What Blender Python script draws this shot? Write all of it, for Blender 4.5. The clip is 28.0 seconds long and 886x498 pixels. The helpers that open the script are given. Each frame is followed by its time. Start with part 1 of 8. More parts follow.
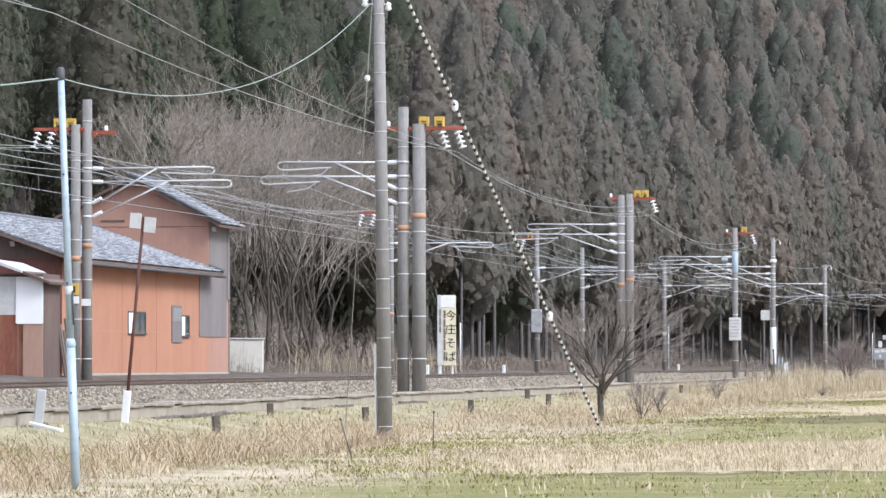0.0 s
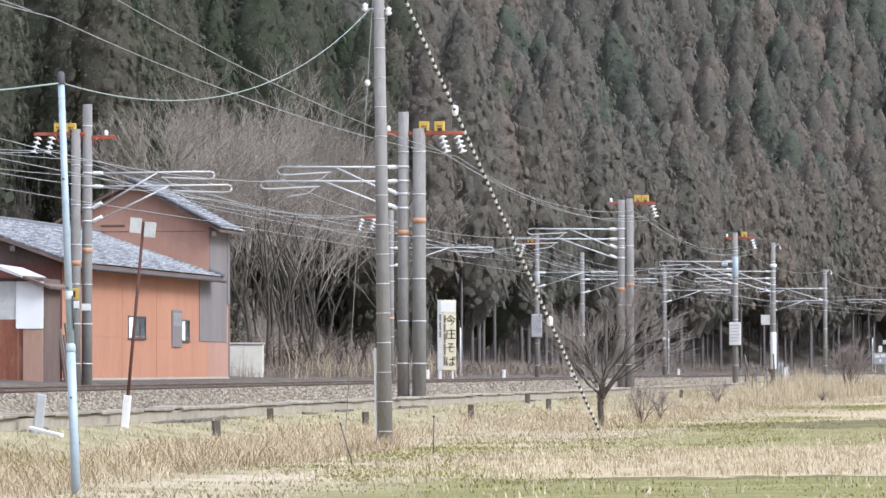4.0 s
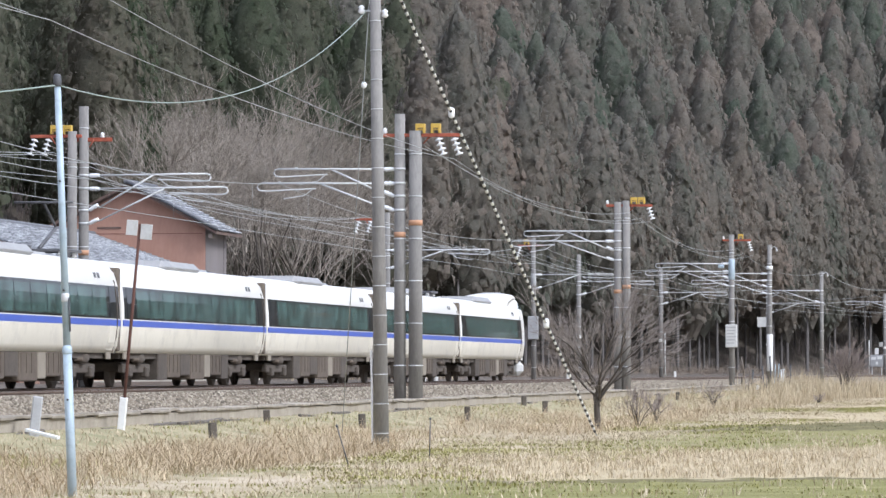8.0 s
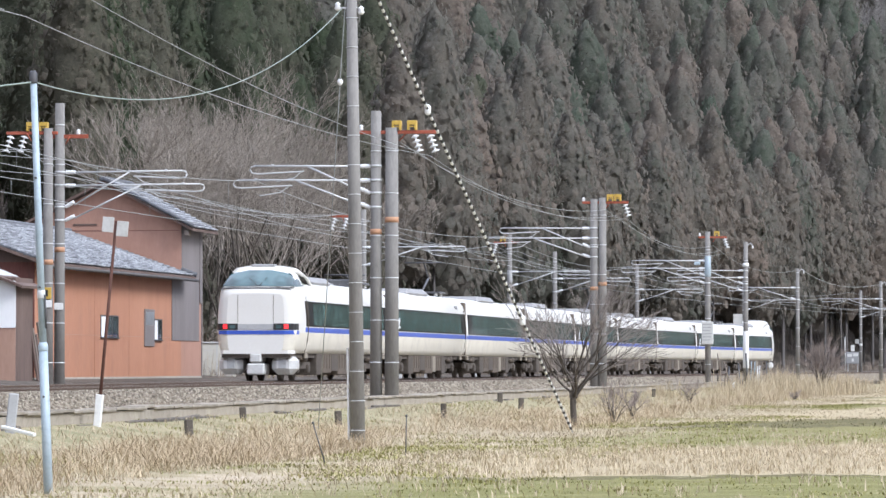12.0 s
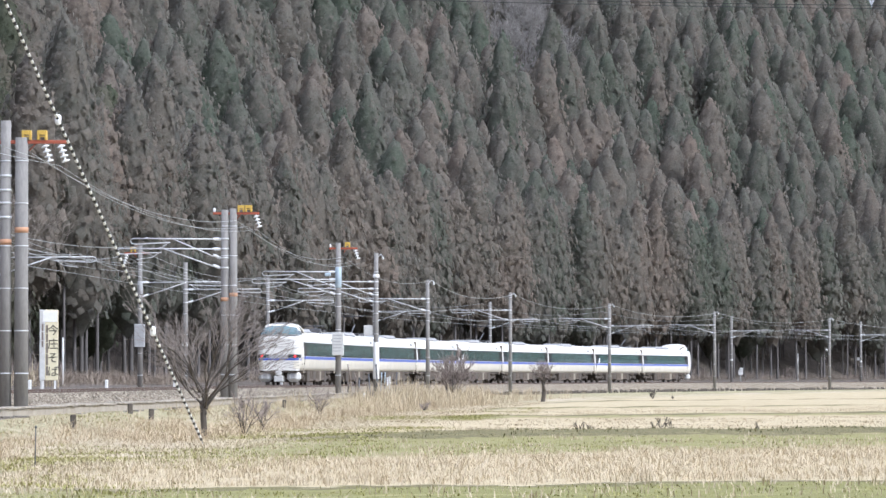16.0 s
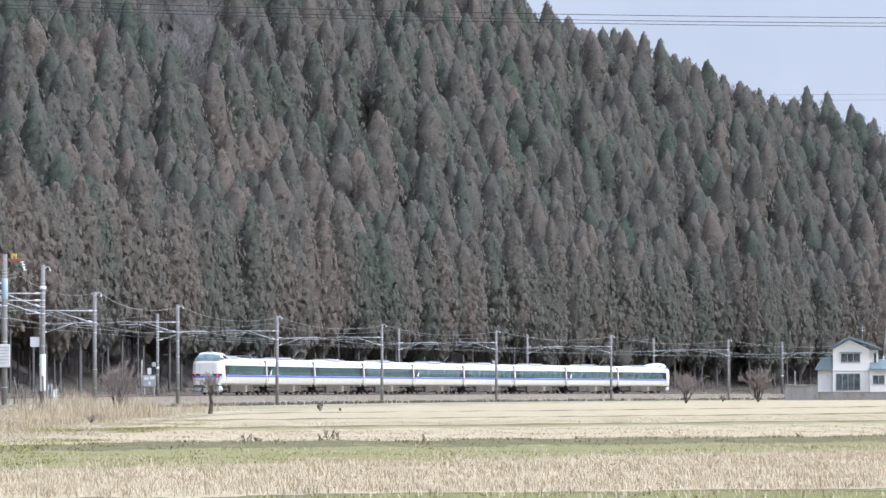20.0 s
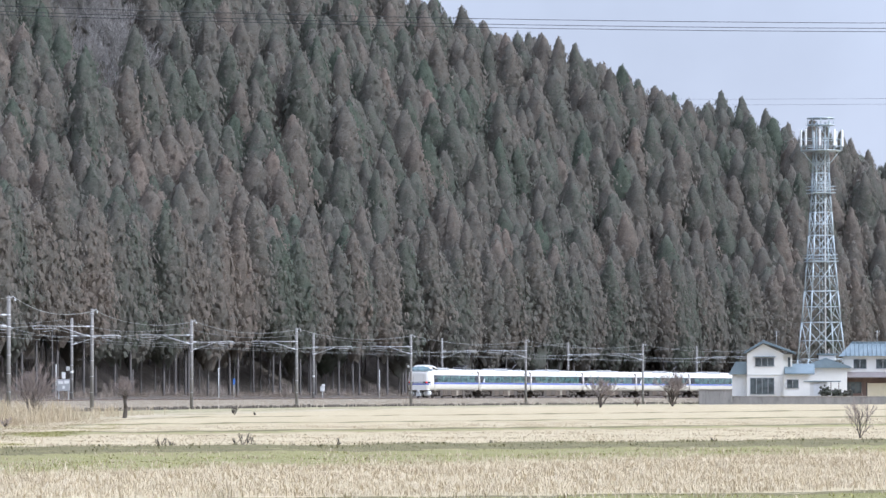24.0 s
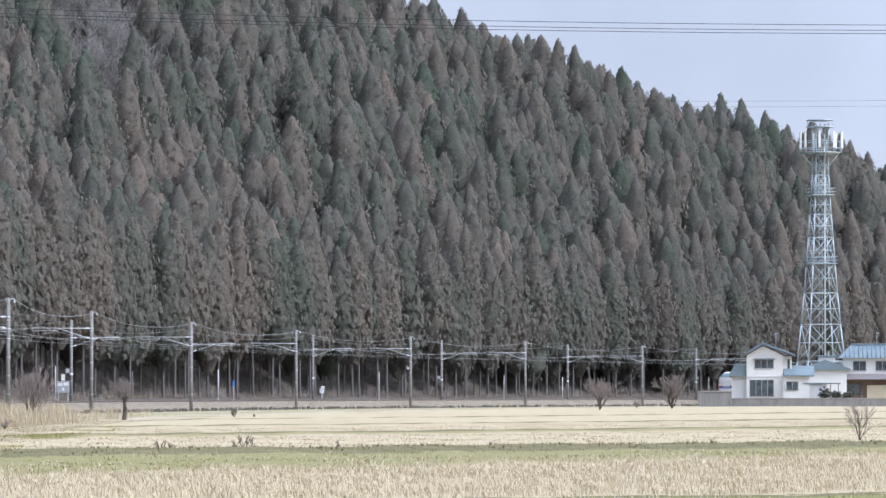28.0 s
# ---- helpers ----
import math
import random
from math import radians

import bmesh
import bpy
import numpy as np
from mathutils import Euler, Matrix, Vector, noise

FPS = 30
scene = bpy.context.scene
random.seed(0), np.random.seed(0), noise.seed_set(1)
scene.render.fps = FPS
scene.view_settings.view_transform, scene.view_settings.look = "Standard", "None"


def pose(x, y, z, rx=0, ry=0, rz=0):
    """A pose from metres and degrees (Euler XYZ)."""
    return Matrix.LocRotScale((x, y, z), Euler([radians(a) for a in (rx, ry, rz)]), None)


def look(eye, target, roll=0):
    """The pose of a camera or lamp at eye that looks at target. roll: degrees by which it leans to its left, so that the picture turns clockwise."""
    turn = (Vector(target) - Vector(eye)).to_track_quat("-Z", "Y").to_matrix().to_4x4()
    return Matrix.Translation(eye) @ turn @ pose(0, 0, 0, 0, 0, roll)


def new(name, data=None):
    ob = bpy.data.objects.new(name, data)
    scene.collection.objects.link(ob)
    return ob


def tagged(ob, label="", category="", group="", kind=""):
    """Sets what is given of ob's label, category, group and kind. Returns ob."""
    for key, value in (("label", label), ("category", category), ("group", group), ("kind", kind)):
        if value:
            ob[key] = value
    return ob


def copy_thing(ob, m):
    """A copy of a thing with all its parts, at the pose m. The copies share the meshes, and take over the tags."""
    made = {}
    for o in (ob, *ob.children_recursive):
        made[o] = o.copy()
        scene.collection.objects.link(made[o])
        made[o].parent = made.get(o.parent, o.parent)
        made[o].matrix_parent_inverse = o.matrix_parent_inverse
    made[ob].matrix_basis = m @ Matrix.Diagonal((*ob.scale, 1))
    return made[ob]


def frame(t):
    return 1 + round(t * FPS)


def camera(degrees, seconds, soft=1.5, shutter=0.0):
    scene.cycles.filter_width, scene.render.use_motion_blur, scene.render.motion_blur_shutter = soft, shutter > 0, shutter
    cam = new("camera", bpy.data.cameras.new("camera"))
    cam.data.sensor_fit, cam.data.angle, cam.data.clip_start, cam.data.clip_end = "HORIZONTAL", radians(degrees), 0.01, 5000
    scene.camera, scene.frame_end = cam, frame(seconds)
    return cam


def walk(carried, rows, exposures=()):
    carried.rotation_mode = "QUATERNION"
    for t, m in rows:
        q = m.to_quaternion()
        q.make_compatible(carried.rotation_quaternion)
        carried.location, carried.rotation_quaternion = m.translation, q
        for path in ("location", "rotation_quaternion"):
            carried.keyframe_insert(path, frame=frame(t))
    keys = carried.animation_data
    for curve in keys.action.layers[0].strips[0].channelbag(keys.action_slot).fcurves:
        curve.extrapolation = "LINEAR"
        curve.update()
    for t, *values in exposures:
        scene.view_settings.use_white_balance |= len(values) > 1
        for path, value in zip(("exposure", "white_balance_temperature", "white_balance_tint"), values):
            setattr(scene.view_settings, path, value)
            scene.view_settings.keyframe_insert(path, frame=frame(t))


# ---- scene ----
# camera: it stands on a lane beside the fields and is turned by hand
EYE = 0.5                       # metres above the rail heads, which lie at z = 0
cam = camera(11.817, 28.0, soft=1.5)
PAN = [
    (0.0, 10.8993, 1.5197),
    (0.5, 10.8531, 1.5426),
    (1.0, 10.8301, 1.5427),
    (1.5, 10.8301, 1.5427),
    (2.0, 10.8417, 1.5545),
    (2.5, 10.8531, 1.5658),
    (3.0, 10.8531, 1.5658),
    (3.5, 10.8877, 1.5775),
    (5.5, 10.9108, 1.5893),
    (6.0, 10.9107, 1.6007),
    (6.5, 10.9000, 1.6041),
    (7.0, 10.8901, 1.6114),
    (7.5, 10.8530, 1.6119),
    (8.0, 10.8530, 1.6119),
    (8.5, 10.8069, 1.6119),
    (9.0, 10.7607, 1.6006),
    (9.5, 10.7375, 1.6006),
    (10.0, 10.7146, 1.5891),
    (10.5, 10.6914, 1.5891),
    (11.0, 10.6683, 1.5773),
    (11.5, 10.6158, 1.5763),
    (13.5, 9.3072, 1.5458),
    (14.0, 8.4095, 1.5681),
    (14.5, 7.7155, 1.6198),
    (15.0, 7.0045, 1.6478),
    (15.5, 6.2969, 1.6883),
    (16.0, 5.5936, 1.7176),
    (16.5, 4.9206, 1.7372),
    (17.0, 4.2731, 1.7602),
    (17.5, 3.6802, 1.7609),
    (18.0, 3.1354, 1.7904),
    (18.5, 2.6777, 1.7753),
    (19.0, 2.1262, 1.8200),
    (19.5, 1.6562, 1.8318),
    (20.0, 1.1475, 1.8797),
    (20.5, 0.7212, 1.8318),
    (21.0, 0.2985, 1.8248),
    (21.5, -0.0847, 1.8120),
    (23.5, 0.0063, 1.9178),
    (24.0, 0.0064, 1.9363),
    (24.5, 0.0064, 1.9410),
    (25.0, 0.0064, 1.9514),
    (25.5, 0.0065, 1.9580),
    (26.0, 0.0027, 1.9628),
    (26.5, 0.0039, 1.9630),
    (27.0, 0.0012, 1.9628),
    (27.5, -0.0053, 1.9631),
    (28.0, -0.0000, 1.9628),
]

walk(cam, [(t, pose(0, 0, EYE, 90 + pitch, 0, yaw)) for t, yaw, pitch in PAN],
     exposures=[(0.0, 0.82, 5850, 9), (5.0, 0.8, 5850, 9), (7.0, 0.64, 5850, 9), (11.2, 0.66, 5850, 9), (13.8, 0.8, 5800, 9), (17.0, 0.87, 5700, 9), (21.5, 0.83, 5550, 9), (28.0, 0.82, 5550, 9)])

# ---- light: a bright, thinly overcast day, a veiled sun high behind the camera ----
SUN_EL, SUN_AZ = 40, 113         # degrees; azimuth clockwise from +y
world = bpy.data.worlds.new("world")
scene.world = world
world.use_nodes = True
wt = world.node_tree
wt.nodes.clear()
sky = wt.nodes.new("ShaderNodeTexSky")
sky.sky_type = "NISHITA"
sky.sun_disc = False
sky.sun_elevation, sky.sun_rotation = radians(SUN_EL), radians(SUN_AZ)
sky.air_density, sky.dust_density, sky.ozone_density = 1.0, 3.0, 1.2
pale = wt.nodes.new("ShaderNodeMixRGB")
pale.inputs[0].default_value = 0.75
pale.inputs[2].default_value = (6.45, 6.42, 7.2, 1)
cloud_pos = wt.nodes.new("ShaderNodeTexCoord")
cloud = wt.nodes.new("ShaderNodeTexNoise")
cloud.inputs["Scale"].default_value = 11.0
cloud.inputs["Detail"].default_value = 5.0
cloud_mix = wt.nodes.new("ShaderNodeMixRGB")
cloud_mix.blend_type = "MULTIPLY"
cloud_ramp = wt.nodes.new("ShaderNodeMapRange")
cloud_ramp.inputs[1].default_value, cloud_ramp.inputs[2].default_value = 0.3, 0.7
cloud_ramp.inputs[3].default_value, cloud_ramp.inputs[4].default_value = 0.86, 1.14
back = wt.nodes.new("ShaderNodeBackground")
back.inputs[1].default_value = 0.078
wout = wt.nodes.new("ShaderNodeOutputWorld")
wt.links.new(sky.outputs[0], pale.inputs[1])
wt.links.new(cloud_pos.outputs["Generated"], cloud.inputs["Vector"])
wt.links.new(cloud.outputs[0], cloud_ramp.inputs[0])
cloud_mix.inputs[0].default_value = 1.0
# an overcast dome: brighter overhead than along the horizon
sky_sep = wt.nodes.new("ShaderNodeSeparateXYZ")
dome = wt.nodes.new("ShaderNodeMapRange")
dome.inputs[1].default_value, dome.inputs[2].default_value = 0.1, 0.6
dome.inputs[3].default_value, dome.inputs[4].default_value = 0.9, 2.3
both = wt.nodes.new("ShaderNodeMath")
both.operation = "MULTIPLY"
wt.links.new(cloud_pos.outputs["Generated"], sky_sep.inputs[0])
wt.links.new(sky_sep.outputs[2], dome.inputs[0])
wt.links.new(dome.outputs[0], both.inputs[0])
wt.links.new(cloud_ramp.outputs[0], both.inputs[1])
wt.links.new(pale.outputs[0], cloud_mix.inputs[1])
wt.links.new(both.outputs[0], cloud_mix.inputs[2])
wt.links.new(cloud_mix.outputs[0], back.inputs[0])
wt.links.new(back.outputs[0], wout.inputs[0])
sun_data = bpy.data.lights.new("sun", "SUN")
sun_data.energy, sun_data.angle, sun_data.color = 1.8, radians(18), (1.0, 0.97, 0.93)
sun = new("sun", sun_data)
_a, _e = radians(SUN_AZ), radians(SUN_EL)
SUN_DIR = Vector((math.sin(_a) * math.cos(_e), math.cos(_a) * math.cos(_e), math.sin(_e)))
sun.matrix_world = look(SUN_DIR * 50, (0, 0, 0))


# ---- materials ----
def nodes_of(name):
    m = bpy.data.materials.new(name)
    m.use_nodes = True
    nt = m.node_tree
    return m, nt, nt.nodes["Principled BSDF"]


def node(nt, kind, **inputs):
    n = nt.nodes.new(kind)
    for k, v in inputs.items():
        n.inputs[k].default_value = v
    return n


def ramp(nt, fac, stops):
    r = nt.nodes.new("ShaderNodeValToRGB")
    while len(r.color_ramp.elements) < len(stops):
        r.color_ramp.elements.new(0.5)
    for e, (p, c) in zip(r.color_ramp.elements, stops):
        e.position, e.color = p, (*c, 1)
    nt.links.new(fac, r.inputs[0])
    return r.outputs[0]


def coords(nt, kind="Object"):
    return nt.nodes.new("ShaderNodeTexCoord").outputs[kind]


def noise_of(nt, scale, detail=4.0, rough=0.55, vec=None):
    n = node(nt, "ShaderNodeTexNoise", Scale=scale, Detail=detail, Roughness=rough)
    nt.links.new(vec if vec is not None else coords(nt), n.inputs["Vector"])
    return n.outputs[0]


def mix(nt, fac, a, b, mode="MIX"):
    m = nt.nodes.new("ShaderNodeMixRGB")
    m.blend_type = mode
    for i, v in ((0, fac), (1, a), (2, b)):
        if isinstance(v, (int, float)):
            m.inputs[i].default_value = v if i == 0 else (v, v, v, 1)
        elif isinstance(v, tuple):
            m.inputs[i].default_value = (*v, 1)
        else:
            nt.links.new(v, m.inputs[i])
    return m.outputs[0]


def bump(nt, bsdf, height, strength=0.4, distance=0.02):
    b = node(nt, "ShaderNodeBump", Strength=strength, Distance=distance)
    nt.links.new(height, b.inputs["Height"])
    nt.links.new(b.outputs[0], bsdf.inputs["Normal"])


def math_of(nt, op, a, b=None, c=None):
    m = nt.nodes.new("ShaderNodeMath")
    m.operation = op
    for i, v in enumerate((a, b, c)):
        if v is None:
            continue
        if isinstance(v, (int, float)):
            m.inputs[i].default_value = v
        else:
            nt.links.new(v, m.inputs[i])
    return m.outputs[0]


def worn(name, a, b, scale=3.0, fine=40.0, rough=0.7, metal=0.0, relief=0.25, stretch=(1, 1, 1), dirt=None, per_object=0.0):
    """A surface of two tones at a coarse and a fine scale, with a little relief."""
    m, nt, bs = nodes_of(name)
    mp = node(nt, "ShaderNodeMapping", Scale=stretch)
    nt.links.new(coords(nt), mp.inputs[0])
    big, small = noise_of(nt, scale, 5, 0.6, mp.outputs[0]), noise_of(nt, fine, 3, 0.6, mp.outputs[0])
    both = math_of(nt, "ADD", math_of(nt, "MULTIPLY", big, 0.65), math_of(nt, "MULTIPLY", small, 0.35))
    col = ramp(nt, both, [(0.33, a), (0.66, b)])
    if dirt:
        d = noise_of(nt, scale * 2.3, 6, 0.7, mp.outputs[0])
        col = mix(nt, math_of(nt, "MULTIPLY", ramp(nt, d, [(0.52, (0, 0, 0)), (0.7, (1, 1, 1))]), 0.6), col, dirt)
    if per_object:
        info = nt.nodes.new("ShaderNodeObjectInfo")
        r = node(nt, "ShaderNodeMapRange")
        nt.links.new(info.outputs["Random"], r.inputs[0])
        r.inputs[3].default_value, r.inputs[4].default_value = 1 - per_object, 1 + per_object
        col = mix(nt, 1.0, col, r.outputs[0], "MULTIPLY")
    nt.links.new(col, bs.inputs["Base Color"])
    bs.inputs["Roughness"].default_value, bs.inputs["Metallic"].default_value = rough, metal
    if relief:
        bump(nt, bs, both, relief, 0.01)
    return m


def foliage(name, low, high, rough=0.75, patch=None, scale=0.09, mottle=0.36):
    """Leaves: each spray its own tone; whole stands vary over tens of metres."""
    m, nt, bs = nodes_of(name)
    geo = nt.nodes.new("ShaderNodeNewGeometry")
    n = noise_of(nt, scale, 2, 0.5, geo.outputs["Position"])
    at = nt.nodes.new("ShaderNodeAttribute")
    at.attribute_name = "tone"
    v = math_of(nt, "ADD", math_of(nt, "MULTIPLY", geo.outputs["Random Per Island"], 0.3), math_of(nt, "MULTIPLY", n, 0.3))
    v = math_of(nt, "ADD", v, math_of(nt, "MULTIPLY", at.outputs["Fac"], 0.5))
    col = ramp(nt, v, [(0.22, low), (0.5, tuple((p + q) / 2 for p, q in zip(low, high))), (0.85, high)])
    if patch:
        col = mix(nt, ramp(nt, at.outputs["Fac"], [(0.32, (0, 0, 0)), (0.78, (0.92, 0.92, 0.92))]), col, patch)
    fine = noise_of(nt, 3.2, 3, 0.7, geo.outputs["Position"])
    col = mix(nt, 1.0, col, ramp(nt, fine, [(0.3, (1 - mottle,) * 3), (0.7, (1 + mottle,) * 3)]), "MULTIPLY")
    nt.links.new(col, bs.inputs["Base Color"])
    bump(nt, bs, fine, 0.7, 0.25)
    bs.inputs["Roughness"].default_value = rough
    bs.inputs["Specular IOR Level"].default_value = 0.2
    return m


CONCRETE = worn("pole_concrete", (0.18, 0.172, 0.162), (0.285, 0.272, 0.255), 1.2, 25, 0.9, stretch=(1, 1, 0.25), dirt=(0.11, 0.105, 0.095))
CONCRETE_PALE = worn("pale_concrete", (0.3, 0.28, 0.24), (0.42, 0.39, 0.34), 1.5, 20, 0.9, dirt=(0.2, 0.18, 0.15))
STEEL = worn("galvanised_steel", (0.5, 0.51, 0.515), (0.64, 0.65, 0.655), 6, 60, 0.45, 0.1, 0.1)
STEEL_DARK = worn("dark_steel", (0.06, 0.06, 0.065), (0.12, 0.12, 0.125), 5, 40, 0.6, 0.3)
BLUE_STEEL = worn("pale_blue_pole_paint", (0.34, 0.43, 0.5), (0.44, 0.52, 0.58), 3, 30, 0.5, 0.1, 0.1, dirt=(0.27, 0.32, 0.35))
STONE_DARK = worn("dark_brown_stone", (0.07, 0.06, 0.048), (0.14, 0.12, 0.1), 4, 30, 0.95, 0, 0.4)
BOX_GREY = worn("faded_box_paint", (0.34, 0.345, 0.35), (0.44, 0.445, 0.45), 4, 30, 0.6, 0, 0.1, dirt=(0.28, 0.27, 0.25))
TOWER_STEEL = worn("tower_steel", (0.36, 0.42, 0.45), (0.5, 0.55, 0.57), 0.6, 8, 0.5, 0.3, 0.05)
PORCELAIN = worn("white_porcelain", (0.78, 0.79, 0.8), (0.86, 0.87, 0.88), 10, 60, 0.25, 0, 0.0)
ORANGE_STEEL = worn("vermilion_paint", (0.3, 0.075, 0.04), (0.42, 0.11, 0.06), 6, 40, 0.65, 0, 0.1, dirt=(0.22, 0.075, 0.05))
YELLOW = worn("yellow_paint", (0.5, 0.33, 0.05), (0.62, 0.42, 0.09), 6, 40, 0.5, 0, 0.1)
BAND = worn("faded_orange_band", (0.42, 0.23, 0.135), (0.5, 0.285, 0.17), 8, 40, 0.8)
WHITE = worn("white_plate", (0.72, 0.72, 0.7), (0.82, 0.82, 0.8), 5, 40, 0.6, 0, 0.05, dirt=(0.6, 0.59, 0.56))
GREY_BOX = worn("grey_cabinet_paint", (0.5, 0.5, 0.48), (0.62, 0.62, 0.6), 4, 30, 0.6, 0, 0.1, dirt=(0.4, 0.38, 0.35))
BLACK = worn("black_paint", (0.012, 0.012, 0.013), (0.03, 0.03, 0.03), 5, 30, 0.5)
WIRE = worn("weathered_wire", (0.28, 0.29, 0.285), (0.4, 0.41, 0.4), 2, 10, 0.6, 0.4, 0)
COPPER_GREEN = worn("green_wire", (0.24, 0.3, 0.27), (0.34, 0.4, 0.36), 2, 10, 0.6, 0.1, 0)
RAIL = worn("rusty_rail", (0.1, 0.068, 0.048), (0.17, 0.118, 0.085), 2, 30, 0.7, 0.3)
RAIL_TOP = worn("worn_rail_head", (0.4, 0.38, 0.36), (0.55, 0.53, 0.5), 2, 30, 0.3, 0.9, 0.05)
SLEEPER = worn("concrete_sleeper", (0.26, 0.25, 0.23), (0.36, 0.34, 0.31), 4, 40, 0.9)
RUST = worn("rusty_sheet", (0.16, 0.05, 0.03), (0.3, 0.12, 0.07), 1.6, 25, 0.85, 0, 0.3, (1, 1, 0.2), dirt=(0.34, 0.2, 0.13))
WOOD = worn("weathered_wood", (0.12, 0.1, 0.085), (0.24, 0.2, 0.17), 3, 30, 0.85, 0, 0.4, (1, 1, 0.15))
BARK = worn("bark", (0.045, 0.038, 0.03), (0.11, 0.092, 0.075), 2, 15, 0.95, 0, 0.5, (1, 1, 0.2))
TRUNK = worn("cedar_trunk", (0.085, 0.078, 0.075), (0.175, 0.162, 0.156), 1, 12, 0.95, 0, 0.4, (1, 1, 0.1))
TWIG = worn("bare_twigs", (0.19, 0.16, 0.14), (0.32, 0.28, 0.25), 0.4, 8, 0.9, 0, 0)


def cedar_material(name, green, olive, russet, grain=3.4):
    """Needle sprays: tone by tree, mottled within it, a little light shining through."""
    m, nt, bs = nodes_of(name)
    geo = nt.nodes.new("ShaderNodeNewGeometry")
    pos = geo.outputs["Position"]
    at = nt.nodes.new("ShaderNodeAttribute")
    at.attribute_name = "tone"
    broad, mid, fine = noise_of(nt, 0.05, 2, 0.5, pos), noise_of(nt, 0.42, 3, 0.6, pos), noise_of(nt, grain, 5, 0.75, pos)
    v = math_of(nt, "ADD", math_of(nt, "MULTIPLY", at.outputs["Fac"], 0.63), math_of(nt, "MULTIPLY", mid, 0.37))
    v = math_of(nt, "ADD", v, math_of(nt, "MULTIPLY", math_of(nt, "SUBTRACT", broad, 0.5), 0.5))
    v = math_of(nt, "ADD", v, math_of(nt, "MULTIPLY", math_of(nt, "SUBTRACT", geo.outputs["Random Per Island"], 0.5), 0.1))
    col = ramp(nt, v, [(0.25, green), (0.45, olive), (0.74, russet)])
    lump = noise_of(nt, 1.7, 3, 0.6, pos)
    col = mix(nt, 1.0, col, ramp(nt, lump, [(0.32, (0.9, 0.9, 0.9)), (0.68, (1.12, 1.12, 1.12))]), "MULTIPLY")
    col = mix(nt, 1.0, col, ramp(nt, fine, [(0.3, (0.74, 0.74, 0.74)), (0.7, (1.26, 1.26, 1.26))]), "MULTIPLY")
    nt.links.new(col, bs.inputs["Base Color"])
    bs.inputs["Roughness"].default_value = 0.9
    bs.inputs["Specular IOR Level"].default_value = 0.2
    bump(nt, bs, fine, 0.45, 0.3)
    glow = nt.nodes.new("ShaderNodeBsdfTranslucent")
    nt.links.new(col, glow.inputs[0])
    both_ = nt.nodes.new("ShaderNodeMixShader")
    both_.inputs[0].default_value = 0.52
    out = nt.nodes["Material Output"]
    nt.links.new(bs.outputs[0], both_.inputs[1])
    nt.links.new(glow.outputs[0], both_.inputs[2])
    nt.links.new(both_.outputs[0], out.inputs["Surface"])
    return m


# distance haze put into colour: paler, bluer cedars here, deeper ones for nearer trees
CEDAR_HAZED = cedar_material("hazed_cedar_sprays", (0.127, 0.149, 0.114), (0.187, 0.179, 0.154), (0.266, 0.219, 0.182), 4.2)
CEDAR_NEAR = cedar_material("near_cedar_sprays", (0.078, 0.1, 0.06), (0.127, 0.132, 0.096), (0.19, 0.168, 0.134), 5.0)
OLIVE_GRASS = foliage("olive_bank_grass", (0.105, 0.098, 0.045), (0.28, 0.25, 0.125), 0.9, mottle=0.25)
RUST_DARK = worn("dark_rust", (0.07, 0.03, 0.022), (0.12, 0.055, 0.04), 2, 20, 0.9)
STRAW = foliage("dry_grass", (0.37, 0.303, 0.196), (0.55, 0.468, 0.332), 0.9, mottle=0.15)
STRAW_BROWN = foliage("russet_grass", (0.27, 0.205, 0.125), (0.56, 0.455, 0.305), 0.9, mottle=0.25)
GREEN_GRASS = foliage("spring_grass", (0.2, 0.196, 0.062), (0.36, 0.334, 0.138), 0.85, mottle=0.12)


# ---- mesh helpers ----
def link_mesh(name, bm, material, parent=None, label="", smooth=False):
    me = bpy.data.meshes.new(name)
    bm.to_mesh(me)
    bm.free()
    return link_data(name, me, material, parent, label, smooth)


def link_data(name, me, material, parent=None, label="", smooth=False):
    for mt in (material if isinstance(material, (list, tuple)) else [material]):
        me.materials.append(mt)
    if smooth:
        me.polygons.foreach_set("use_smooth", np.ones(len(me.polygons), bool))
    ob = new(name, me)
    if parent is not None:
        ob.parent = parent
    if label:
        ob["label"] = label
    return ob


def part(name, bm, material, parent, label="", smooth=False):
    return link_mesh(name, bm, material, parent, label, smooth)


def thing(name, m, label, category, group="", kind=""):
    ob = new(name)
    ob.empty_display_size = 0.2
    ob.matrix_basis = m
    return tagged(ob, label, category, group, kind)


def box(bm, x0, y0, z0, x1, y1, z1, bevel=0.0, m=None):
    g = bmesh.ops.create_cube(bm, size=1.0)
    vs = g["verts"]
    for v in vs:
        v.co = Vector((x0 + (v.co.x + 0.5) * (x1 - x0), y0 + (v.co.y + 0.5) * (y1 - y0), z0 + (v.co.z + 0.5) * (z1 - z0)))
    if bevel:
        es = list({e for v in vs for e in v.link_edges})
        r = bmesh.ops.bevel(bm, geom=es, offset=bevel, segments=1, affect="EDGES", profile=0.5)
        vs = list({v for f_ in r["faces"] for v in f_.verts} | {v for v in vs if v.is_valid})
    if m is not None:
        for v in vs:
            v.co = m @ v.co
    return bm


def boxm(*a, **k):
    return box(bmesh.new(), *a, **k)


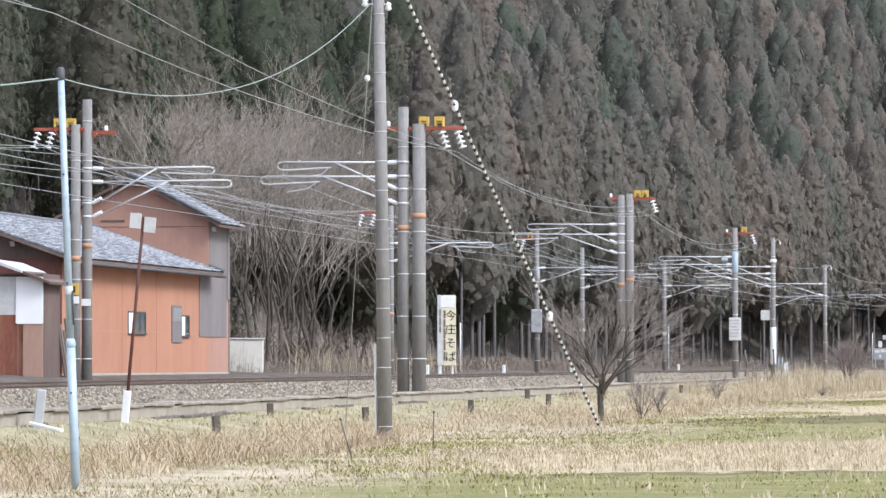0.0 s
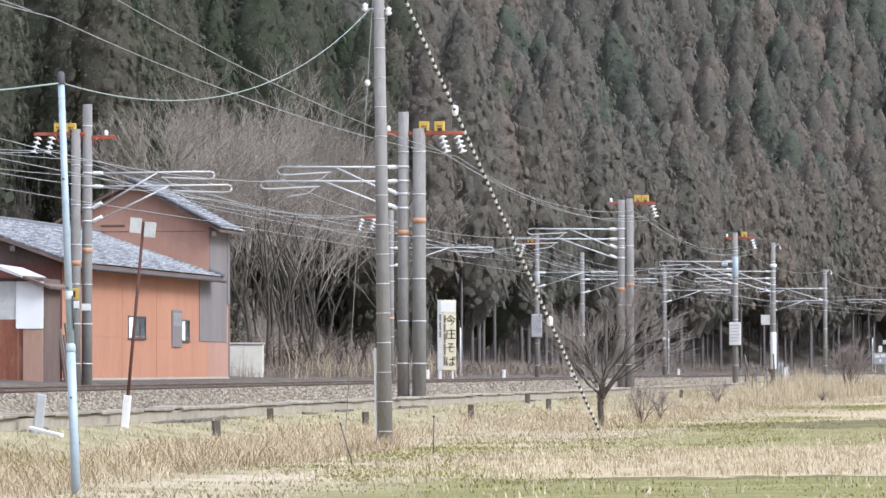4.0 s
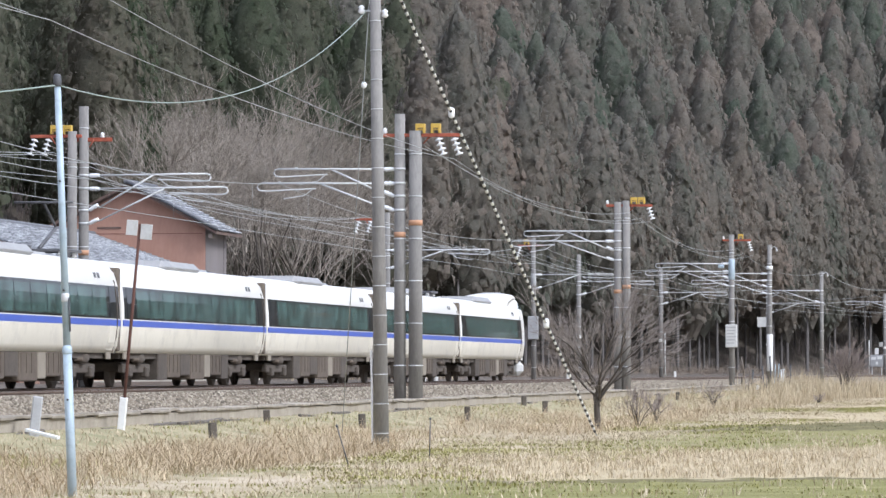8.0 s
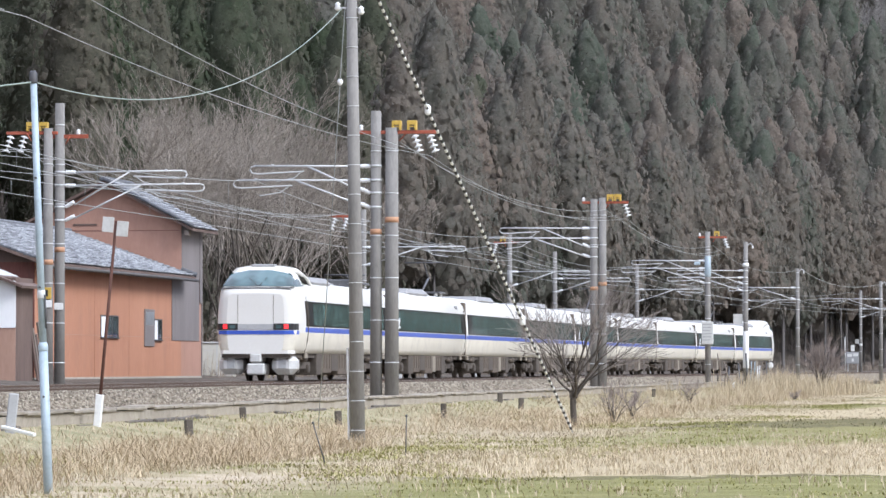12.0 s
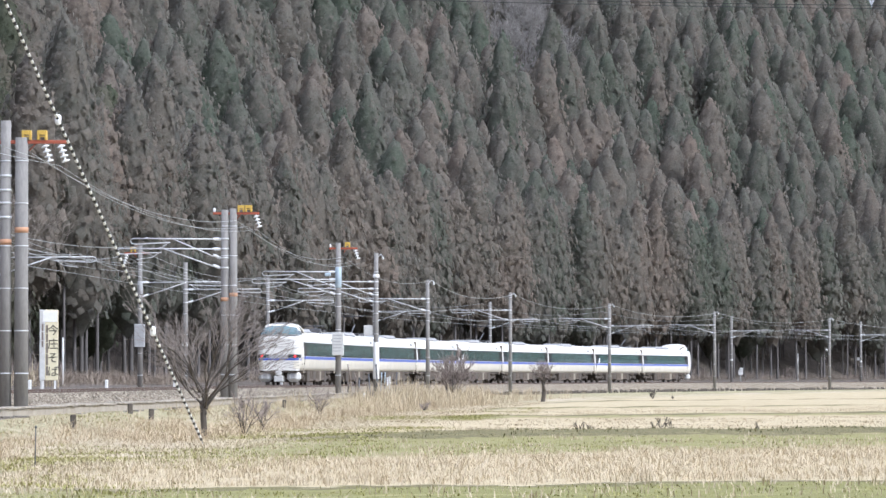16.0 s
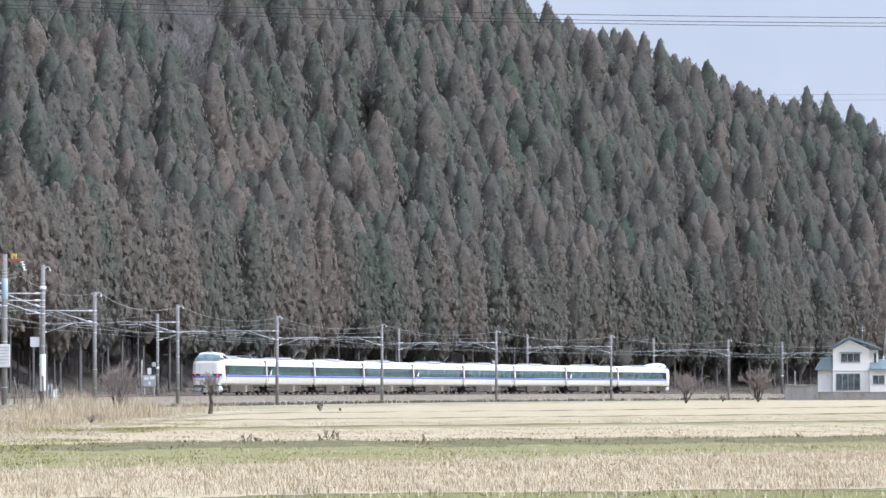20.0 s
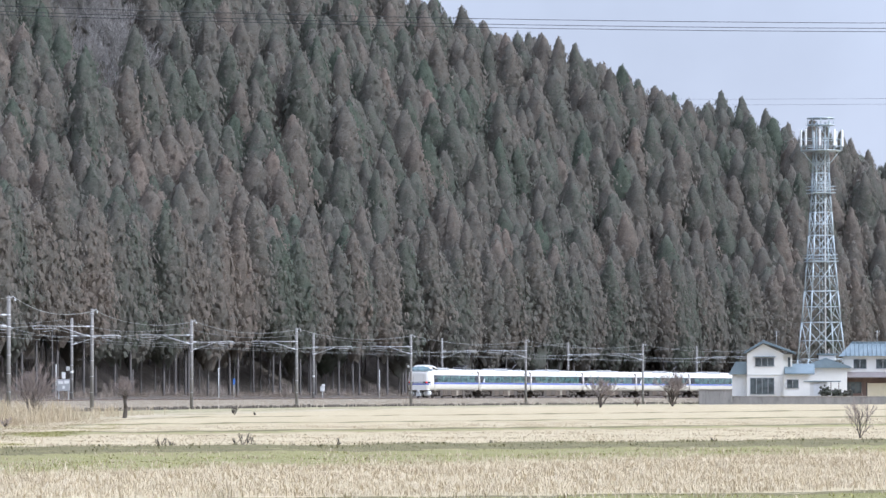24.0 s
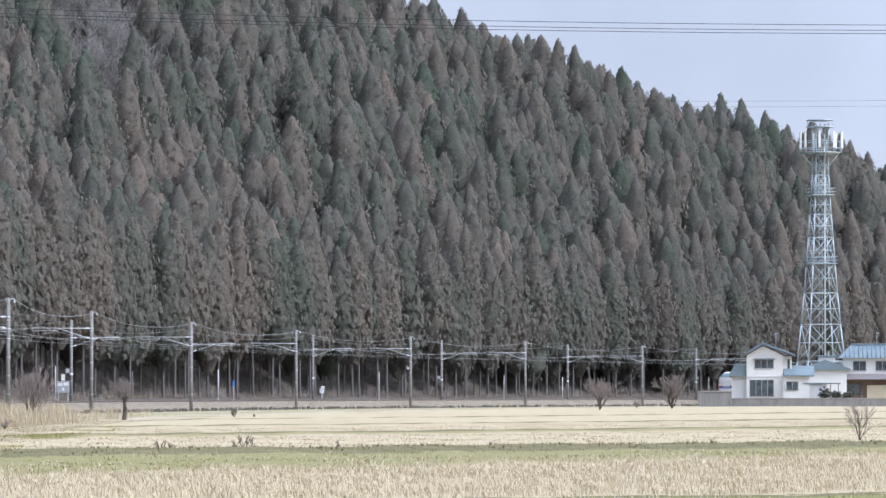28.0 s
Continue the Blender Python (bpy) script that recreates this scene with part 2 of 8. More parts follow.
def tube(bm, p, q, r0, r1=None, n=8, caps=True):
    """A tapered round bar from p to q."""
    r1 = r0 if r1 is None else r1
    p, q = Vector(p), Vector(q)
    d = (q - p).normalized()
    a = d.orthogonal().normalized()
    b = d.cross(a)
    rings = []
    for c, r in ((p, r0), (q, r1)):
        rings.append([bm.verts.new(c + (a * math.cos(t) + b * math.sin(t)) * r) for t in (2 * math.pi * i / n for i in range(n))])
    for i in range(n):
        f_ = bm.faces.new((rings[0][i], rings[0][(i + 1) % n], rings[1][(i + 1) % n], rings[1][i]))
        f_.smooth = True
    if caps:
        bm.faces.new(rings[0][::-1])
        bm.faces.new(rings[1])
    return bm


def tubem(*a, **k):
    return tube(bmesh.new(), *a, **k)


def lathe(bm, profile, n=12, m=None):
    """A turned body round z from (radius, height) pairs."""
    rings = []
    for r, zz in profile:
        rings.append([bm.verts.new((r * math.cos(2 * math.pi * i / n), r * math.sin(2 * math.pi * i / n), zz)) for i in range(n)])
    for a, b in zip(rings, rings[1:]):
        for i in range(n):
            f_ = bm.faces.new((a[i], a[(i + 1) % n], b[(i + 1) % n], b[i]))
            f_.smooth = True
    bm.faces.new(rings[0][::-1])
    bm.faces.new(rings[-1])
    if m is not None:
        for ring in rings:
            for v in ring:
                v.co = m @ v.co
    return bm


def wire_mesh(points, r, n=5):
    """A bar that follows points."""
    bm = bmesh.new()
    pts = [Vector(p) for p in points]
    prev = None
    for i, p in enumerate(pts):
        d = (pts[min(i + 1, len(pts) - 1)] - pts[max(i - 1, 0)]).normalized()
        a = d.cross(Vector((0, 0, 1)))
        a = a.normalized() if a.length > 1e-4 else Vector((1, 0, 0))
        b = d.cross(a)
        ring = [bm.verts.new(p + (a * math.cos(t) + b * math.sin(t)) * r) for t in (2 * math.pi * k / n for k in range(n))]
        if prev:
            for k in range(n):
                bm.faces.new((prev[k], prev[(k + 1) % n], ring[(k + 1) % n], ring[k])).smooth = True
        prev = ring
    return bm


def sagging(p, q, sag, n=14):
    p, q = Vector(p), Vector(q)
    return [p.lerp(q, i / n) - Vector((0, 0, sag * 4 * (i / n) * (1 - i / n))) for i in range(n + 1)]


# ---- the plan: s runs along the railway, o is the distance to its field side ----
_KNOTS = (-100, -60, 20, 100, 180, 260, 340, 420, 520, 760, 800)
_BEND = (0.0, 0.00041, -0.00023, 0.0007, 0.00133, 0.00136, 0.00128, 0.00135, 0.00165, 0.00165, 0.0)
_S = np.arange(-700, 1300, 2.0)
_H = np.cumsum(np.interp(_S, _KNOTS, _BEND)) * 2.0
_I0 = int(np.argmin(abs(_S)))
_H = _H - _H[_I0] - 0.03375
_X = np.cumsum(np.sin(_H)) * 2
_Y = np.cumsum(np.cos(_H)) * 2
_X = _X - _X[_I0] - 32.388
_Y = _Y - _Y[_I0] + 163.93


def plan(s, o=0.0):
    h = np.interp(s, _S, _H)
    return np.interp(s, _S, _X) + o * np.cos(h), np.interp(s, _S, _Y) - o * np.sin(h)


def heading(s):
    return float(np.interp(s, _S, _H))


def at(s, o, zz=0.0):
    x, y = plan(s, o)
    return Vector((float(x), float(y), zz))


FAR_TRACK, NEAR_TRACK = -1.45, 2.35      # track centres; the train runs on the far one


def smooth(a, b, v):
    t = np.clip((v - a) / (b - a), 0, 1)
    return t * t * (3 - 2 * t)


def wave(x, y):
    """Gentle unevenness of natural ground, -1 to 1."""
    return (np.sin(x * 0.11 + 1.3) * np.cos(y * 0.093 + 0.4) + 0.6 * np.sin(x * 0.31 + y * 0.17) + 0.4 * np.sin(x * 0.71 - y * 0.83 + 2.0)) / 2.0


CREST_S = (100, 480, 560, 600, 640, 680, 720, 760, 800, 860)
CREST_Z = (150, 136, 44, 33, 25, 21.5, 19, 15.5, 10, 4)


def crest(s):
    return np.interp(s, CREST_S, CREST_Z)


def strip_of(x, y):
    """Where a place lies across the field strips, which fan out gently: the distance at which its strip crosses x = 0."""
    return 160 * (y + 10) / np.maximum(x + 160, 20) - 10


def level(s, o):
    """Height of the ground at (s, o)."""
    s, o = np.asarray(s, float), np.asarray(o, float)
    x, y = plan(s, o)
    base = np.interp(o, [-14, -9, -6.5, -5.2, -4.0, 3.3, 3.7, 4.5, 4.95, 6.0, 6.9, 7.4, 9.0, 10.5, 14, 22], [0.3, 0.1, -0.05, -0.5, -0.2, -0.18, -0.07, -0.07, -0.17, -0.6, -0.64, -0.74, -1.02, -1.17, -1.2, -1.22])
    base = base - 0.28 * smooth(90, 190, s) * smooth(4.95, 6.2, o)
    field = -1.2 + 0.2 * smooth(170, 420, s) + 0.3 * smooth(430, 520, s)
    base = np.where(o > 7.4, np.maximum(base, field), base)
    v = strip_of(x, y)
    levee = 0.2 * np.exp(-((v - 129.5) / 4.5) ** 2) + 0.12 * np.exp(-((v - 197) / 5) ** 2) + 0.12 * np.exp(-((v - 252) / 6) ** 2) + 0.12 * np.exp(-((v - 325) / 8) ** 2)
    base = base + np.where((o > 13) & (y > 50), levee * smooth(13, 19, o), 0)
    base = np.where(o > 7.4, base + 0.05 * wave(x * 3, y * 3) * smooth(7.4, 9, o), base)
    up = np.maximum(-o - 18, 0)
    hill = 0.77 * (np.sqrt(up * up + 16) - 4)
    top = crest(s)
    k = 9.0
    hill = -k * np.logaddexp(-hill / k, -top / k) + k * np.logaddexp(0 * top, -top / k)
    hill = hill * (1 + 0.05 * np.sin(s * 0.045) + 0.04 * np.sin(s * 0.11 + o * 0.05))
    return base + hill


def ground_at(s, o):
    p = at(s, o)
    p.z = float(level(s, o))
    return p


def to_plan(x, y):
    """(s, o) of a place."""
    i = int(np.argmin((_X - x) ** 2 + (_Y - y) ** 2))
    h = _H[i]
    dx, dy = x - _X[i], y - _Y[i]
    return _S[i] + dx * math.sin(h) + dy * math.cos(h), dx * math.cos(h) - dy * math.sin(h)


def ground_z(x, y):
    return float(level(*to_plan(x, y)))


# ---- ground: one sheet, from the hill over the railway bank to the fields ----
def ground_material():
    m, nt, bs = nodes_of("open_ground")
    geo = nt.nodes.new("ShaderNodeNewGeometry")
    pos = geo.outputs["Position"]
    off_n = nt.nodes.new("ShaderNodeAttribute")
    off_n.attribute_name = "off"
    off = off_n.outputs["Fac"]
    sep = nt.nodes.new("ShaderNodeSeparateXYZ")
    nt.links.new(pos, sep.inputs[0])
    n1, n2, n3 = noise_of(nt, 0.12, 5, 0.6, pos), noise_of(nt, 0.9, 5, 0.65, pos), noise_of(nt, 9, 4, 0.7, pos)
    # ballast: broken stone, rusty between the rails
    vor = node(nt, "ShaderNodeTexVoronoi", Scale=14.0)
    nt.links.new(pos, vor.inputs["Vector"])
    stone = ramp(nt, vor.outputs["Color"], [(0.1, (0.095, 0.078, 0.055)), (0.5, (0.195, 0.165, 0.122)), (0.9, (0.42, 0.37, 0.285))])
    stone = mix(nt, ramp(nt, n2, [(0.45, (0, 0, 0)), (0.75, (0.7, 0.7, 0.7))]), stone, (0.165, 0.122, 0.078))
    # fields: strips whose fan is fitted to the edges in the camera's view
    strip = math_of(nt, "DIVIDE", math_of(nt, "ADD", sep.outputs[1], 10.0), math_of(nt, "MAXIMUM", math_of(nt, "ADD", sep.outputs[0], 160.0), 20.0))
    strip = math_of(nt, "SUBTRACT", math_of(nt, "MULTIPLY", strip, 160.0), 10.0)
    streak_at = node(nt, "ShaderNodeCombineXYZ")
    nt.links.new(math_of(nt, "MULTIPLY", sep.outputs[0], 0.07), streak_at.inputs[0])
    nt.links.new(math_of(nt, "MULTIPLY", strip, 0.45), streak_at.inputs[1])
    streak = noise_of(nt, 1.0, 5, 0.6, streak_at.outputs[0])
    strip = math_of(nt, "ADD", strip, math_of(nt, "MULTIPLY", math_of(nt, "SUBTRACT", n2, 0.5), 7.0))
    tuft_ = math_of(nt, "ADD", math_of(nt, "MULTIPLY", n2, 0.35), math_of(nt, "ADD", math_of(nt, "MULTIPLY", n3, 0.3), math_of(nt, "MULTIPLY", streak, 0.35)))
    straw = ramp(nt, tuft_, [(0.34, (0.335, 0.272, 0.165)), (0.47, (0.42, 0.348, 0.218)), (0.62, (0.52, 0.44, 0.295))])
    green = ramp(nt, tuft_, [(0.32, (0.1, 0.104, 0.03)), (0.48, (0.175, 0.174, 0.055)), (0.62, (0.33, 0.3, 0.15))])
    brown = ramp(nt, n3, [(0.3, (0.085, 0.076, 0.036)), (0.7, (0.22, 0.19, 0.1))])
    mask = nt.nodes.new("ShaderNodeMapRange")
    nt.links.new(strip, mask.inputs[0])
    mask.inputs[2].default_value = 400.0
    bands = nt.nodes.new("ShaderNodeValToRGB")
    stops = [(0, 0.62), (70.3, 0.62), (71.8, 0.03), (73, 0.55), (122, 0.55), (134, 0.55), (136, 0.04), (160, 0.06), (190, 0.03), (192, 0.5), (200, 0.5), (203, 0.06), (225, 0.1), (247, 0.06), (249, 0.5), (254, 0.5), (257, 0.05), (320, 0.05), (322, 0.42), (329, 0.42), (331, 0.04), (400, 0.02)]
    while len(bands.color_ramp.elements) < len(stops):
        bands.color_ramp.elements.new(0.5)
    for e, (p, v) in zip(bands.color_ramp.elements, stops):
        e.position, e.color = p / 400.0, (v, v, v, 1)
    nt.links.new(mask.outputs[0], bands.inputs[0])
    # the straw strip narrows towards the bank
    back_edge = math_of(nt, "ADD", math_of(nt, "SUBTRACT", sep.outputs[1], math_of(nt, "MULTIPLY", sep.outputs[0], 1.4)), math_of(nt, "MULTIPLY", math_of(nt, "SUBTRACT", n2, 0.5), 14.0))
    grown = math_of(nt, "MAXIMUM", ramp_at(nt, back_edge, 101.0, 107.0), math_of(nt, "MAXIMUM", ramp_at(nt, strip, 118.0, 122.0), ramp_at(nt, strip, 72.0, 71.0)))
    fac = math_of(nt, "ADD", math_of(nt, "MULTIPLY", bands.outputs[0], grown), math_of(nt, "MULTIPLY", math_of(nt, "SUBTRACT", tuft_, 0.5), 1.8))
    fields = mix(nt, ramp(nt, fac, [(0.22, (0, 0, 0)), (0.62, (1, 1, 1))]), straw, green)
    for mid, wide in ((129.5, 4.6), (70.4, 0.9), (197.0, 2.2), (251.5, 1.8), (325.0, 2.5)):
        fields = mix(nt, ramp(nt, math_of(nt, "MULTIPLY", math_of(nt, "COMPARE", strip, mid, wide), n2), [(0.28, (0, 0, 0)), (0.46, (0.95, 0.95, 0.95))]), fields, brown)
    # rough grass of the bank
    rough = ramp(nt, math_of(nt, "ADD", math_of(nt, "MULTIPLY", n1, 0.35), math_of(nt, "ADD", math_of(nt, "MULTIPLY", n2, 0.35), math_of(nt, "MULTIPLY", n3, 0.3))),
                 [(0.33, (0.19, 0.18, 0.09)), (0.44, (0.35, 0.295, 0.19)), (0.55, (0.48, 0.405, 0.295)), (0.68, (0.58, 0.505, 0.39))])
    fresh = math_of(nt, "MULTIPLY", ramp(nt, noise_of(nt, 0.2, 4, 0.6, pos), [(0.49, (0, 0, 0)), (0.58, (0.85, 0.85, 0.85))]), math_of(nt, "MULTIPLY", ramp_at(nt, off, 8.5, 11.0), ramp(nt, tuft_, [(0.36, (1, 1, 1)), (0.6, (0.25, 0.25, 0.25))])))
    rough = mix(nt, fresh, rough, green)
    wob = math_of(nt, "ADD", off, math_of(nt, "MULTIPLY", math_of(nt, "SUBTRACT", n2, 0.5), 3.0))
    col = mix(nt, ramp_at(nt, wob, 14.0, 17.0), rough, fields)
    wob2 = math_of(nt, "ADD", off, math_of(nt, "MULTIPLY", math_of(nt, "SUBTRACT", n3, 0.5), 0.5))
    verge = ramp(nt, math_of(nt, "ADD", math_of(nt, "MULTIPLY", n2, 0.5), math_of(nt, "MULTIPLY", n3, 0.5)), [(0.34, (0.16, 0.16, 0.075)), (0.48, (0.29, 0.265, 0.155)), (0.66, (0.47, 0.4, 0.265))])
    col = mix(nt, ramp_at(nt, wob, 8.0, 10.0), verge, col)
    col = mix(nt, ramp_at(nt, wob2, 6.0, 6.15), stone, col)
    floor_ = ramp(nt, n2, [(0.3, (0.085, 0.073, 0.062)), (0.7, (0.175, 0.15, 0.124))])
    col = mix(nt, ramp_at(nt, wob2, -5.6, -5.2), floor_, col)
    nt.links.new(col, bs.inputs["Base Color"])
    bs.inputs["Roughness"].default_value = 0.95
    bs.inputs["Specular IOR Level"].default_value = 0.15
    bump(nt, bs, math_of(nt, "ADD", n3, vor.outputs["Distance"]), 0.6, 0.06)
    return m


def ramp_at(nt, v, a, b):
    r = nt.nodes.new("ShaderNodeMapRange")
    nt.links.new(v, r.inputs[0])
    r.inputs[1].default_value, r.inputs[2].default_value = a, b
    return r.outputs[0]


def build_ground():
    ss = np.concatenate([np.arange(-690, -200, 35), np.arange(-200, 160, 2.5), np.arange(160, 860, 5.0), np.arange(860, 1290, 30)])
    oo = np.concatenate([np.arange(-620, -200, 35), np.arange(-200, -16, 6), np.arange(-16, -6, 1.5), [-6, -5.6, -5.2, -4.8, -4.4, -4, 0, 3.3, 3.7, 4.5, 4.95, 5.3, 5.65, 6.0, 6.45, 6.9, 7.15, 7.4],
                         np.arange(8, 24, 0.8), np.arange(24, 80, 2), np.arange(80, 560, 20)])
    S, O = np.meshgrid(ss, oo, indexing="ij")
    x, y = plan(S, O)
    zz = level(S, O)
    co = np.stack([x, y, zz], -1).reshape(-1, 3)
    a, b = len(ss), len(oo)
    i = np.arange(a * b).reshape(a, b)
    faces = np.stack([i[:-1, :-1], i[:-1, 1:], i[1:, 1:], i[1:, :-1]], -1).reshape(-1, 4)[:, ::-1]
    me = bpy.data.meshes.new("ground")
    me.from_pydata(co.tolist(), [], faces.tolist())
    at_ = me.attributes.new("off", "FLOAT", "POINT")
    at_.data.foreach_set("value", O.reshape(-1).astype(np.float32))
    ob = link_data("ground", me, ground_material(), smooth=True)
    tagged(ob, "straw-coloured winter fields with green strips below a railway bank", "ground", kind="structure")


build_ground()


# ---- railway ----
def strip_along(name, s0, s1, step, section, material, parent=None, label=""):
    """A solid bar of one cross-section, (o, z) pairs, along the line."""
    bm = bmesh.new()
    prev = None
    for s in np.arange(s0, s1 + 0.01, step):
        ring = [bm.verts.new(at(s, o, zz)) for o, zz in section]
        if prev:
            k = len(ring)
            for i in range(k):
                bm.faces.new((prev[i], ring[i], ring[(i + 1) % k], prev[(i + 1) % k]))
        else:
            bm.faces.new(ring)
        prev = ring
    bm.faces.new(prev[::-1])
    bmesh.ops.recalc_face_normals(bm, faces=bm.faces)
    return link_mesh(name, bm, material, parent, label)


def build_track(c, label):
    track = thing("railway_track", Matrix(), label, "railway track", kind="structure")
    for side in (-0.56, 0.56):
        o = c + side
        w, f_ = 0.033, 0.062
        rail = strip_along("rail", -160, 740, 5, [(o - f_, -0.15), (o + f_, -0.15), (o + f_, -0.135), (o + 0.01, -0.12), (o + 0.01, -0.04), (o + w, -0.03), (o + w, -0.002),
                                                  (o - w, -0.002), (o - w, -0.03), (o - 0.01, -0.04), (o - 0.01, -0.12), (o - f_, -0.135)], RAIL, track, "rust-brown steel rail")
        strip_along("rail_head", -160, 740, 5, [(o - 0.026, -0.003), (o + 0.026, -0.003), (o + 0.026, 0.001), (o - 0.026, 0.001)], RAIL_TOP, rail, "shiny running surface")
    bm = bmesh.new()
    box(bm, -1.0, -0.11, -0.33, 1.0, 0.11, -0.15, 0.02)
    me = bpy.data.meshes.new("sleeper")
    bm.to_mesh(me)
    bm.free()
    me.materials.append(SLEEPER)
    base, fa = [tuple(v.co) for v in me.vertices], [tuple(p.vertices) for p in me.polygons]
    co, fc = [], []
    for k, s in enumerate(np.arange(-140, 700, 0.62)):
        p, h = at(s, c), heading(s)
        ch, sh = math.cos(h), math.sin(h)
        if -100 < s < -100 + 0.62 * 130:
            ob = new("sleeper", me)
            ob.parent = track
            ob.matrix_basis = pose(p.x, p.y, 0, 0, 0, -math.degrees(h))
        else:
            n0 = len(co)
            co += [(p.x + vx * ch + vy * sh, p.y - vx * sh + vy * ch, vz) for vx, vy, vz in base]
            fc += [tuple(n0 + i for i in f_) for f_ in fa]
    far = bpy.data.meshes.new("far_sleepers")
    far.from_pydata(co, [], fc)
    tagged(link_data("far_sleepers", far, SLEEPER, track), kind="stuff")
    return track


build_track(FAR_TRACK, "ballasted railway track with rusty rails beside the forest")
build_track(NEAR_TRACK, "ballasted railway track with rusty rails beside the fields")
TROUGH = worn("dirty_trough_concrete", (0.24, 0.21, 0.165), (0.36, 0.32, 0.26), 1.3, 16, 0.95, 0, 0.3, dirt=(0.16, 0.14, 0.105), per_object=0.18)
trough = tagged(strip_along("cable_trough", -130, 78, 4, [(6.3, -0.9), (6.3, -0.42), (6.72, -0.42), (6.72, -0.9)], TROUGH), "long low concrete cable trough beside the ballast", "cable trough", kind="structure")
_lid = bpy.data.meshes.new("trough_lid")
_bm = boxm(-0.27, -0.495, 0.0, 0.27, 0.495, 0.06, 0.008)
_bm.to_mesh(_lid)
_bm.free()
_lid.materials.append(TROUGH)
_r = np.random.default_rng(9)
for _s in np.arange(-112, 78, 1.0):
    _o = new("trough_lid", _lid)
    _o.parent = trough
    _p = at(_s, 6.51 + _r.normal(0, 0.012), -0.42 + abs(_r.normal(0, 0.012)))
    _o.matrix_basis = pose(_p.x, _p.y, _p.z, _r.normal(0, 0.6), _r.normal(0, 1.2), -math.degrees(heading(_s)) + _r.normal(0, 0.7))


# ---- train: nine coaches, white with a blue line ----
TRAIN_WHITE = worn("coach_white", (0.7, 0.685, 0.64), (0.76, 0.745, 0.705), 0.5, 12, 0.3, 0, 0.02)
TRAIN_LOW = worn("coach_lower_ivory", (0.66, 0.62, 0.52), (0.74, 0.7, 0.6), 0.5, 9, 0.35, 0, 0.02, dirt=(0.5, 0.47, 0.41))
TRAIN_BLUE = worn("coach_blue_line", (0.045, 0.09, 0.42), (0.06, 0.12, 0.5), 2, 20, 0.35, 0, 0)
TRAIN_ROOF = worn("coach_roof_grey", (0.24, 0.24, 0.24), (0.34, 0.34, 0.34), 1, 15, 0.6, 0, 0.05)
TRAIN_DARK = worn("coach_dark_fittings", (0.05, 0.05, 0.055), (0.1, 0.1, 0.105), 2, 15, 0.5)
UNDER = worn("brake_dust_brown", (0.055, 0.045, 0.036), (0.115, 0.095, 0.077), 1.5, 14, 0.85)
UNDER_BOX = worn("equipment_box", (0.085, 0.066, 0.05), (0.14, 0.112, 0.085), 1.5, 14, 0.85, dirt=(0.08, 0.062, 0.046))
UNDER_PALE = worn("equipment_box_pale", (0.22, 0.19, 0.15), (0.3, 0.265, 0.21), 1.5, 14, 0.8, dirt=(0.2, 0.17, 0.14))
SKIRT_GREY = worn("skirt_pale_grey", (0.5, 0.5, 0.49), (0.62, 0.62, 0.6), 1.5, 12, 0.5, 0, 0.05, dirt=(0.4, 0.38, 0.35))
GANGWAY = worn("gangway_bellows", (0.1, 0.08, 0.062), (0.17, 0.14, 0.11), 2, 15, 0.9)


def glass_material(name, tint, rough=0.08):
    m, nt, bs = nodes_of(name)
    n = noise_of(nt, 1.3, 2, 0.5)
    nt.links.new(ramp(nt, n, [(0.38, tuple(c * 0.45 for c in tint)), (0.62, tint)]), bs.inputs["Base Color"])
    bs.inputs["Roughness"].default_value = rough
    bs.inputs["Specular IOR Level"].default_value = 0.7
    return m


PANE = glass_material("tinted_coach_glass", (0.075, 0.14, 0.128))
PANE_DARK = glass_material("dark_band_glass", (0.022, 0.026, 0.03))
SCREEN = glass_material("cab_windscreen", (0.1, 0.17, 0.18))
TAIL_LAMP, _nt, _bs = nodes_of("red_tail_lamp")
_bs.inputs["Base Color"].default_value = (0.6, 0.02, 0.02, 1)
_bs.inputs["Emission Color"].default_value = (1, 0.03, 0.04, 1)
_bs.inputs["Emission Strength"].default_value = 0.9

# half section of a coach: (half width, height)
SECTION = [(1.28, 0.95), (1.38, 1.15), (1.45, 1.66), (1.45, 1.86), (1.435, 2.3), (1.385, 2.78), (1.28, 3.12), (1.1, 3.33), (0.75, 3.47), (0.35, 3.52)]


def ring_of(bm, y, sec):
    pts = [(w, zz) for w, zz in sec] + [(-w, zz) for w, zz in sec[::-1]]
    return [bm.verts.new((w, y, zz)) for w, zz in pts]


def skin(bm, rings):
    k = len(rings[0])
    for a, b in zip(rings, rings[1:]):
        for i in range(k):
            f_ = bm.faces.new((a[i], a[(i + 1) % k], b[(i + 1) % k], b[i]))
            f_.smooth = True
    bm.faces.new(rings[0])
    bm.faces.new(rings[-1][::-1])
    bmesh.ops.recalc_face_normals(bm, faces=bm.faces)
    for f_ in bm.faces:
        low = sum(v.co.z for v in f_.verts) / len(f_.verts)
        f_.material_index = 1 if low < 1.7 else 0


def half_width(zz):
    return float(np.interp(zz, [p[1] for p in SECTION], [p[0] for p in SECTION]))


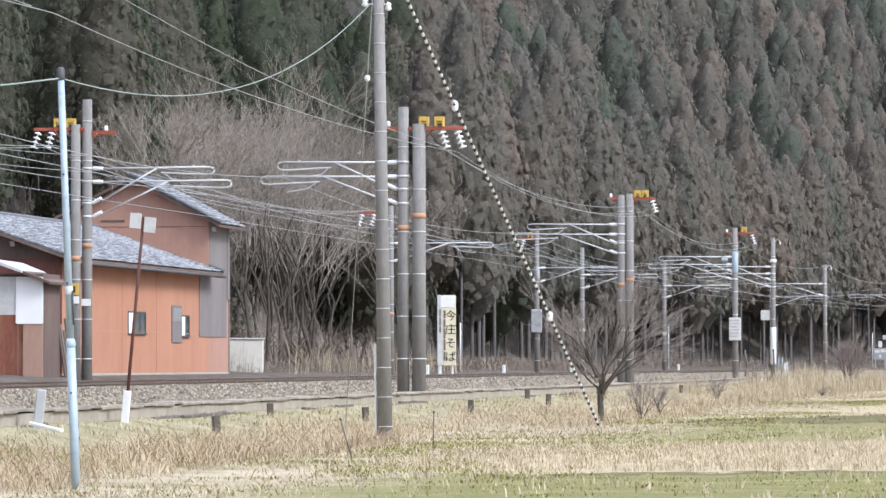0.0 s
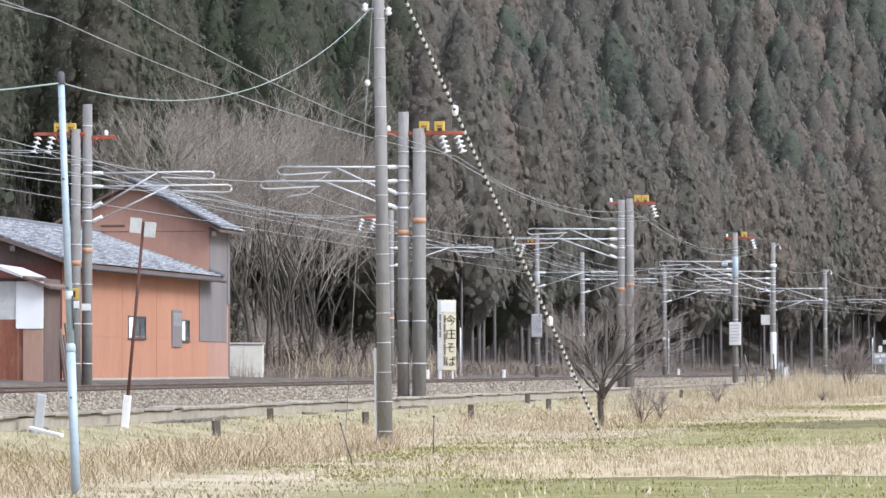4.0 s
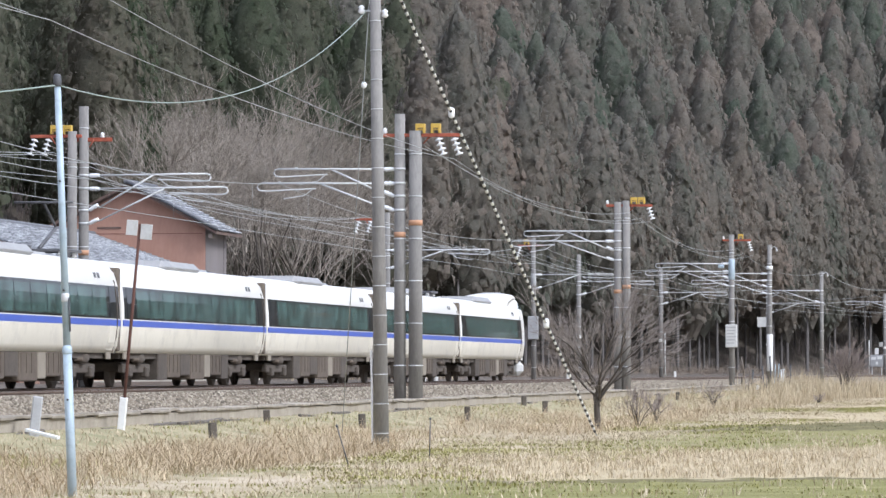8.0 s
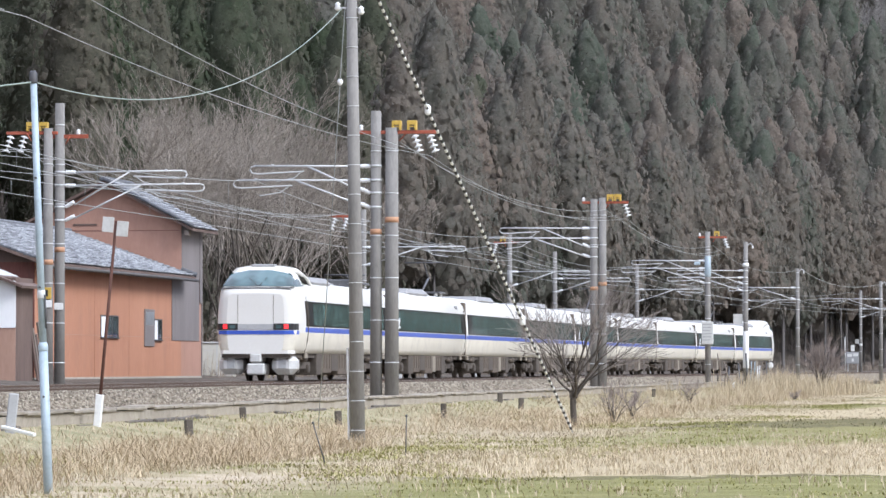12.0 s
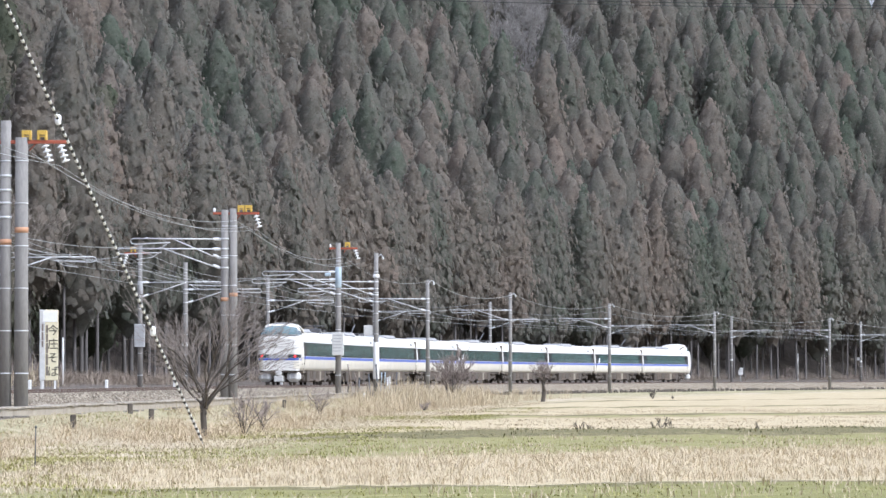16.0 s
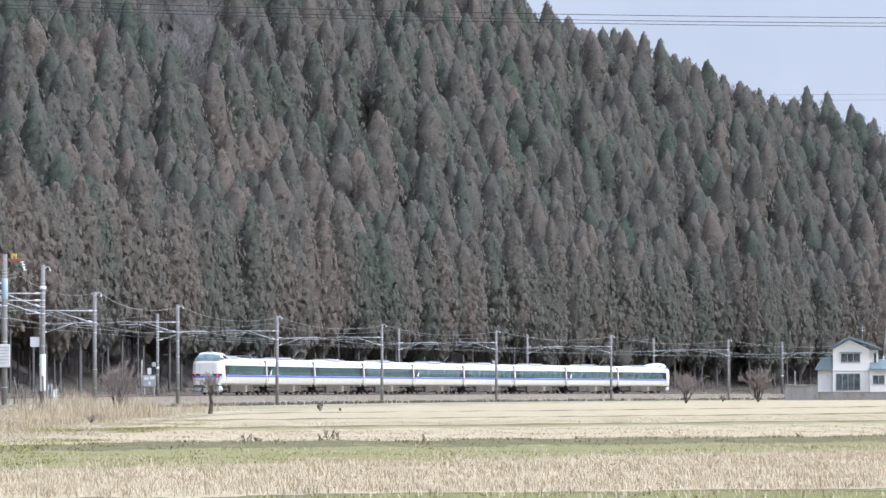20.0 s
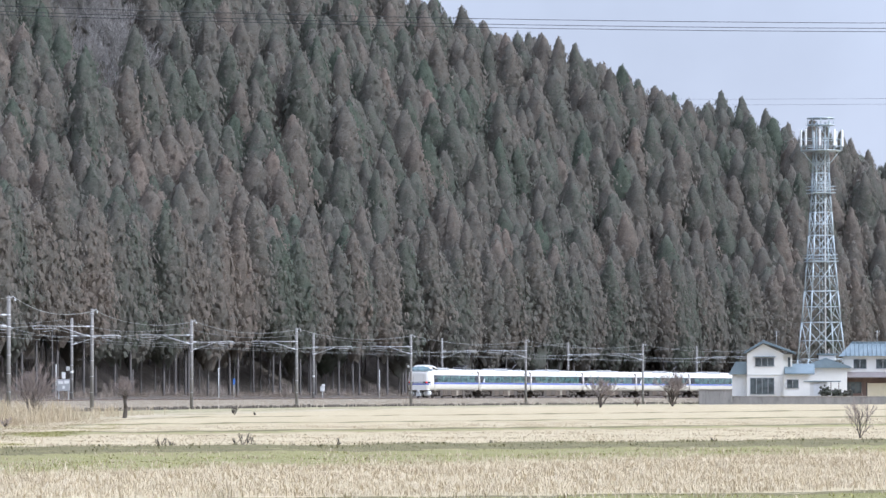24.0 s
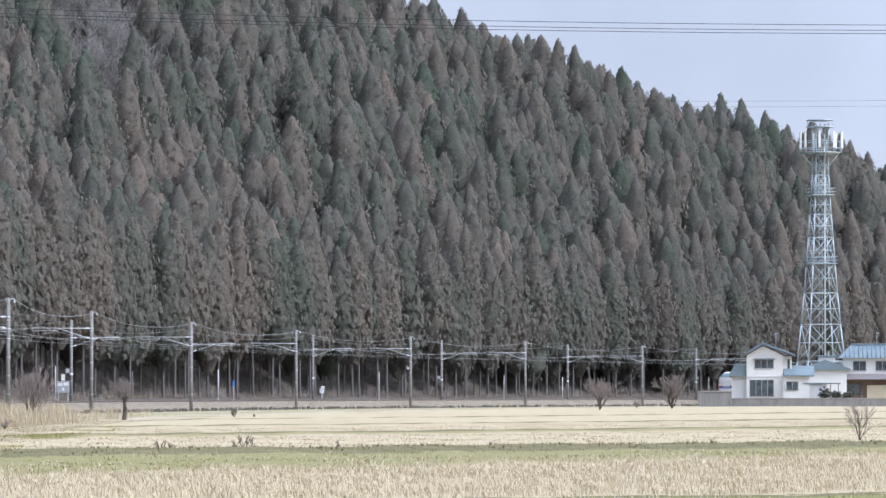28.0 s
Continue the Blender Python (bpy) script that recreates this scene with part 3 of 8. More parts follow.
def side_sheet(y0, y1, z0, z1, proud, side, nz=2):
    """A thin plate that follows the coach's side."""
    bm = bmesh.new()
    rows = []
    for lift in (proud, -0.02):
        rows.append([[bm.verts.new((side * (half_width(zz) + lift), y, zz)) for zz in np.linspace(z0, z1, nz + 1)] for y in (y0, y1)])
    o, n = rows
    for i in range(nz):
        bm.faces.new((o[0][i], o[1][i], o[1][i + 1], o[0][i + 1]))
    rim_o = o[0] + o[1][::-1]
    rim_n = n[0] + n[1][::-1]
    for i in range(len(rim_o)):
        j = (i + 1) % len(rim_o)
        bm.faces.new((rim_o[i], rim_o[j], rim_n[j], rim_n[i]))
    bmesh.ops.recalc_face_normals(bm, faces=bm.faces)
    return bm


def side_shape(points, y0, side):
    """A flat painted shape on the coach's side, (y, z) corners from y0."""
    bm = bmesh.new()
    a = [bm.verts.new((side * (half_width(zz) + 0.015), y0 + y, zz)) for y, zz in points]
    b = [bm.verts.new((side * (half_width(zz) - 0.01), y0 + y, zz)) for y, zz in points]
    bm.faces.new(a)
    for i in range(len(a)):
        bm.faces.new((a[i], a[(i + 1) % len(a)], b[(i + 1) % len(a)], b[i]))
    bmesh.ops.recalc_face_normals(bm, faces=bm.faces)
    return bm


def wrap_plate(points, z0, z1, d):
    """A band round the face of a cab, through (x, y) points."""
    bm = bmesh.new()
    cols = []
    for x, y in points:
        q = (x * 0.95, y - 0.07)
        cols.append([bm.verts.new((x, d * y, z0)), bm.verts.new((x, d * y, z1)), bm.verts.new((q[0], d * q[1], z1)), bm.verts.new((q[0], d * q[1], z0))])
    for a, b in zip(cols, cols[1:]):
        for i in range(4):
            bm.faces.new((a[i], a[(i + 1) % 4], b[(i + 1) % 4], b[i]))
    bm.faces.new(cols[0][::-1])
    bm.faces.new(cols[-1])
    bmesh.ops.recalc_face_normals(bm, faces=bm.faces)
    return bm


def bogie(parent, yc):
    b = part("bogie", boxm(-1.0, yc - 1.5, 0.42, 1.0, yc + 1.5, 0.72, 0.05), UNDER, parent)
    for s_ in (-1, 1):
        part("side_frame", boxm(s_ * 1.0 - 0.09, yc - 1.7, 0.4, s_ * 1.0 + 0.09, yc + 1.7, 0.66, 0.03), UNDER, b)
        part("air_spring", lathe(bmesh.new(), [(0.28, 0.66), (0.33, 0.74), (0.33, 0.86), (0.26, 0.95)], 12, pose(s_ * 0.98, yc, 0)), UNDER, b)
        for dy in (-1.05, 1.05):
            part("axle_box", boxm(s_ * 1.08 - 0.1, yc + dy - 0.2, 0.28, s_ * 1.08 + 0.1, yc + dy + 0.2, 0.58, 0.04), UNDER, b)
        part("damper", tubem((s_ * 1.16, yc - 0.9, 0.78), (s_ * 1.16, yc + 0.5, 0.78), 0.06), UNDER_BOX, b)
    for dy in (-1.05, 1.05):
        for s_ in (-1, 1):
            part("wheel", lathe(bmesh.new(), [(0.36, -0.07), (0.43, -0.06), (0.43, 0.05), (0.45, 0.06), (0.45, 0.075), (0.1, 0.075)], 20, pose(s_ * 0.56, yc + dy, 0.43, 0, -90 * s_, 0)), UNDER, b, "steel wheel")


def pantograph(parent, yc, up=True):
    p = part("pantograph", boxm(-0.8, yc - 0.9, 3.62, 0.8, yc + 0.9, 3.7, 0.02), TRAIN_DARK, parent, "grey folding current collector")
    top = 4.95 if up else 4.0
    knee = (0.0, yc + 1.25, (3.7 + top) / 2)
    part("lower_arm", tubem((0, yc - 0.7, 3.7), knee, 0.05), TRAIN_DARK, p)
    part("upper_arm", tubem(knee, (0, yc - 0.2, top), 0.035), TRAIN_DARK, p)
    part("head", tubem((-0.8, yc - 0.2, top), (0.8, yc - 0.2, top), 0.03), TRAIN_DARK, p)
    for sx in (-0.6, 0.6):
        for sy in (-0.7, 0.7):
            part("insulator", lathe(bmesh.new(), [(0.06, 3.5), (0.1, 3.54), (0.06, 3.58), (0.1, 3.61), (0.06, 3.64)], 8, pose(sx, yc + sy, 0)), PORCELAIN, p)


HALF = 10.2


def cab_rings(nose):
    """Rings of a driving cab: place along the coach, roof height, width, and how far the section has turned into that of the cab."""
    return tuple((nose + y, cap, wide, q) for y, cap, wide, q in ((-6.0, 3.52, 1.0, 0.0), (-3.2, 3.52, 1.0, 0.0), (-2.3, 3.56, 1.0, 0.4), (-2.0, 3.8, 1.0, 0.8), (-1.7, 3.96, 1.0, 1.0), (-1.4, 3.97, 0.995, 1.0),
                                                                  (-1.1, 3.92, 0.99, 1.0), (-0.85, 3.8, 0.985, 1.0), (-0.5, 3.58, 0.975, 1.0), (-0.2, 3.38, 0.95, 1.0), (-0.06, 3.24, 0.9, 1.0), (0.0, 3.12, 0.8, 1.0), (0.06, 3.0, 0.69, 1.0)))


def face_points(xs, lift):
    """Points (x, y from the nose) over the rounded face of a cab."""
    return [(x, float(np.interp(abs(x), [0, 1.0, 1.16, 1.305, 1.38, 1.42], [0.06, 0.06, 0.0, -0.06, -0.2, -0.5])) + lift) for x in xs]


def cab_section(cap, wide, q, lift=0.0):
    """The coach section, its roof drawn up or down to the height cap and squared off for the cab."""
    high = float(smooth(3.2, 4.0, cap))
    rows = []
    for i, (w, zz) in enumerate(SECTION):
        if i >= 5:
            k = i - 5
            f_ = (0.0, 0.46, 0.74, 0.93, 1.0)[k] * (1 - q) + (0.0, 0.55 - 0.1 * high, 0.85 - 0.1 * high, 0.97 - 0.03 * high, 1.0)[k] * q
            w = w * (1 - q) + ((1.39, 1.34, 1.22, 0.9, 0.4)[k] * (1 - high) + (1.385, 1.29, 1.13, 0.82, 0.38)[k] * high) * q
            zz = 2.78 + f_ * (cap - 2.78)
        rows.append(((w + lift) * wide, zz + lift * float(smooth(2.4, 3.3, zz))))
    return rows


def section_width(sec, zz):
    return float(np.interp(zz, [q[1] for q in sec], [q[0] for q in sec]))


def arch_fairing(nose, d):
    """The open arch that carries the raised line of the cab back over the roof."""
    bm = bmesh.new()
    rings = []
    for y, top in ((-4.7, 3.5), (-4.5, 3.6), (-4.1, 3.73), (-3.6, 3.84), (-3.0, 3.92), (-2.4, 3.97), (-1.9, 3.99), (-1.5, 3.985)):
        wide = 1.12
        row = [(wide, top - 0.2), (wide * 0.86, top - 0.07), (wide * 0.5, top), (-wide * 0.5, top), (-wide * 0.86, top - 0.07), (-wide, top - 0.2)]
        low = [(x * 0.97, zz - 0.1) for x, zz in row[::-1]]
        rings.append([bm.verts.new((x, d * (nose + y), zz)) for x, zz in row + low])
    k = len(rings[0])
    for a, b in zip(rings, rings[1:]):
        for i in range(k):
            bm.faces.new((a[i], a[(i + 1) % k], b[(i + 1) % k], b[i])).smooth = True
    bm.faces.new(rings[0])
    bm.faces.new(rings[-1][::-1])
    bmesh.ops.recalc_face_normals(bm, faces=bm.faces)
    return bm


def build_coach(cab=0, panto=0, emblem=False):
    """A coach with its middle at the origin and its front towards +y. cab: +1 or -1, the end that is a driving cab."""
    car = thing("train_coach", Matrix(), "white express train coach with a blue line and dark tinted windows", "train coach", "coaches of the train")
    NOSE = 10.3 if cab > 0 else 9.6
    CAB_RINGS = cab_rings(NOSE)
    bm = bmesh.new()
    y_back, y_front = -HALF + 0.02, HALF - 0.02
    if not cab:
        rings = [ring_of(bm, y_back, [(w * 0.97, zz) for w, zz in SECTION]), ring_of(bm, y_back + 0.15, SECTION), ring_of(bm, y_front - 0.15, SECTION), ring_of(bm, y_front, [(w * 0.97, zz) for w, zz in SECTION])]
    else:
        rings = [ring_of(bm, y_back, [(w * 0.97, zz) for w, zz in SECTION]), ring_of(bm, y_back + 0.15, SECTION)]
        # roof swells over the cab, then falls to a tall blunt face
        for y, cap, wide, q in CAB_RINGS:
            rings.append(ring_of(bm, y, cab_section(cap, wide, q)))
        if cab < 0:
            for r in rings:
                for v in r:
                    v.co.y = -v.co.y
    skin(bm, rings)
    part("body", bm, [TRAIN_WHITE, TRAIN_LOW], car, "glossy white coach body, ivory below")
    d = cab if cab else 1
    lo, hi = -10.12, 10.12 if not cab else NOSE - 1.55
    for side in (1, -1):
        a, b = sorted((lo * d, hi * d)) if cab else (lo, hi)
        stripe_end = (NOSE - 1.6) * d if cab else hi
        part("blue_line", side_sheet(min(a, stripe_end), max(b, stripe_end), 1.68, 1.85, 0.006, side, 1), TRAIN_BLUE, car, "deep blue painted line")
        # dark window band, door panels at the ends, panes on it
        w0, w1 = (a + 0.12, b - 0.12)
        band = part("window_band", side_sheet(w0, w1, 1.88, 2.76, 0.005, side, 3), PANE_DARK, car, "smoked glass window band")
        n = 9 if cab else 10
        p0, p1 = w0 + 1.5, w1 - 1.5
        wpane = (p1 - p0) / n
        for i in range(n):
            part("window_pane", side_sheet(p0 + i * wpane + 0.05, p0 + (i + 1) * wpane - 0.05, 1.94, 2.68, 0.010, side, 3), PANE, band)
        for e_, yd in ((-1, w0 + 0.75), (1, w1 - 0.75)):
            part("door_step", boxm(side * 1.29 - 0.03, yd - 0.25, 0.78, side * 1.29 + 0.03, yd + 0.25, 0.96, 0.01), UNDER_PALE, car, "pale step bracket")
            door = part("door", side_sheet(yd - 0.4, yd + 0.4, 1.02, 1.66, 0.008, side, 3), TRAIN_LOW, car, "ivory plug door")
            part("door_window", side_sheet(yd - 0.4, yd + 0.4, 1.9, 2.74, 0.012, side, 2), PANE_DARK, door, "dark door window")
            if e_ * d > 0 or panto:
                part("grab_rail", side_sheet(yd + 0.42 * e_ - 0.02, yd + 0.42 * e_ + 0.02, 1.0, 2.92, 0.03, side, 5), UNDER_BOX, door)
        for yv in (b - 2.15, b - 2.55) if side > 0 else ():
            part("number_plate", side_sheet(yv - 0.13, yv + 0.13, 2.95, 3.09, 0.008, side, 1), TRAIN_DARK, car, "small dark square sign")
        if emblem:
            e = part("emblem", side_shape([(0.0, 2.08), (0.5, 1.98), (0.95, 2.0), (0.8, 2.09), (0.45, 2.12)], w0 + 0.95, side), PORCELAIN, car, "white bird-like emblem")
            part("emblem_wing", side_shape([(0.35, 2.12), (0.62, 2.11), (0.9, 2.3), (0.92, 2.42), (0.6, 2.34)], w0 + 0.95, side), PORCELAIN, e)
            part("emblem_wing", side_shape([(0.3, 1.99), (0.5, 1.985), (0.3, 1.9), (0.12, 1.92)], w0 + 0.95, side), PORCELAIN, e)
    # roof: one long grey cooling unit, a low duct before it
    u0, u1 = (-2.6, 2.4) if cab >= 0 else (-4.5, -0.2)
    part("roof_unit", boxm(-0.95, u0, 3.3, 0.95, u1, 3.68, 0.18), TRAIN_ROOF, car, "grey rounded roof cooling unit")
    part("roof_duct", boxm(-0.45, u1 + 0.6, 3.4, 0.45, u1 + 3.4, 3.58, 0.06), TRAIN_ROOF, car)
    if cab < 0:
        pantograph(car, 8.2, False)
        part("roof_box", boxm(-0.7, 6.0, 3.45, 0.7, 6.9, 3.8, 0.05), TRAIN_DARK, car)
    if panto:
        pantograph(car, 7.4 * panto)
        part("roof_box", boxm(-0.5, 3.4 * panto - 0.5, 3.45, 0.5, 3.4 * panto + 0.5, 3.75, 0.05), TRAIN_DARK, car)
    # below the floor
    for yc in (-6.9, 6.9):
        bogie(car, yc)
    k = 0
    for y0, y1, mt in ((-4.95, -3.75, UNDER), (-3.7, -2.0, UNDER_BOX), (-1.95, -0.6, UNDER), (-0.55, 1.4, UNDER_BOX), (1.45, 2.3, UNDER_PALE), (2.35, 3.9, UNDER_BOX), (3.95, 4.95, UNDER)):
        bx = part("equipment_box", boxm(-1.27, y0, 0.2 + 0.06 * (k % 3), 1.27, y1, 0.97, 0.03), mt, car)
        if mt is UNDER_BOX:
            for yr in np.arange(y0 + 0.2, y1 - 0.1, 0.55):
                part("box_rib", boxm(1.262, yr, 0.42, 1.285, yr + 0.1, 0.92), mt, bx)
        k += 1
    part("floor_frame", boxm(-1.2, -9.6, 0.8, 1.2, 9.6, 0.96), UNDER, car)
    if cab <= 0:
        part("gangway", boxm(-1.37, HALF - 0.04, 1.0, 1.37, HALF + 0.096, 3.28, 0.04), GANGWAY, car)
    if cab >= 0:
        part("gangway", boxm(-1.37, -HALF - 0.096, 1.0, 1.37, -HALF + 0.04, 3.28, 0.04), GANGWAY, car)
    if cab:
        # windscreen wraps the sloping top of the face, under the white brow of the roof
        bm = bmesh.new()
        rows = []
        for y, cap, wide, q in CAB_RINGS[7:11]:
            sec = cab_section(cap, wide, q, 0.022)
            foot = 3.245
            tops = [(section_width(sec, zz), zz) for zz in np.linspace(foot, sec[-1][1] - (0.03 if cap > 3.8 else 0.0), 7)]
            line = tops + [(-w, zz) for w, zz in tops[::-1]]
            rows.append([bm.verts.new((w, d * (y + 0.02), zz)) for w, zz in line])
        for r0, r1 in zip(rows, rows[1:]):
            for i in range(len(r0) - 1):
                bm.faces.new((r0[i], r0[i + 1], r1[i + 1], r1[i])).smooth = True
        bmesh.ops.recalc_face_normals(bm, faces=bm.faces)
        glass = part("windscreen", bm, SCREEN, car, "wide wrap-around windscreen")
        round_face = lambda xs, lift: [(x, NOSE + y) for x, y in face_points(xs, lift)]
        part("sill_line", wrap_plate([(1.31, NOSE - 0.08), (1.2, NOSE - 0.01), (-1.2, NOSE - 0.01), (-1.31, NOSE - 0.08)], 3.17, 3.21, d), TRAIN_DARK, glass, "dark lower rim")
        for s_ in (-1, 1):
            pts = [(NOSE - 0.86, 3.26), (NOSE - 0.86, 3.72), (NOSE - 1.4, 3.52), (NOSE - 1.95, 3.28)]
            sec = cab_section(3.92, 0.99, 1.0)
            bm = bmesh.new()
            out_ = [bm.verts.new((s_ * (section_width(sec, zz) + 0.022), d * y, zz)) for y, zz in pts]
            inn = [bm.verts.new((s_ * (section_width(sec, zz) - 0.05), d * y, zz)) for y, zz in pts]
            bm.faces.new(out_)
            for i in range(4):
                bm.faces.new((out_[i], out_[(i + 1) % 4], inn[(i + 1) % 4], inn[i]))
            bmesh.ops.recalc_face_normals(bm, faces=bm.faces)
            part("quarter_light", bm, SCREEN, car, "tapering side pane of the cab")
        part("wiper", tubem((0.05, d * (NOSE - 0.03), 3.27), (-0.28, d * (NOSE - 0.36), 3.52), 0.015, n=5), BLACK, car)
        part("wiper", tubem((0.12, d * (NOSE - 0.03), 3.27), (0.3, d * (NOSE - 0.4), 3.55), 0.015, n=5), BLACK, car)
        nose = NOSE * d
        part("nose_line", wrap_plate(round_face((1.42, 1.39, 1.3, 1.16, 1.0, 0.4, -0.4, -1.0, -1.16, -1.3, -1.39, -1.42), 0.012), 1.6, 1.73, d), TRAIN_BLUE, car, "blue line round the face")
        part("lamp_panel", wrap_plate(round_face((0.62, -0.62), 0.012), 1.76, 1.95, d), BOX_GREY, car, "grey panel between the lamps")
        for s_ in (-1, 1):
            h_ = part("lamp_housing", wrap_plate(round_face([s_ * x for x in (0.62, 1.0, 1.16, 1.3, 1.38, 1.415)], 0.016), 1.75, 1.97, d), BLACK, car, "dark slanting lamp housing")
            if cab < 0:
                part("tail_lamp", wrap_plate(round_face([s_ * x for x in (1.0, 1.14)], 0.03), 1.79, 1.94, d), TAIL_LAMP, h_, "glowing red tail lamp")
            part("lamp_glass", wrap_plate(round_face([s_ * x for x in (0.72, 0.9)], 0.026), 1.8, 1.92, d), SCREEN, h_, "clear lamp glass")
            skirt = part("nose_skirt", boxm(s_ * 0.92 - 0.42, nose - 0.62 * d - 0.5, 0.22, s_ * 0.92 + 0.42, nose - 0.62 * d + 0.5, 0.9, 0.2), SKIRT_GREY, car, "pale grey snow skirt")
            part("skirt_hatch", boxm(s_ * 0.9 - 0.14, nose - 0.62 * d + 0.49 * d - 0.02, 0.42, s_ * 0.9 + 0.14, nose - 0.62 * d + 0.49 * d + 0.02, 0.82, 0.015), BOX_GREY, skirt)
        part("nose_ledge", wrap_plate([(1.3, NOSE - 0.35), (1.22, NOSE - 0.02), (1.12, NOSE + 0.07), (-1.12, NOSE + 0.07), (-1.22, NOSE - 0.02), (-1.3, NOSE - 0.35)], 0.93, 1.05, d), TRAIN_WHITE, car, "white ledge under the face")
        for sx in (-0.62, 0.62):
            part("face_seam", boxm(sx - 0.008, min(nose - 0.05 * d, nose + 0.066 * d), 1.98, sx + 0.008, max(nose - 0.05 * d, nose + 0.066 * d), 2.95), UNDER_PALE, car)
        part("coupler_cover", boxm(-0.3, nose - 0.4 * d - 0.5, 0.22, 0.3, nose - 0.4 * d + 0.5, 0.6, 0.04), SKIRT_GREY, car, "grey coupler cover")
        part("coupler_head", boxm(-0.2, nose - 0.4 * d - 0.5, 0.63, 0.2, nose - 0.4 * d + 0.5, 0.95, 0.05), SKIRT_GREY, car, "grey coupler head")
        part("coupler_bay", boxm(-0.52, nose - 1.4 * d - 0.5, 0.3, 0.52, nose - 1.4 * d + 0.5, 0.95), UNDER, car, "dark coupler bay")
        part("arch_fairing", arch_fairing(NOSE, d), TRAIN_WHITE, car, "open white arch behind the cab")
        # dark box stands in for the shade and gear inside the arch opening
        part("arch_recess_box", boxm(-0.85, min(d * (NOSE - 3.9), d * (NOSE - 2.1)), 3.46, 0.85, max(d * (NOSE - 3.9), d * (NOSE - 2.1)), 3.68, 0.06), TRAIN_DARK, car, "dark box for the shaded recess and gear under the arch")
        part("cab_lamp", boxm(-0.42, d * (NOSE - 1.5) - 0.25, 3.93, 0.42, d * (NOSE - 1.5) + 0.25, 4.04, 0.04), TRAIN_ROOF, car, "roof lamp fairing")
    return car


CAR_PITCH = 20.6
coaches = []
plain, powered = build_coach(), build_coach(0, 1, True)
lead, tail = build_coach(1), build_coach(-1)
for k in range(9):          # 0 is the tail, 8 the leading coach
    if k == 0:
        coaches.append(tail)
    elif k == 8:
        coaches.append(lead)
    elif k in (1, 4, 7):
        coaches.append(powered if k == 1 else copy_thing(powered, Matrix()))
    else:
        coaches.append(plain if k == 2 else copy_thing(plain, Matrix()))


def train_at(t):
    """How far the joint behind which the tail coach hangs has come."""
    return float(np.interp(t, [0, 6, 7, 8, 9, 10, 11, 14, 15, 16, 17, 18, 19, 20, 21, 24, 25, 26, 28],
                           [-407.10, -200.70, -166.74, -133.22, -99.87, -66.71, -33.73, 64.89, 96.98, 128.76, 160.40, 191.91, 223.22, 254.24, 285.09, 377.17, 407.49, 437.54, 497.00]))


# ---- woods ----
def clump(rng, size, droop=0.0):
    """A ragged six-cornered spray of leaves."""
    v = np.array([(1, 0, 0), (-1, 0, 0), (0, 1, 0), (0, -1, 0), (0, 0, 1.0), (0, 0, -0.9)], float)
    v = v * rng.uniform(0.55, 1.25, (6, 1)) * size + rng.normal(0, 0.12 * size, (6, 3))
    v[:, 2] -= droop * np.hypot(v[:, 0], v[:, 1])
    return v


CLUMP_FACES = np.array([(0, 2, 4), (2, 1, 4), (1, 3, 4), (3, 0, 4), (2, 0, 5), (1, 2, 5), (3, 1, 5), (0, 3, 5)])


def dome(n, c, out, tan, up, w, h, bulge, rng, sides=5):
    """A rounded bough: a ring sunk in the crown and a raised middle."""
    ang = 2 * math.pi * (np.arange(sides) + rng.uniform(0, 1)) / sides
    q = rng.uniform(0.7, 1.25, sides)
    ring = c + (np.cos(ang) * q * w)[:, None] * tan + (np.sin(ang) * q * h)[:, None] * up - out * bulge * 0.35
    tip = c + out * bulge + up * h * rng.uniform(-0.1, 0.45) + tan * w * rng.uniform(-0.3, 0.3)
    fs = [(n + i, n + (i + 1) % sides, n + sides) for i in range(sides)]
    return np.concatenate([ring, tip[None]]), fs


def crown_edge(t):
    """Half width of a crown at the share t of its height: a cone with a narrow, slightly rounded tip."""
    return np.interp(t, [0, 0.05, 0.15, 0.3, 0.5, 0.667, 0.778, 0.833, 0.889, 0.944, 0.972, 1.0], [0.3, 0.7, 0.95, 1.0, 0.93, 0.77, 0.61, 0.5, 0.37, 0.22, 0.13, 0.04])


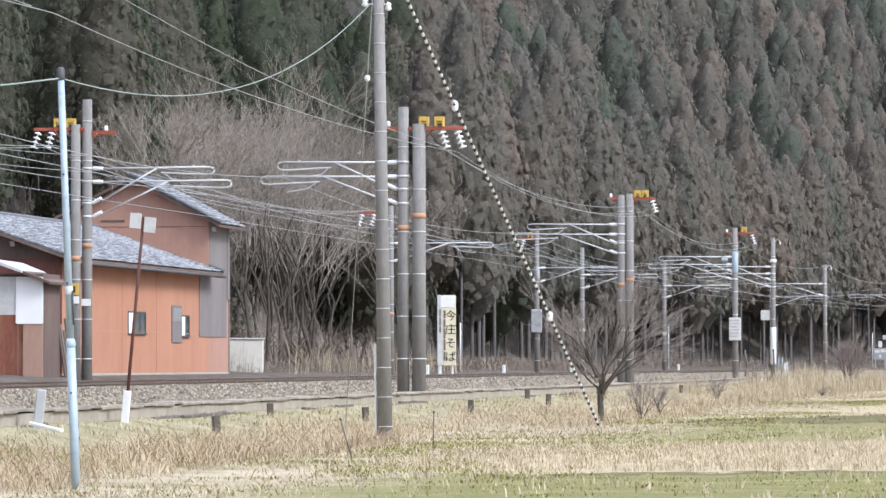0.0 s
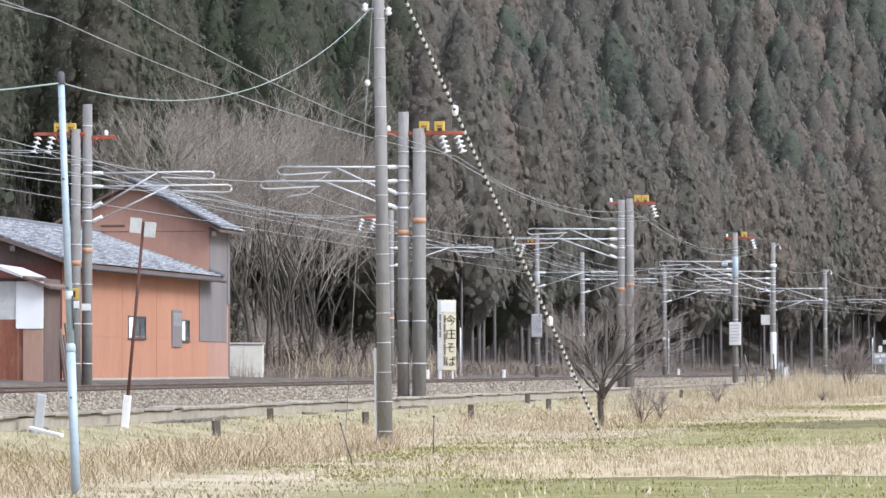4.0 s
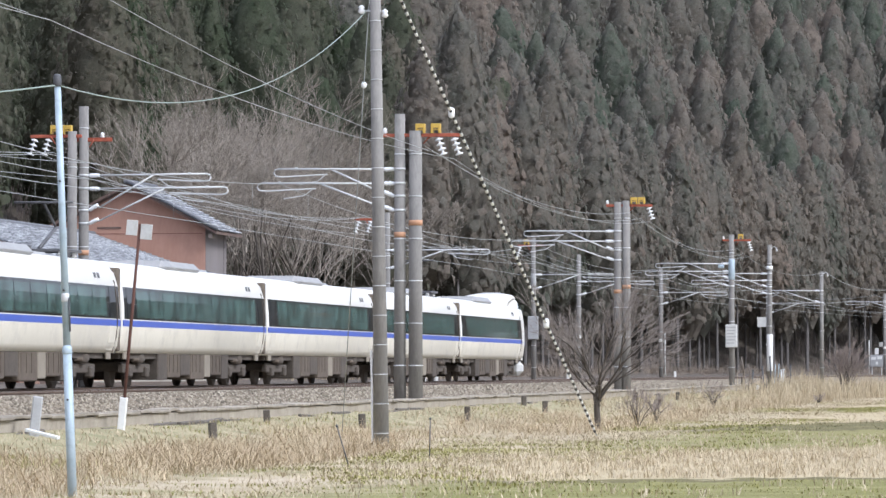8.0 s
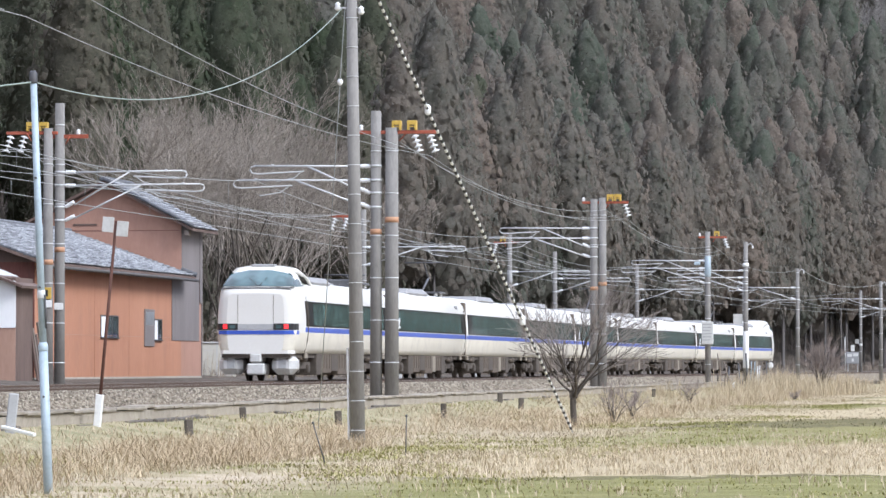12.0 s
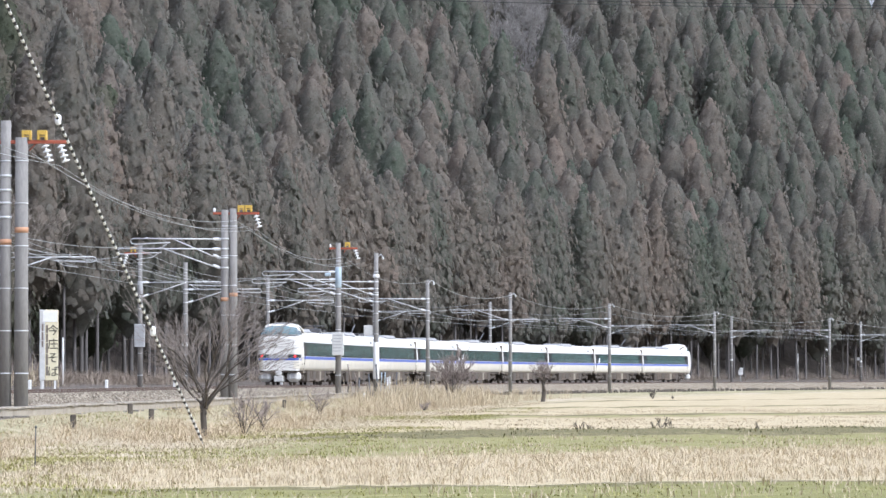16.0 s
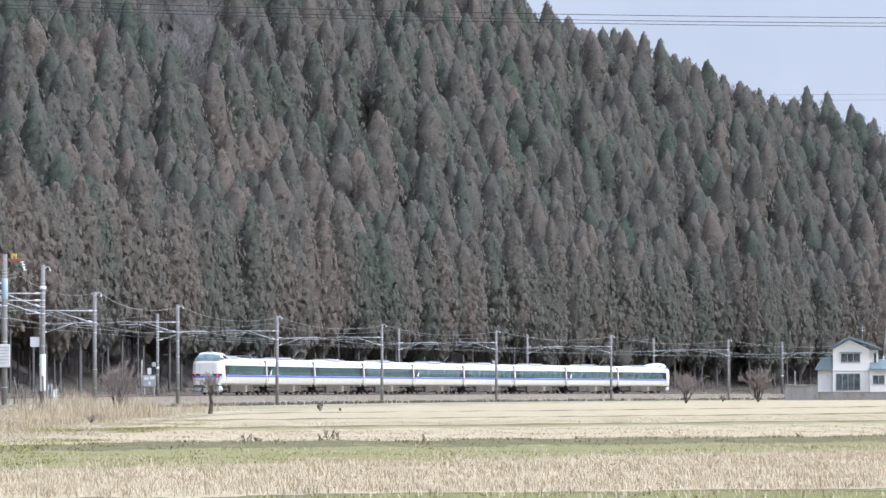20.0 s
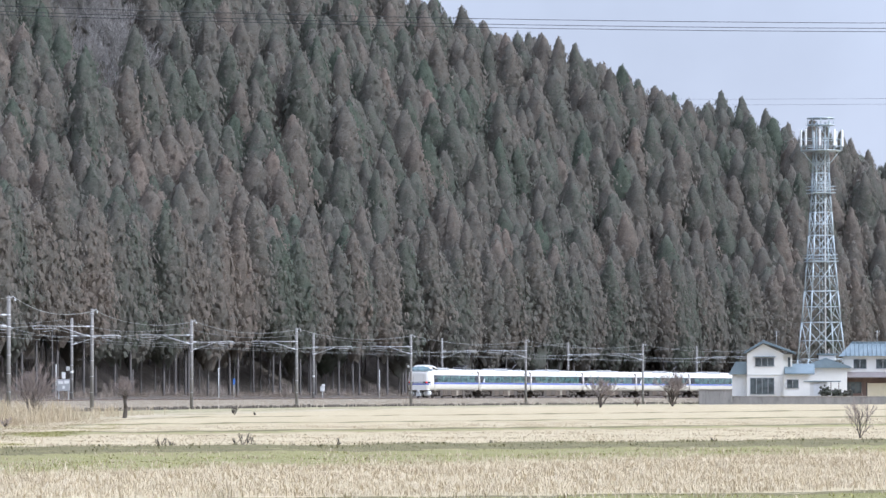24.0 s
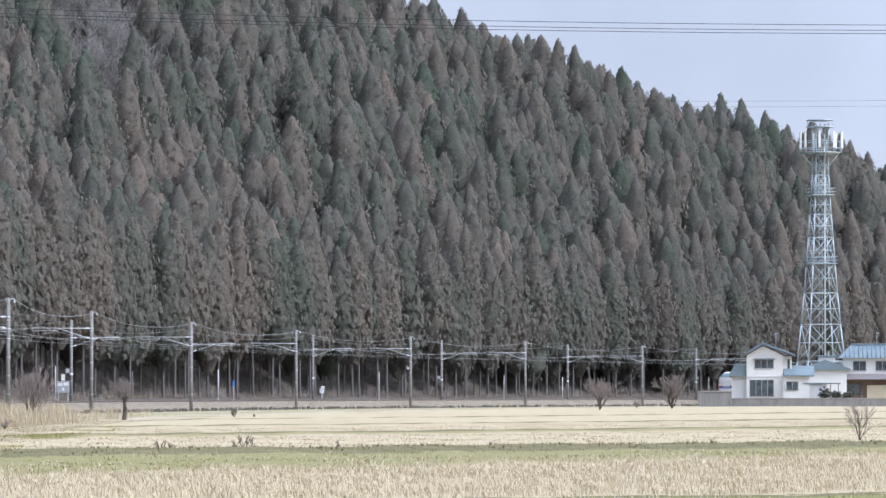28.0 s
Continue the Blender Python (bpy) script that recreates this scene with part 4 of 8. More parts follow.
def cedar_crown(rng, length=18.0, radius=2.6, boughs=170, size=0.5, sides=4, sprays=0, full=0.6):
    """Vertices, triangles and tone of a conical crown hung with rounded boughs; its foot is at z = 0.
    full: the upper share of the crown that carries dense boughs."""
    vs, fs, tn, n = [], [], [], 0
    k = 8
    levels = (0.0, 0.06, 0.16, 0.3, 0.45, 0.58, 0.7, 0.8, 0.88, 0.95)
    ph = rng.uniform(0, 6.28, 4)
    lump = lambda a, t: 1 + 0.12 * np.sin(2 * a + ph[0] + t * 11) + 0.1 * np.sin(3 * a + ph[1] - t * 19) + 0.11 * np.sin(t * 52 + ph[2] + a)
    for j, t in enumerate(levels):
        ang = 2 * math.pi * (np.arange(k) + 0.5 * (j % 2)) / k
        rr = 0.76 * crown_edge(t) * radius * rng.uniform(0.85, 1.1, k) * lump(ang, t)
        vs.append(np.stack([rr * np.cos(ang), rr * np.sin(ang), t * length + rng.uniform(-0.3, 0.3, k) * (4 if j == 0 else 1)], 1))
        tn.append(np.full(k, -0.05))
        if j:
            for i in range(k):
                p0, p1 = n - k + i, n - k + (i + 1) % k
                q0, q1 = n + i, n + (i + 1) % k
                fs += [(p0, p1, q1), (p0, q1, q0)]
        n += k
    vs.append(np.array([(0, 0, length * 0.985)]))
    tn.append(np.zeros(1))
    fs += [(n - k + i, n - k + (i + 1) % k, n) for i in range(k)]
    n += 1
    grid = np.linspace(0, 0.992, 200)
    share = np.cumsum((crown_edge(grid) + 0.12) * np.where(grid > 1 - full, 1.0, 0.22))
    pick = lambda q: float(np.interp(q * share[-1], share, grid))
    for i in range(boughs):
        t = pick((i + rng.uniform(0, 1)) / boughs)
        a = i * 2.39996 + rng.uniform(-0.6, 0.6)
        r = crown_edge(t) * radius * rng.uniform(0.72, 1.1) * lump(a, t)
        g = size * (0.62 + 0.5 * crown_edge(t)) * rng.uniform(0.6, 1.4)
        ca, sa = math.cos(a), math.sin(a)
        out = np.array((ca, sa, rng.uniform(-0.1, 0.5)))
        tan = np.array((-sa, ca, rng.uniform(-0.35, 0.35)))
        up = np.array((-0.25 * ca, -0.25 * sa, 1.0))
        v, f_ = dome(n, np.array((r * ca, r * sa, t * length)), out, tan, up, g * rng.uniform(0.7, 1.15), g * rng.uniform(0.8, 1.3), g * rng.uniform(0.22, 0.46), rng, sides)
        vs.append(v)
        # tone: core and bough feet greener and darker, tips lighter and more russet
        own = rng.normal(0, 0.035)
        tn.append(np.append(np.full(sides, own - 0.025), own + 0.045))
        fs += f_
        n += len(v)
    for i in range(sprays):
        t = pick(rng.uniform(0, 1))
        a = rng.uniform(0, 2 * math.pi)
        ca, sa = math.cos(a), math.sin(a)
        r = (crown_edge(t) * radius + 0.1) * rng.uniform(0.82, 1.16) * lump(a, t)
        c = np.array((r * ca, r * sa, t * length))
        go = np.array((ca, sa, 0.0)) * rng.uniform(0.25, 0.7) + np.array((-sa, ca, 0.0)) * rng.uniform(-0.5, 0.5) + np.array((0, 0, rng.uniform(-0.25, 0.7)))
        go = go * size * rng.uniform(0.55, 1.1)
        w = np.array((-sa, ca, rng.uniform(-0.6, 0.6))) * size * rng.uniform(0.16, 0.32)
        vs.append(np.array([c - go * 0.4, c + w, c + go, c - w]))
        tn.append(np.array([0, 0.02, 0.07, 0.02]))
        fs += [(n, n + 1, n + 2), (n, n + 2, n + 3)]
        n += 4
    return np.concatenate(vs), np.array(fs), np.concatenate(tn)


def trunk_mesh(rng, height=15.0, r=0.13):
    bm = bmesh.new()
    lean = rng.uniform(-0.2, 0.2)
    tube(bm, (0, 0, -0.6), (lean * 0.5, 0, height * 0.5), r, r * 0.75, 7, False)
    tube(bm, (lean * 0.5, 0, height * 0.5), (lean, 0, height), r * 0.75, r * 0.35, 7, False)
    for i in range(5):
        zz = height * rng.uniform(0.25, 0.5)
        a = rng.uniform(0, 6.28)
        tube(bm, (lean * zz / height, 0, zz), (math.cos(a) * 0.9, math.sin(a) * 0.9, zz - 0.2), 0.035, 0.012, 4, False)
    return bm


def mesh_of(name, co, tri, tone=None):
    me = bpy.data.meshes.new(name)
    me.vertices.add(len(co))
    me.vertices.foreach_set("co", np.ascontiguousarray(co, np.float32).reshape(-1))
    me.loops.add(tri.size)
    me.loops.foreach_set("vertex_index", np.ascontiguousarray(tri, np.int32).reshape(-1))
    me.polygons.add(len(tri))
    me.polygons.foreach_set("loop_start", np.arange(0, tri.size, tri.shape[1], dtype=np.int32))
    if tone is not None:
        a = me.attributes.new("tone", "FLOAT", "POINT")
        a.data.foreach_set("value", np.ascontiguousarray(tone, np.float32))
    me.update(calc_edges=True)
    return me


def scatter(name, templates, places, material, label, category, kind="stuff", round_=False):
    """One mesh of many copies: places are rows of x, y, z, turn, scale, tone."""
    rng = np.random.default_rng(5)
    cos_, tris, tones, n = [], [], [], 0
    pick = rng.integers(0, len(templates), len(places))
    for k, (co, tri, *shade) in enumerate(templates):
        pl = places[pick == k]
        if not len(pl):
            continue
        c, s = np.cos(pl[:, 3])[:, None], np.sin(pl[:, 3])[:, None]
        sc = pl[:, 4][:, None]
        x = (co[None, :, 0] * c - co[None, :, 1] * s) * sc + pl[:, 0][:, None]
        y = (co[None, :, 0] * s + co[None, :, 1] * c) * sc + pl[:, 1][:, None]
        zz = co[None, :, 2] * sc + pl[:, 2][:, None]
        cos_.append(np.stack([x, y, zz], -1).reshape(-1, 3))
        tris.append((tri[None] + (np.arange(len(pl)) * len(co))[:, None, None] + n).reshape(-1, tri.shape[1]))
        tones.append((pl[:, 5][:, None] + (shade[0] if shade else np.zeros(len(co)))[None]).reshape(-1))
        n += len(pl) * len(co)
    me = mesh_of(name, np.concatenate(cos_), np.concatenate(tris), np.concatenate(tones))
    return tagged(link_data(name, me, material, smooth=round_), label, category, kind=kind)


def in_gully(s, o):
    """The small side valley where the hill steps back and bare trees grow."""
    return (o > -34) & (s < 96) & (s > -20)


def build_forest():
    rng = np.random.default_rng(11)
    crowns = [cedar_crown(rng, rng.uniform(13.5, 17.5), rng.uniform(2.7, 3.4), 240, 0.36, 3, 120, 0.65) for _ in range(14)]
    close = [cedar_crown(rng, rng.uniform(16, 20), rng.uniform(2.1, 2.7), 900, 0.24, 4, 2600, 1.0) for _ in range(4)]
    fine = [cedar_crown(rng, rng.uniform(13.5, 17.5), rng.uniform(2.6, 3.2), 400, 0.28, 3, 900, 0.8) for _ in range(6)]
    rows, beyond = [], []
    for s in np.arange(20, 760, 5.2):
        for j, o in enumerate(np.arange(-19.5, -178, -5.2)):
            ss, oo = s + rng.uniform(-1.3, 1.3) + (j % 2) * 2.6, o + rng.uniform(-1.2, 1.2)
            q = at(ss, oo)
            # left of a sight line from the camera, behind the house
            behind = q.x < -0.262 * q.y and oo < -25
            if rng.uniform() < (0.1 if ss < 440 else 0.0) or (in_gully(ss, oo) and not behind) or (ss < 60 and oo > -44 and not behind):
                continue
            p = at(ss, oo)
            p.z = float(level(ss, oo)) + rng.uniform(-1.2, 0.3)
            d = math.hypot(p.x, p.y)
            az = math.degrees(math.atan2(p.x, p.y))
            # trees outside the camera's view get plain crowns, later thinned by half
            out_of_view = az < -18.6 or az > 7.2 or p.z > 0.098 * d - 1
            (beyond if out_of_view else rows).append((p.x, p.y, p.z, rng.uniform(0, 6.28), rng.uniform(0.86, 1.08), np.clip(rng.normal(0.46, 0.14), 0, 1), d, j))
            # extra trees, in view only, fill the gaps of the skyline past s = 440
            if ss > 440 and not out_of_view and rng.uniform() < 0.6:
                q = at(ss + 2.4, oo + rng.uniform(-1, 1))
                rows.append((q.x, q.y, p.z - rng.uniform(0.4, 2.2), rng.uniform(0, 6.28), rng.uniform(0.86, 1.0), np.clip(rng.normal(0.5, 0.14), 0, 1), d, j))
    rows, beyond = np.array(rows), np.array(beyond)
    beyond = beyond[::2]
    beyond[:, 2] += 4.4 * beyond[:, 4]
    plain_crowns = [cedar_crown(rng, rng.uniform(16, 20), rng.uniform(3.5, 4.2), 6, 1.5, 4) for _ in range(5)]
    scatter("cedar_out_of_view", plain_crowns, beyond, CEDAR_HAZED, "plain thinned cedars on the hill outside the camera's view", "forest", round_=True)
    # bare broad-leaved patch, picked by bearing and height angle to fit the camera's view
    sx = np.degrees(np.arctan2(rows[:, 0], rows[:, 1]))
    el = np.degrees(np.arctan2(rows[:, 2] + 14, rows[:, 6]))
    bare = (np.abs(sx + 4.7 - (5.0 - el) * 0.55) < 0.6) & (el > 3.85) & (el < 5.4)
    rows_b, rows = rows[bare], rows[~bare]
    rows[:, 2] += 6.9 * rows[:, 4] - np.where(rows[:, 7] < 5, rng.uniform(0, 3.2, len(rows)), 0)
    # detail and colour go by distance from the camera
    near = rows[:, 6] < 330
    scatter("cedar_wood", crowns, rows[~near], CEDAR_HAZED, "dense dark cedar wood on a steep hillside, rust-tinged crowns", "forest", round_=True)
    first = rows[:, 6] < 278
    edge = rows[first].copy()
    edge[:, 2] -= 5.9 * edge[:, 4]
    scatter("cedar_edge_stand", close, edge, CEDAR_NEAR, "green and russet cedars behind the grove and the house", "forest", round_=True)
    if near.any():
        scatter("cedar_stand", fine, rows[near & ~first], CEDAR_NEAR, "tall green cedars crowding the foot of the hill", "forest", round_=True)
    # trunks of the rows just inside the edge
    inner = rows[rows[:, 7] < 6].copy()
    inner[:, 2] -= 6.9 * inner[:, 4]
    tr = []
    for _ in range(3):
        bm = trunk_mesh(rng, 13)
        bmesh.ops.triangulate(bm, faces=bm.faces)
        bm.verts.index_update()
        tr.append((np.array([v.co[:] for v in bm.verts]), np.array([[v.index for v in f_.verts] for f_ in bm.faces])))
        bm.free()
    scatter("cedar_trunks", tr, inner, TRUNK, "straight bare grey-brown trunks inside the wood", "tree trunks")
    # edge of the wood: single trees
    kinds = []
    for i in range(6):
        t = thing("cedar_tree", Matrix(), "tall cedar with a bare lower trunk at the forest edge", "tree", "cedars along the forest edge")
        part("trunk", trunk_mesh(rng, 14, rng.uniform(0.11, 0.17)), TRUNK, t, "grey-brown straight trunk")
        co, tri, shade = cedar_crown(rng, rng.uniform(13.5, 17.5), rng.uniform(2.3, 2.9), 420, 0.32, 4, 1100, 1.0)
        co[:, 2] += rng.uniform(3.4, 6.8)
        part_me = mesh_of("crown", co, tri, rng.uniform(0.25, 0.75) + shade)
        link_data("crown", part_me, CEDAR_HAZED, t, "rust-green drooping crown", True)
        kinds.append(t)
    used = 0
    for s in np.arange(100, 640, 4.4):
        ss, oo = s + rng.uniform(-1.2, 1.2), -15.6 + rng.uniform(-1.3, 1.0) - (1.5 if s > 420 else 0)
        p = ground_at(ss, oo)
        m = Matrix.LocRotScale(p, Euler((0, 0, rng.uniform(0, 6.28))), None)
        if used < len(kinds):
            kinds[used].matrix_basis = m
        else:
            copy_thing(kinds[rng.integers(0, 6)], m)
        used += 1
    return rows_b


BARE_PATCH = build_forest()


def bare_tree_mesh(rng, height=9.0, r=0.14, spread=0.55, levels=5, twig=0.012, bushy=3):
    """Trunk and limbs, then twigs, as two meshes."""
    wood, fine = bmesh.new(), bmesh.new()

    def grow(p, d, length, rad, lev):
        bm = wood if lev <= 1 else fine
        q = p + d * length * 0.5 + Vector((rng.normal(0, 0.05), rng.normal(0, 0.05), 0.02)) * length
        e = q + (d + Vector((rng.normal(0, 0.16), rng.normal(0, 0.16), 0.08))).normalized() * length * 0.5
        n = 6 if lev == 0 else (5 if lev == 1 else 3)
        tube(bm, p, q, rad, rad * 0.85, n, False)
        tube(bm, q, e, rad * 0.85, rad * 0.62, n, False)
        if lev >= levels:
            return
        for i in range(bushy if lev < 2 else 3):
            a = rng.uniform(0, 2 * math.pi)
            side = Vector((math.cos(a), math.sin(a), rng.uniform(-0.1, 0.5)))
            nd = (d * rng.uniform(0.75, 1.1) + side * spread * rng.uniform(0.6, 1.3)).normalized()
            start = p.lerp(e, rng.uniform(0.45, 1.0)) if i else e
            grow(start, nd, length * rng.uniform(0.6, 0.82), max(rad * rng.uniform(0.45, 0.62), twig), lev + 1)

    grow(Vector((0, 0, -0.15)), Vector((rng.normal(0, 0.05), rng.normal(0, 0.05), 1)).normalized(), height * 0.3, r, 0)
    return wood, fine


def tri_arrays(bm):
    bmesh.ops.triangulate(bm, faces=bm.faces)
    bm.verts.index_update()
    r = np.array([v.co[:] for v in bm.verts]), np.array([[v.index for v in f_.verts] for f_ in bm.faces])
    bm.free()
    return r


GROVE_TWIG = foliage("grey_brown_twigs", (0.27, 0.236, 0.2), (0.46, 0.415, 0.365), 0.9, None, 0.2)
UNDERBRUSH = foliage("brown_underbrush", (0.17, 0.135, 0.105), (0.32, 0.265, 0.21), 0.9, None, 0.2)
PATCH_TWIG = foliage("pale_bare_twigs", (0.2, 0.187, 0.175), (0.31, 0.293, 0.275), 0.9, None, 0.2)


def build_grove():
    rng = np.random.default_rng(23)
    kinds = []
    for i in range(5):
        t = thing("bare_tree", Matrix(), "leafless grey-brown broad-leaved tree beside the railway", "tree", "bare trees of the grove")
        w, f_ = bare_tree_mesh(rng, rng.uniform(12, 16), rng.uniform(0.085, 0.14), 0.5, 6, 0.009, 3)
        part("trunk", w, BARK, t, "grey trunk and limbs")
        tagged(part("twig_mass", f_, GROVE_TWIG, t, "fine bare twigs"), kind="stuff")
        kinds.append(t)
    n = 0
    for s in np.arange(13, 96, 2.7):
        for o in (-13.5, -19.0, -25.0, -31):
            if rng.uniform() < (0.3 if o < -14 else 0.45):
                continue
            ss, oo = s + rng.uniform(-2, 2), o + rng.uniform(-2, 2)
            if ss < 42 and oo < -26:
                continue
            p = ground_at(ss, oo)
            if p.x < -0.257 * p.y:
                continue
            m = Matrix.LocRotScale(p, Euler((0, 0, rng.uniform(0, 6.28))), None)
            if n < 5:
                kinds[n].matrix_basis = m
            else:
                copy_thing(kinds[int(rng.integers(0, 5))], m)
            n += 1
    for x, y, hh in ((-50.5, 203.0, 6.2),):
        t = thing("evergreen_tree", Matrix.Translation(ground_at(*to_plan(x, y))), "small dark evergreen tree among leafless trunks", "tree", "evergreens of the grove")
        part("trunk", tubem((0, 0, -0.2), (0.1, 0, hh * 0.6), 0.09, 0.04, 7), BARK, t)
        co, tri, shade = cedar_crown(rng, hh, hh * 0.24, 260, 0.2, 4, 2600, 1.0)
        co[:, 2] += 0.7
        link_data("crown", mesh_of("crown", co, tri, 0.55 + shade), CEDAR_NEAR, t, "olive-green leafy crown", True)
    both = []
    for _ in range(3):
        w, f_ = bare_tree_mesh(rng, 11, 0.09, 0.55, 4, 0.03, 4)
        a, b = tri_arrays(w), tri_arrays(f_)
        both.append((np.concatenate([a[0], b[0]]), np.concatenate([a[1], b[1] + len(a[0])])))
    if len(BARE_PATCH):
        rows = np.repeat(BARE_PATCH, 2, 0)
        rows[:, :2] += rng.uniform(-2.6, 2.6, (len(rows), 2))
        # lifted off the ground so the crowns show to the camera above the cedars
        rows[:, 2] += 10.5
        rows[:, 3] = rng.uniform(0, 6.28, len(rows))
        scatter("bare_patch", both, rows, PATCH_TWIG, "pale leafless trees raised among the cedars to show to the camera", "forest")


build_grove()


# ---- overhead line: poles, brackets, wires ----
NEAR_POLES, FAR_POLES = 6.4, -5.4


def disc_insulator(bm, m, discs=4, r=0.13, pitch=0.15):
    prof = []
    for i in range(discs):
        z0 = -i * pitch
        prof += [(0.03, z0), (r, z0 - 0.05), (r * 0.9, z0 - 0.075), (0.03, z0 - 0.08)]
    return lathe(bm, prof[::-1], 10, m)


def pole_shaft(height, r0, r1):
    bm = bmesh.new()
    tube(bm, (0, 0, -0.9), (0, 0, height), r0, r1, 14)
    return bm


def clamp(parent, zz, r, mt=STEEL, tall=0.03):
    return part("clamp_band", lathe(bmesh.new(), [(r + 0.002, zz), (r + 0.008, zz), (r + 0.008, zz + tall), (r + 0.002, zz + tall)], 14), mt, parent)


def cantilever(parent, r, reach, z_top=5.85, z_low=5.05, double=False):
    """A bracket towards -x: white insulators at the pole, a steel top tube and a stay, and the arm that holds the wire."""
    insulator = [(0.045, 0), (0.065, 0.04), (0.052, 0.08), (0.075, 0.12), (0.052, 0.18), (0.075, 0.22), (0.052, 0.28), (0.06, 0.34)]
    for k, up in enumerate((0.0, 0.42) if double else (0.0,)):
        zt, zl, far = z_top + up, z_low + up, reach * (1.0 if k == 0 else 0.86)
        top = part("top_tube", tubem((-r - 0.3, 0, zt), (-far - 0.55, 0, zt + 0.03), 0.027), STEEL, parent, "galvanised bracket tube")
        part("insulator", lathe(bmesh.new(), insulator, 10, pose(-r - 0.02, 0, zt, 0, -90, 0)), PORCELAIN, top, "white insulator")
        stay = part("stay_tube", tubem((-r - 0.32, 0, zl + 0.07), (-far * 0.66, 0, zt), 0.027), STEEL, parent, "galvanised stay tube")
        slope = math.degrees(math.atan2(zt - zl - 0.07, far * 0.66 - r - 0.32))
        part("insulator", lathe(bmesh.new(), insulator, 10, pose(-r - 0.02, 0, zl, 0, -90 + slope, 0)), PORCELAIN, stay, "white insulator")
        for zz in (zt, zl):
            clamp(parent, zz - 0.03, r + 0.01, STEEL, 0.07)
        curl = [(-far - 0.55, 0, zt + 0.03), (-far - 0.66, 0, zt + 0.0), (-far - 0.7, 0, zt - 0.09), (-far - 0.64, 0, zt - 0.18), (-far - 0.45, 0, zt - 0.21), (-far * 0.7, 0, zt - 0.14)]
        part("curved_tube", wire_mesh(curl, 0.025, 6), STEEL, parent)
        part("steady_arm", wire_mesh([(-far * 0.72, 0, zt - 0.14), (-far * 0.8, 0, zt - 0.34), (-far + 0.1, 0, zt - 0.44)], 0.016, 5), STEEL, parent)
        part("wire_clip", boxm(-far - 0.06, -0.03, zt + 0.02, -far + 0.02, 0.03, zt + 0.08, 0.01), STEEL, parent)


def line_pole(s, o, height, r0=0.17, r1=0.13, arm=None, bands=(), label="weathered grey concrete line pole with steel brackets", double=False, low=5.05, top=5.85):
    p = ground_at(s, o)
    turn = -math.degrees(heading(s))
    pole = thing("line_pole", pose(p.x, p.y, 0, 0, 0, turn + (0 if o > 0 else 180)), label, "utility pole", "overhead line poles")
    part("shaft", pole_shaft(height, r0, r1), CONCRETE, pole)
    for zz in np.arange(0.6, height, 1.25):
        clamp(pole, zz, r0 + (r1 - r0) * (zz + 0.9) / (height + 0.9))
    for zz in bands:
        clamp(pole, zz, r0 + (r1 - r0) * (zz + 0.9) / (height + 0.9), BAND, 0.16)
    if arm:
        cantilever(pole, r1, arm, top, low, double)
    return pole


def top_horn(pole, height):
    part("wire_horn", wire_mesh([(0.1, 0, height - 0.15), (0.28, 0.0, height + 0.02), (0.42, 0, height - 0.12)], 0.03, 5), STEEL, pole)
    part("pin_insulator", lathe(bmesh.new(), [(0.03, 0), (0.07, 0.04), (0.04, 0.1), (0.06, 0.13), (0.02, 0.17)], 8, pose(0.42, 0, height - 0.3)), PORCELAIN, pole)


def yellow_guard(parent, x, y, zz, size=0.28):
    g = part("yellow_frame", boxm(x - size / 2, y - 0.12, zz, x - size / 2 + 0.06, y + 0.12, zz + size, 0.008), YELLOW, parent, "yellow bird guard frame")
    part("frame_side", boxm(x + size / 2 - 0.06, y - 0.12, zz, x + size / 2, y + 0.12, zz + size, 0.008), YELLOW, g)
    part("frame_top", boxm(x - size / 2 + 0.062, y - 0.12, zz + size - 0.13, x + size / 2 - 0.062, y + 0.12, zz + size, 0.008), YELLOW, g)
    part("frame_foot", boxm(x - size / 2 + 0.062, y - 0.1, zz + 0.09, x + size / 2 - 0.062, y + 0.1, zz + 0.12), YELLOW, g)


def feeder_beam(pole, x0, x1, zz, hangers=(), guards=(), pins=()):
    b = part("cross_beam", boxm(x0, -0.05, zz - 0.05, x1, 0.05, zz + 0.05, 0.01), ORANGE_STEEL, pole, "vermilion cross beam")
    part("beam_brace", tubem((x0 * 0.4 + x1 * 0.6, 0.07, zz), (x0 * 0.5 + x1 * 0.5, 0.09, zz - 0.25), 0.02), ORANGE_STEEL, b)
    for x in hangers:
        part("hanging_insulator", disc_insulator(bmesh.new(), pose(x, 0, zz - 0.08, 0, -18, 0)), PORCELAIN, pole, "string of white disc insulators")
    for x in guards:
        yellow_guard(pole, x, 0, zz + 0.06)
    for x in pins:
        part("pin_insulator", lathe(bmesh.new(), [(0.03, 0), (0.08, 0.04), (0.05, 0.09), (0.07, 0.13), (0.02, 0.18)], 8, pose(x, 0, zz + 0.05)), PORCELAIN, pole)


def notice_panel(pole, x0, y0, z0, x1, y1, z1, paint):
    """A boxed panel on a pole with rows of unreadable writing on both faces."""
    box = part("notice_box", boxm(x0, y0, z0, x1, y1, z1, 0.03), paint, pole, "pale grey equipment box")
    for i in range(6):
        z = z1 - 0.16 - 0.17 * i
        for y in (y0 - 0.008, y1 - 0.004):
            part("text_bar", boxm(x0 + 0.07, y, z - 0.025, x1 - 0.07 - 0.05 * (i % 3), y + 0.012, z + 0.025), WORN_MARK, box, "grey bar of faded writing")


WORN_MARK = worn("faded_mark", (0.3, 0.3, 0.31), (0.42, 0.42, 0.42), 6, 30, 0.8)
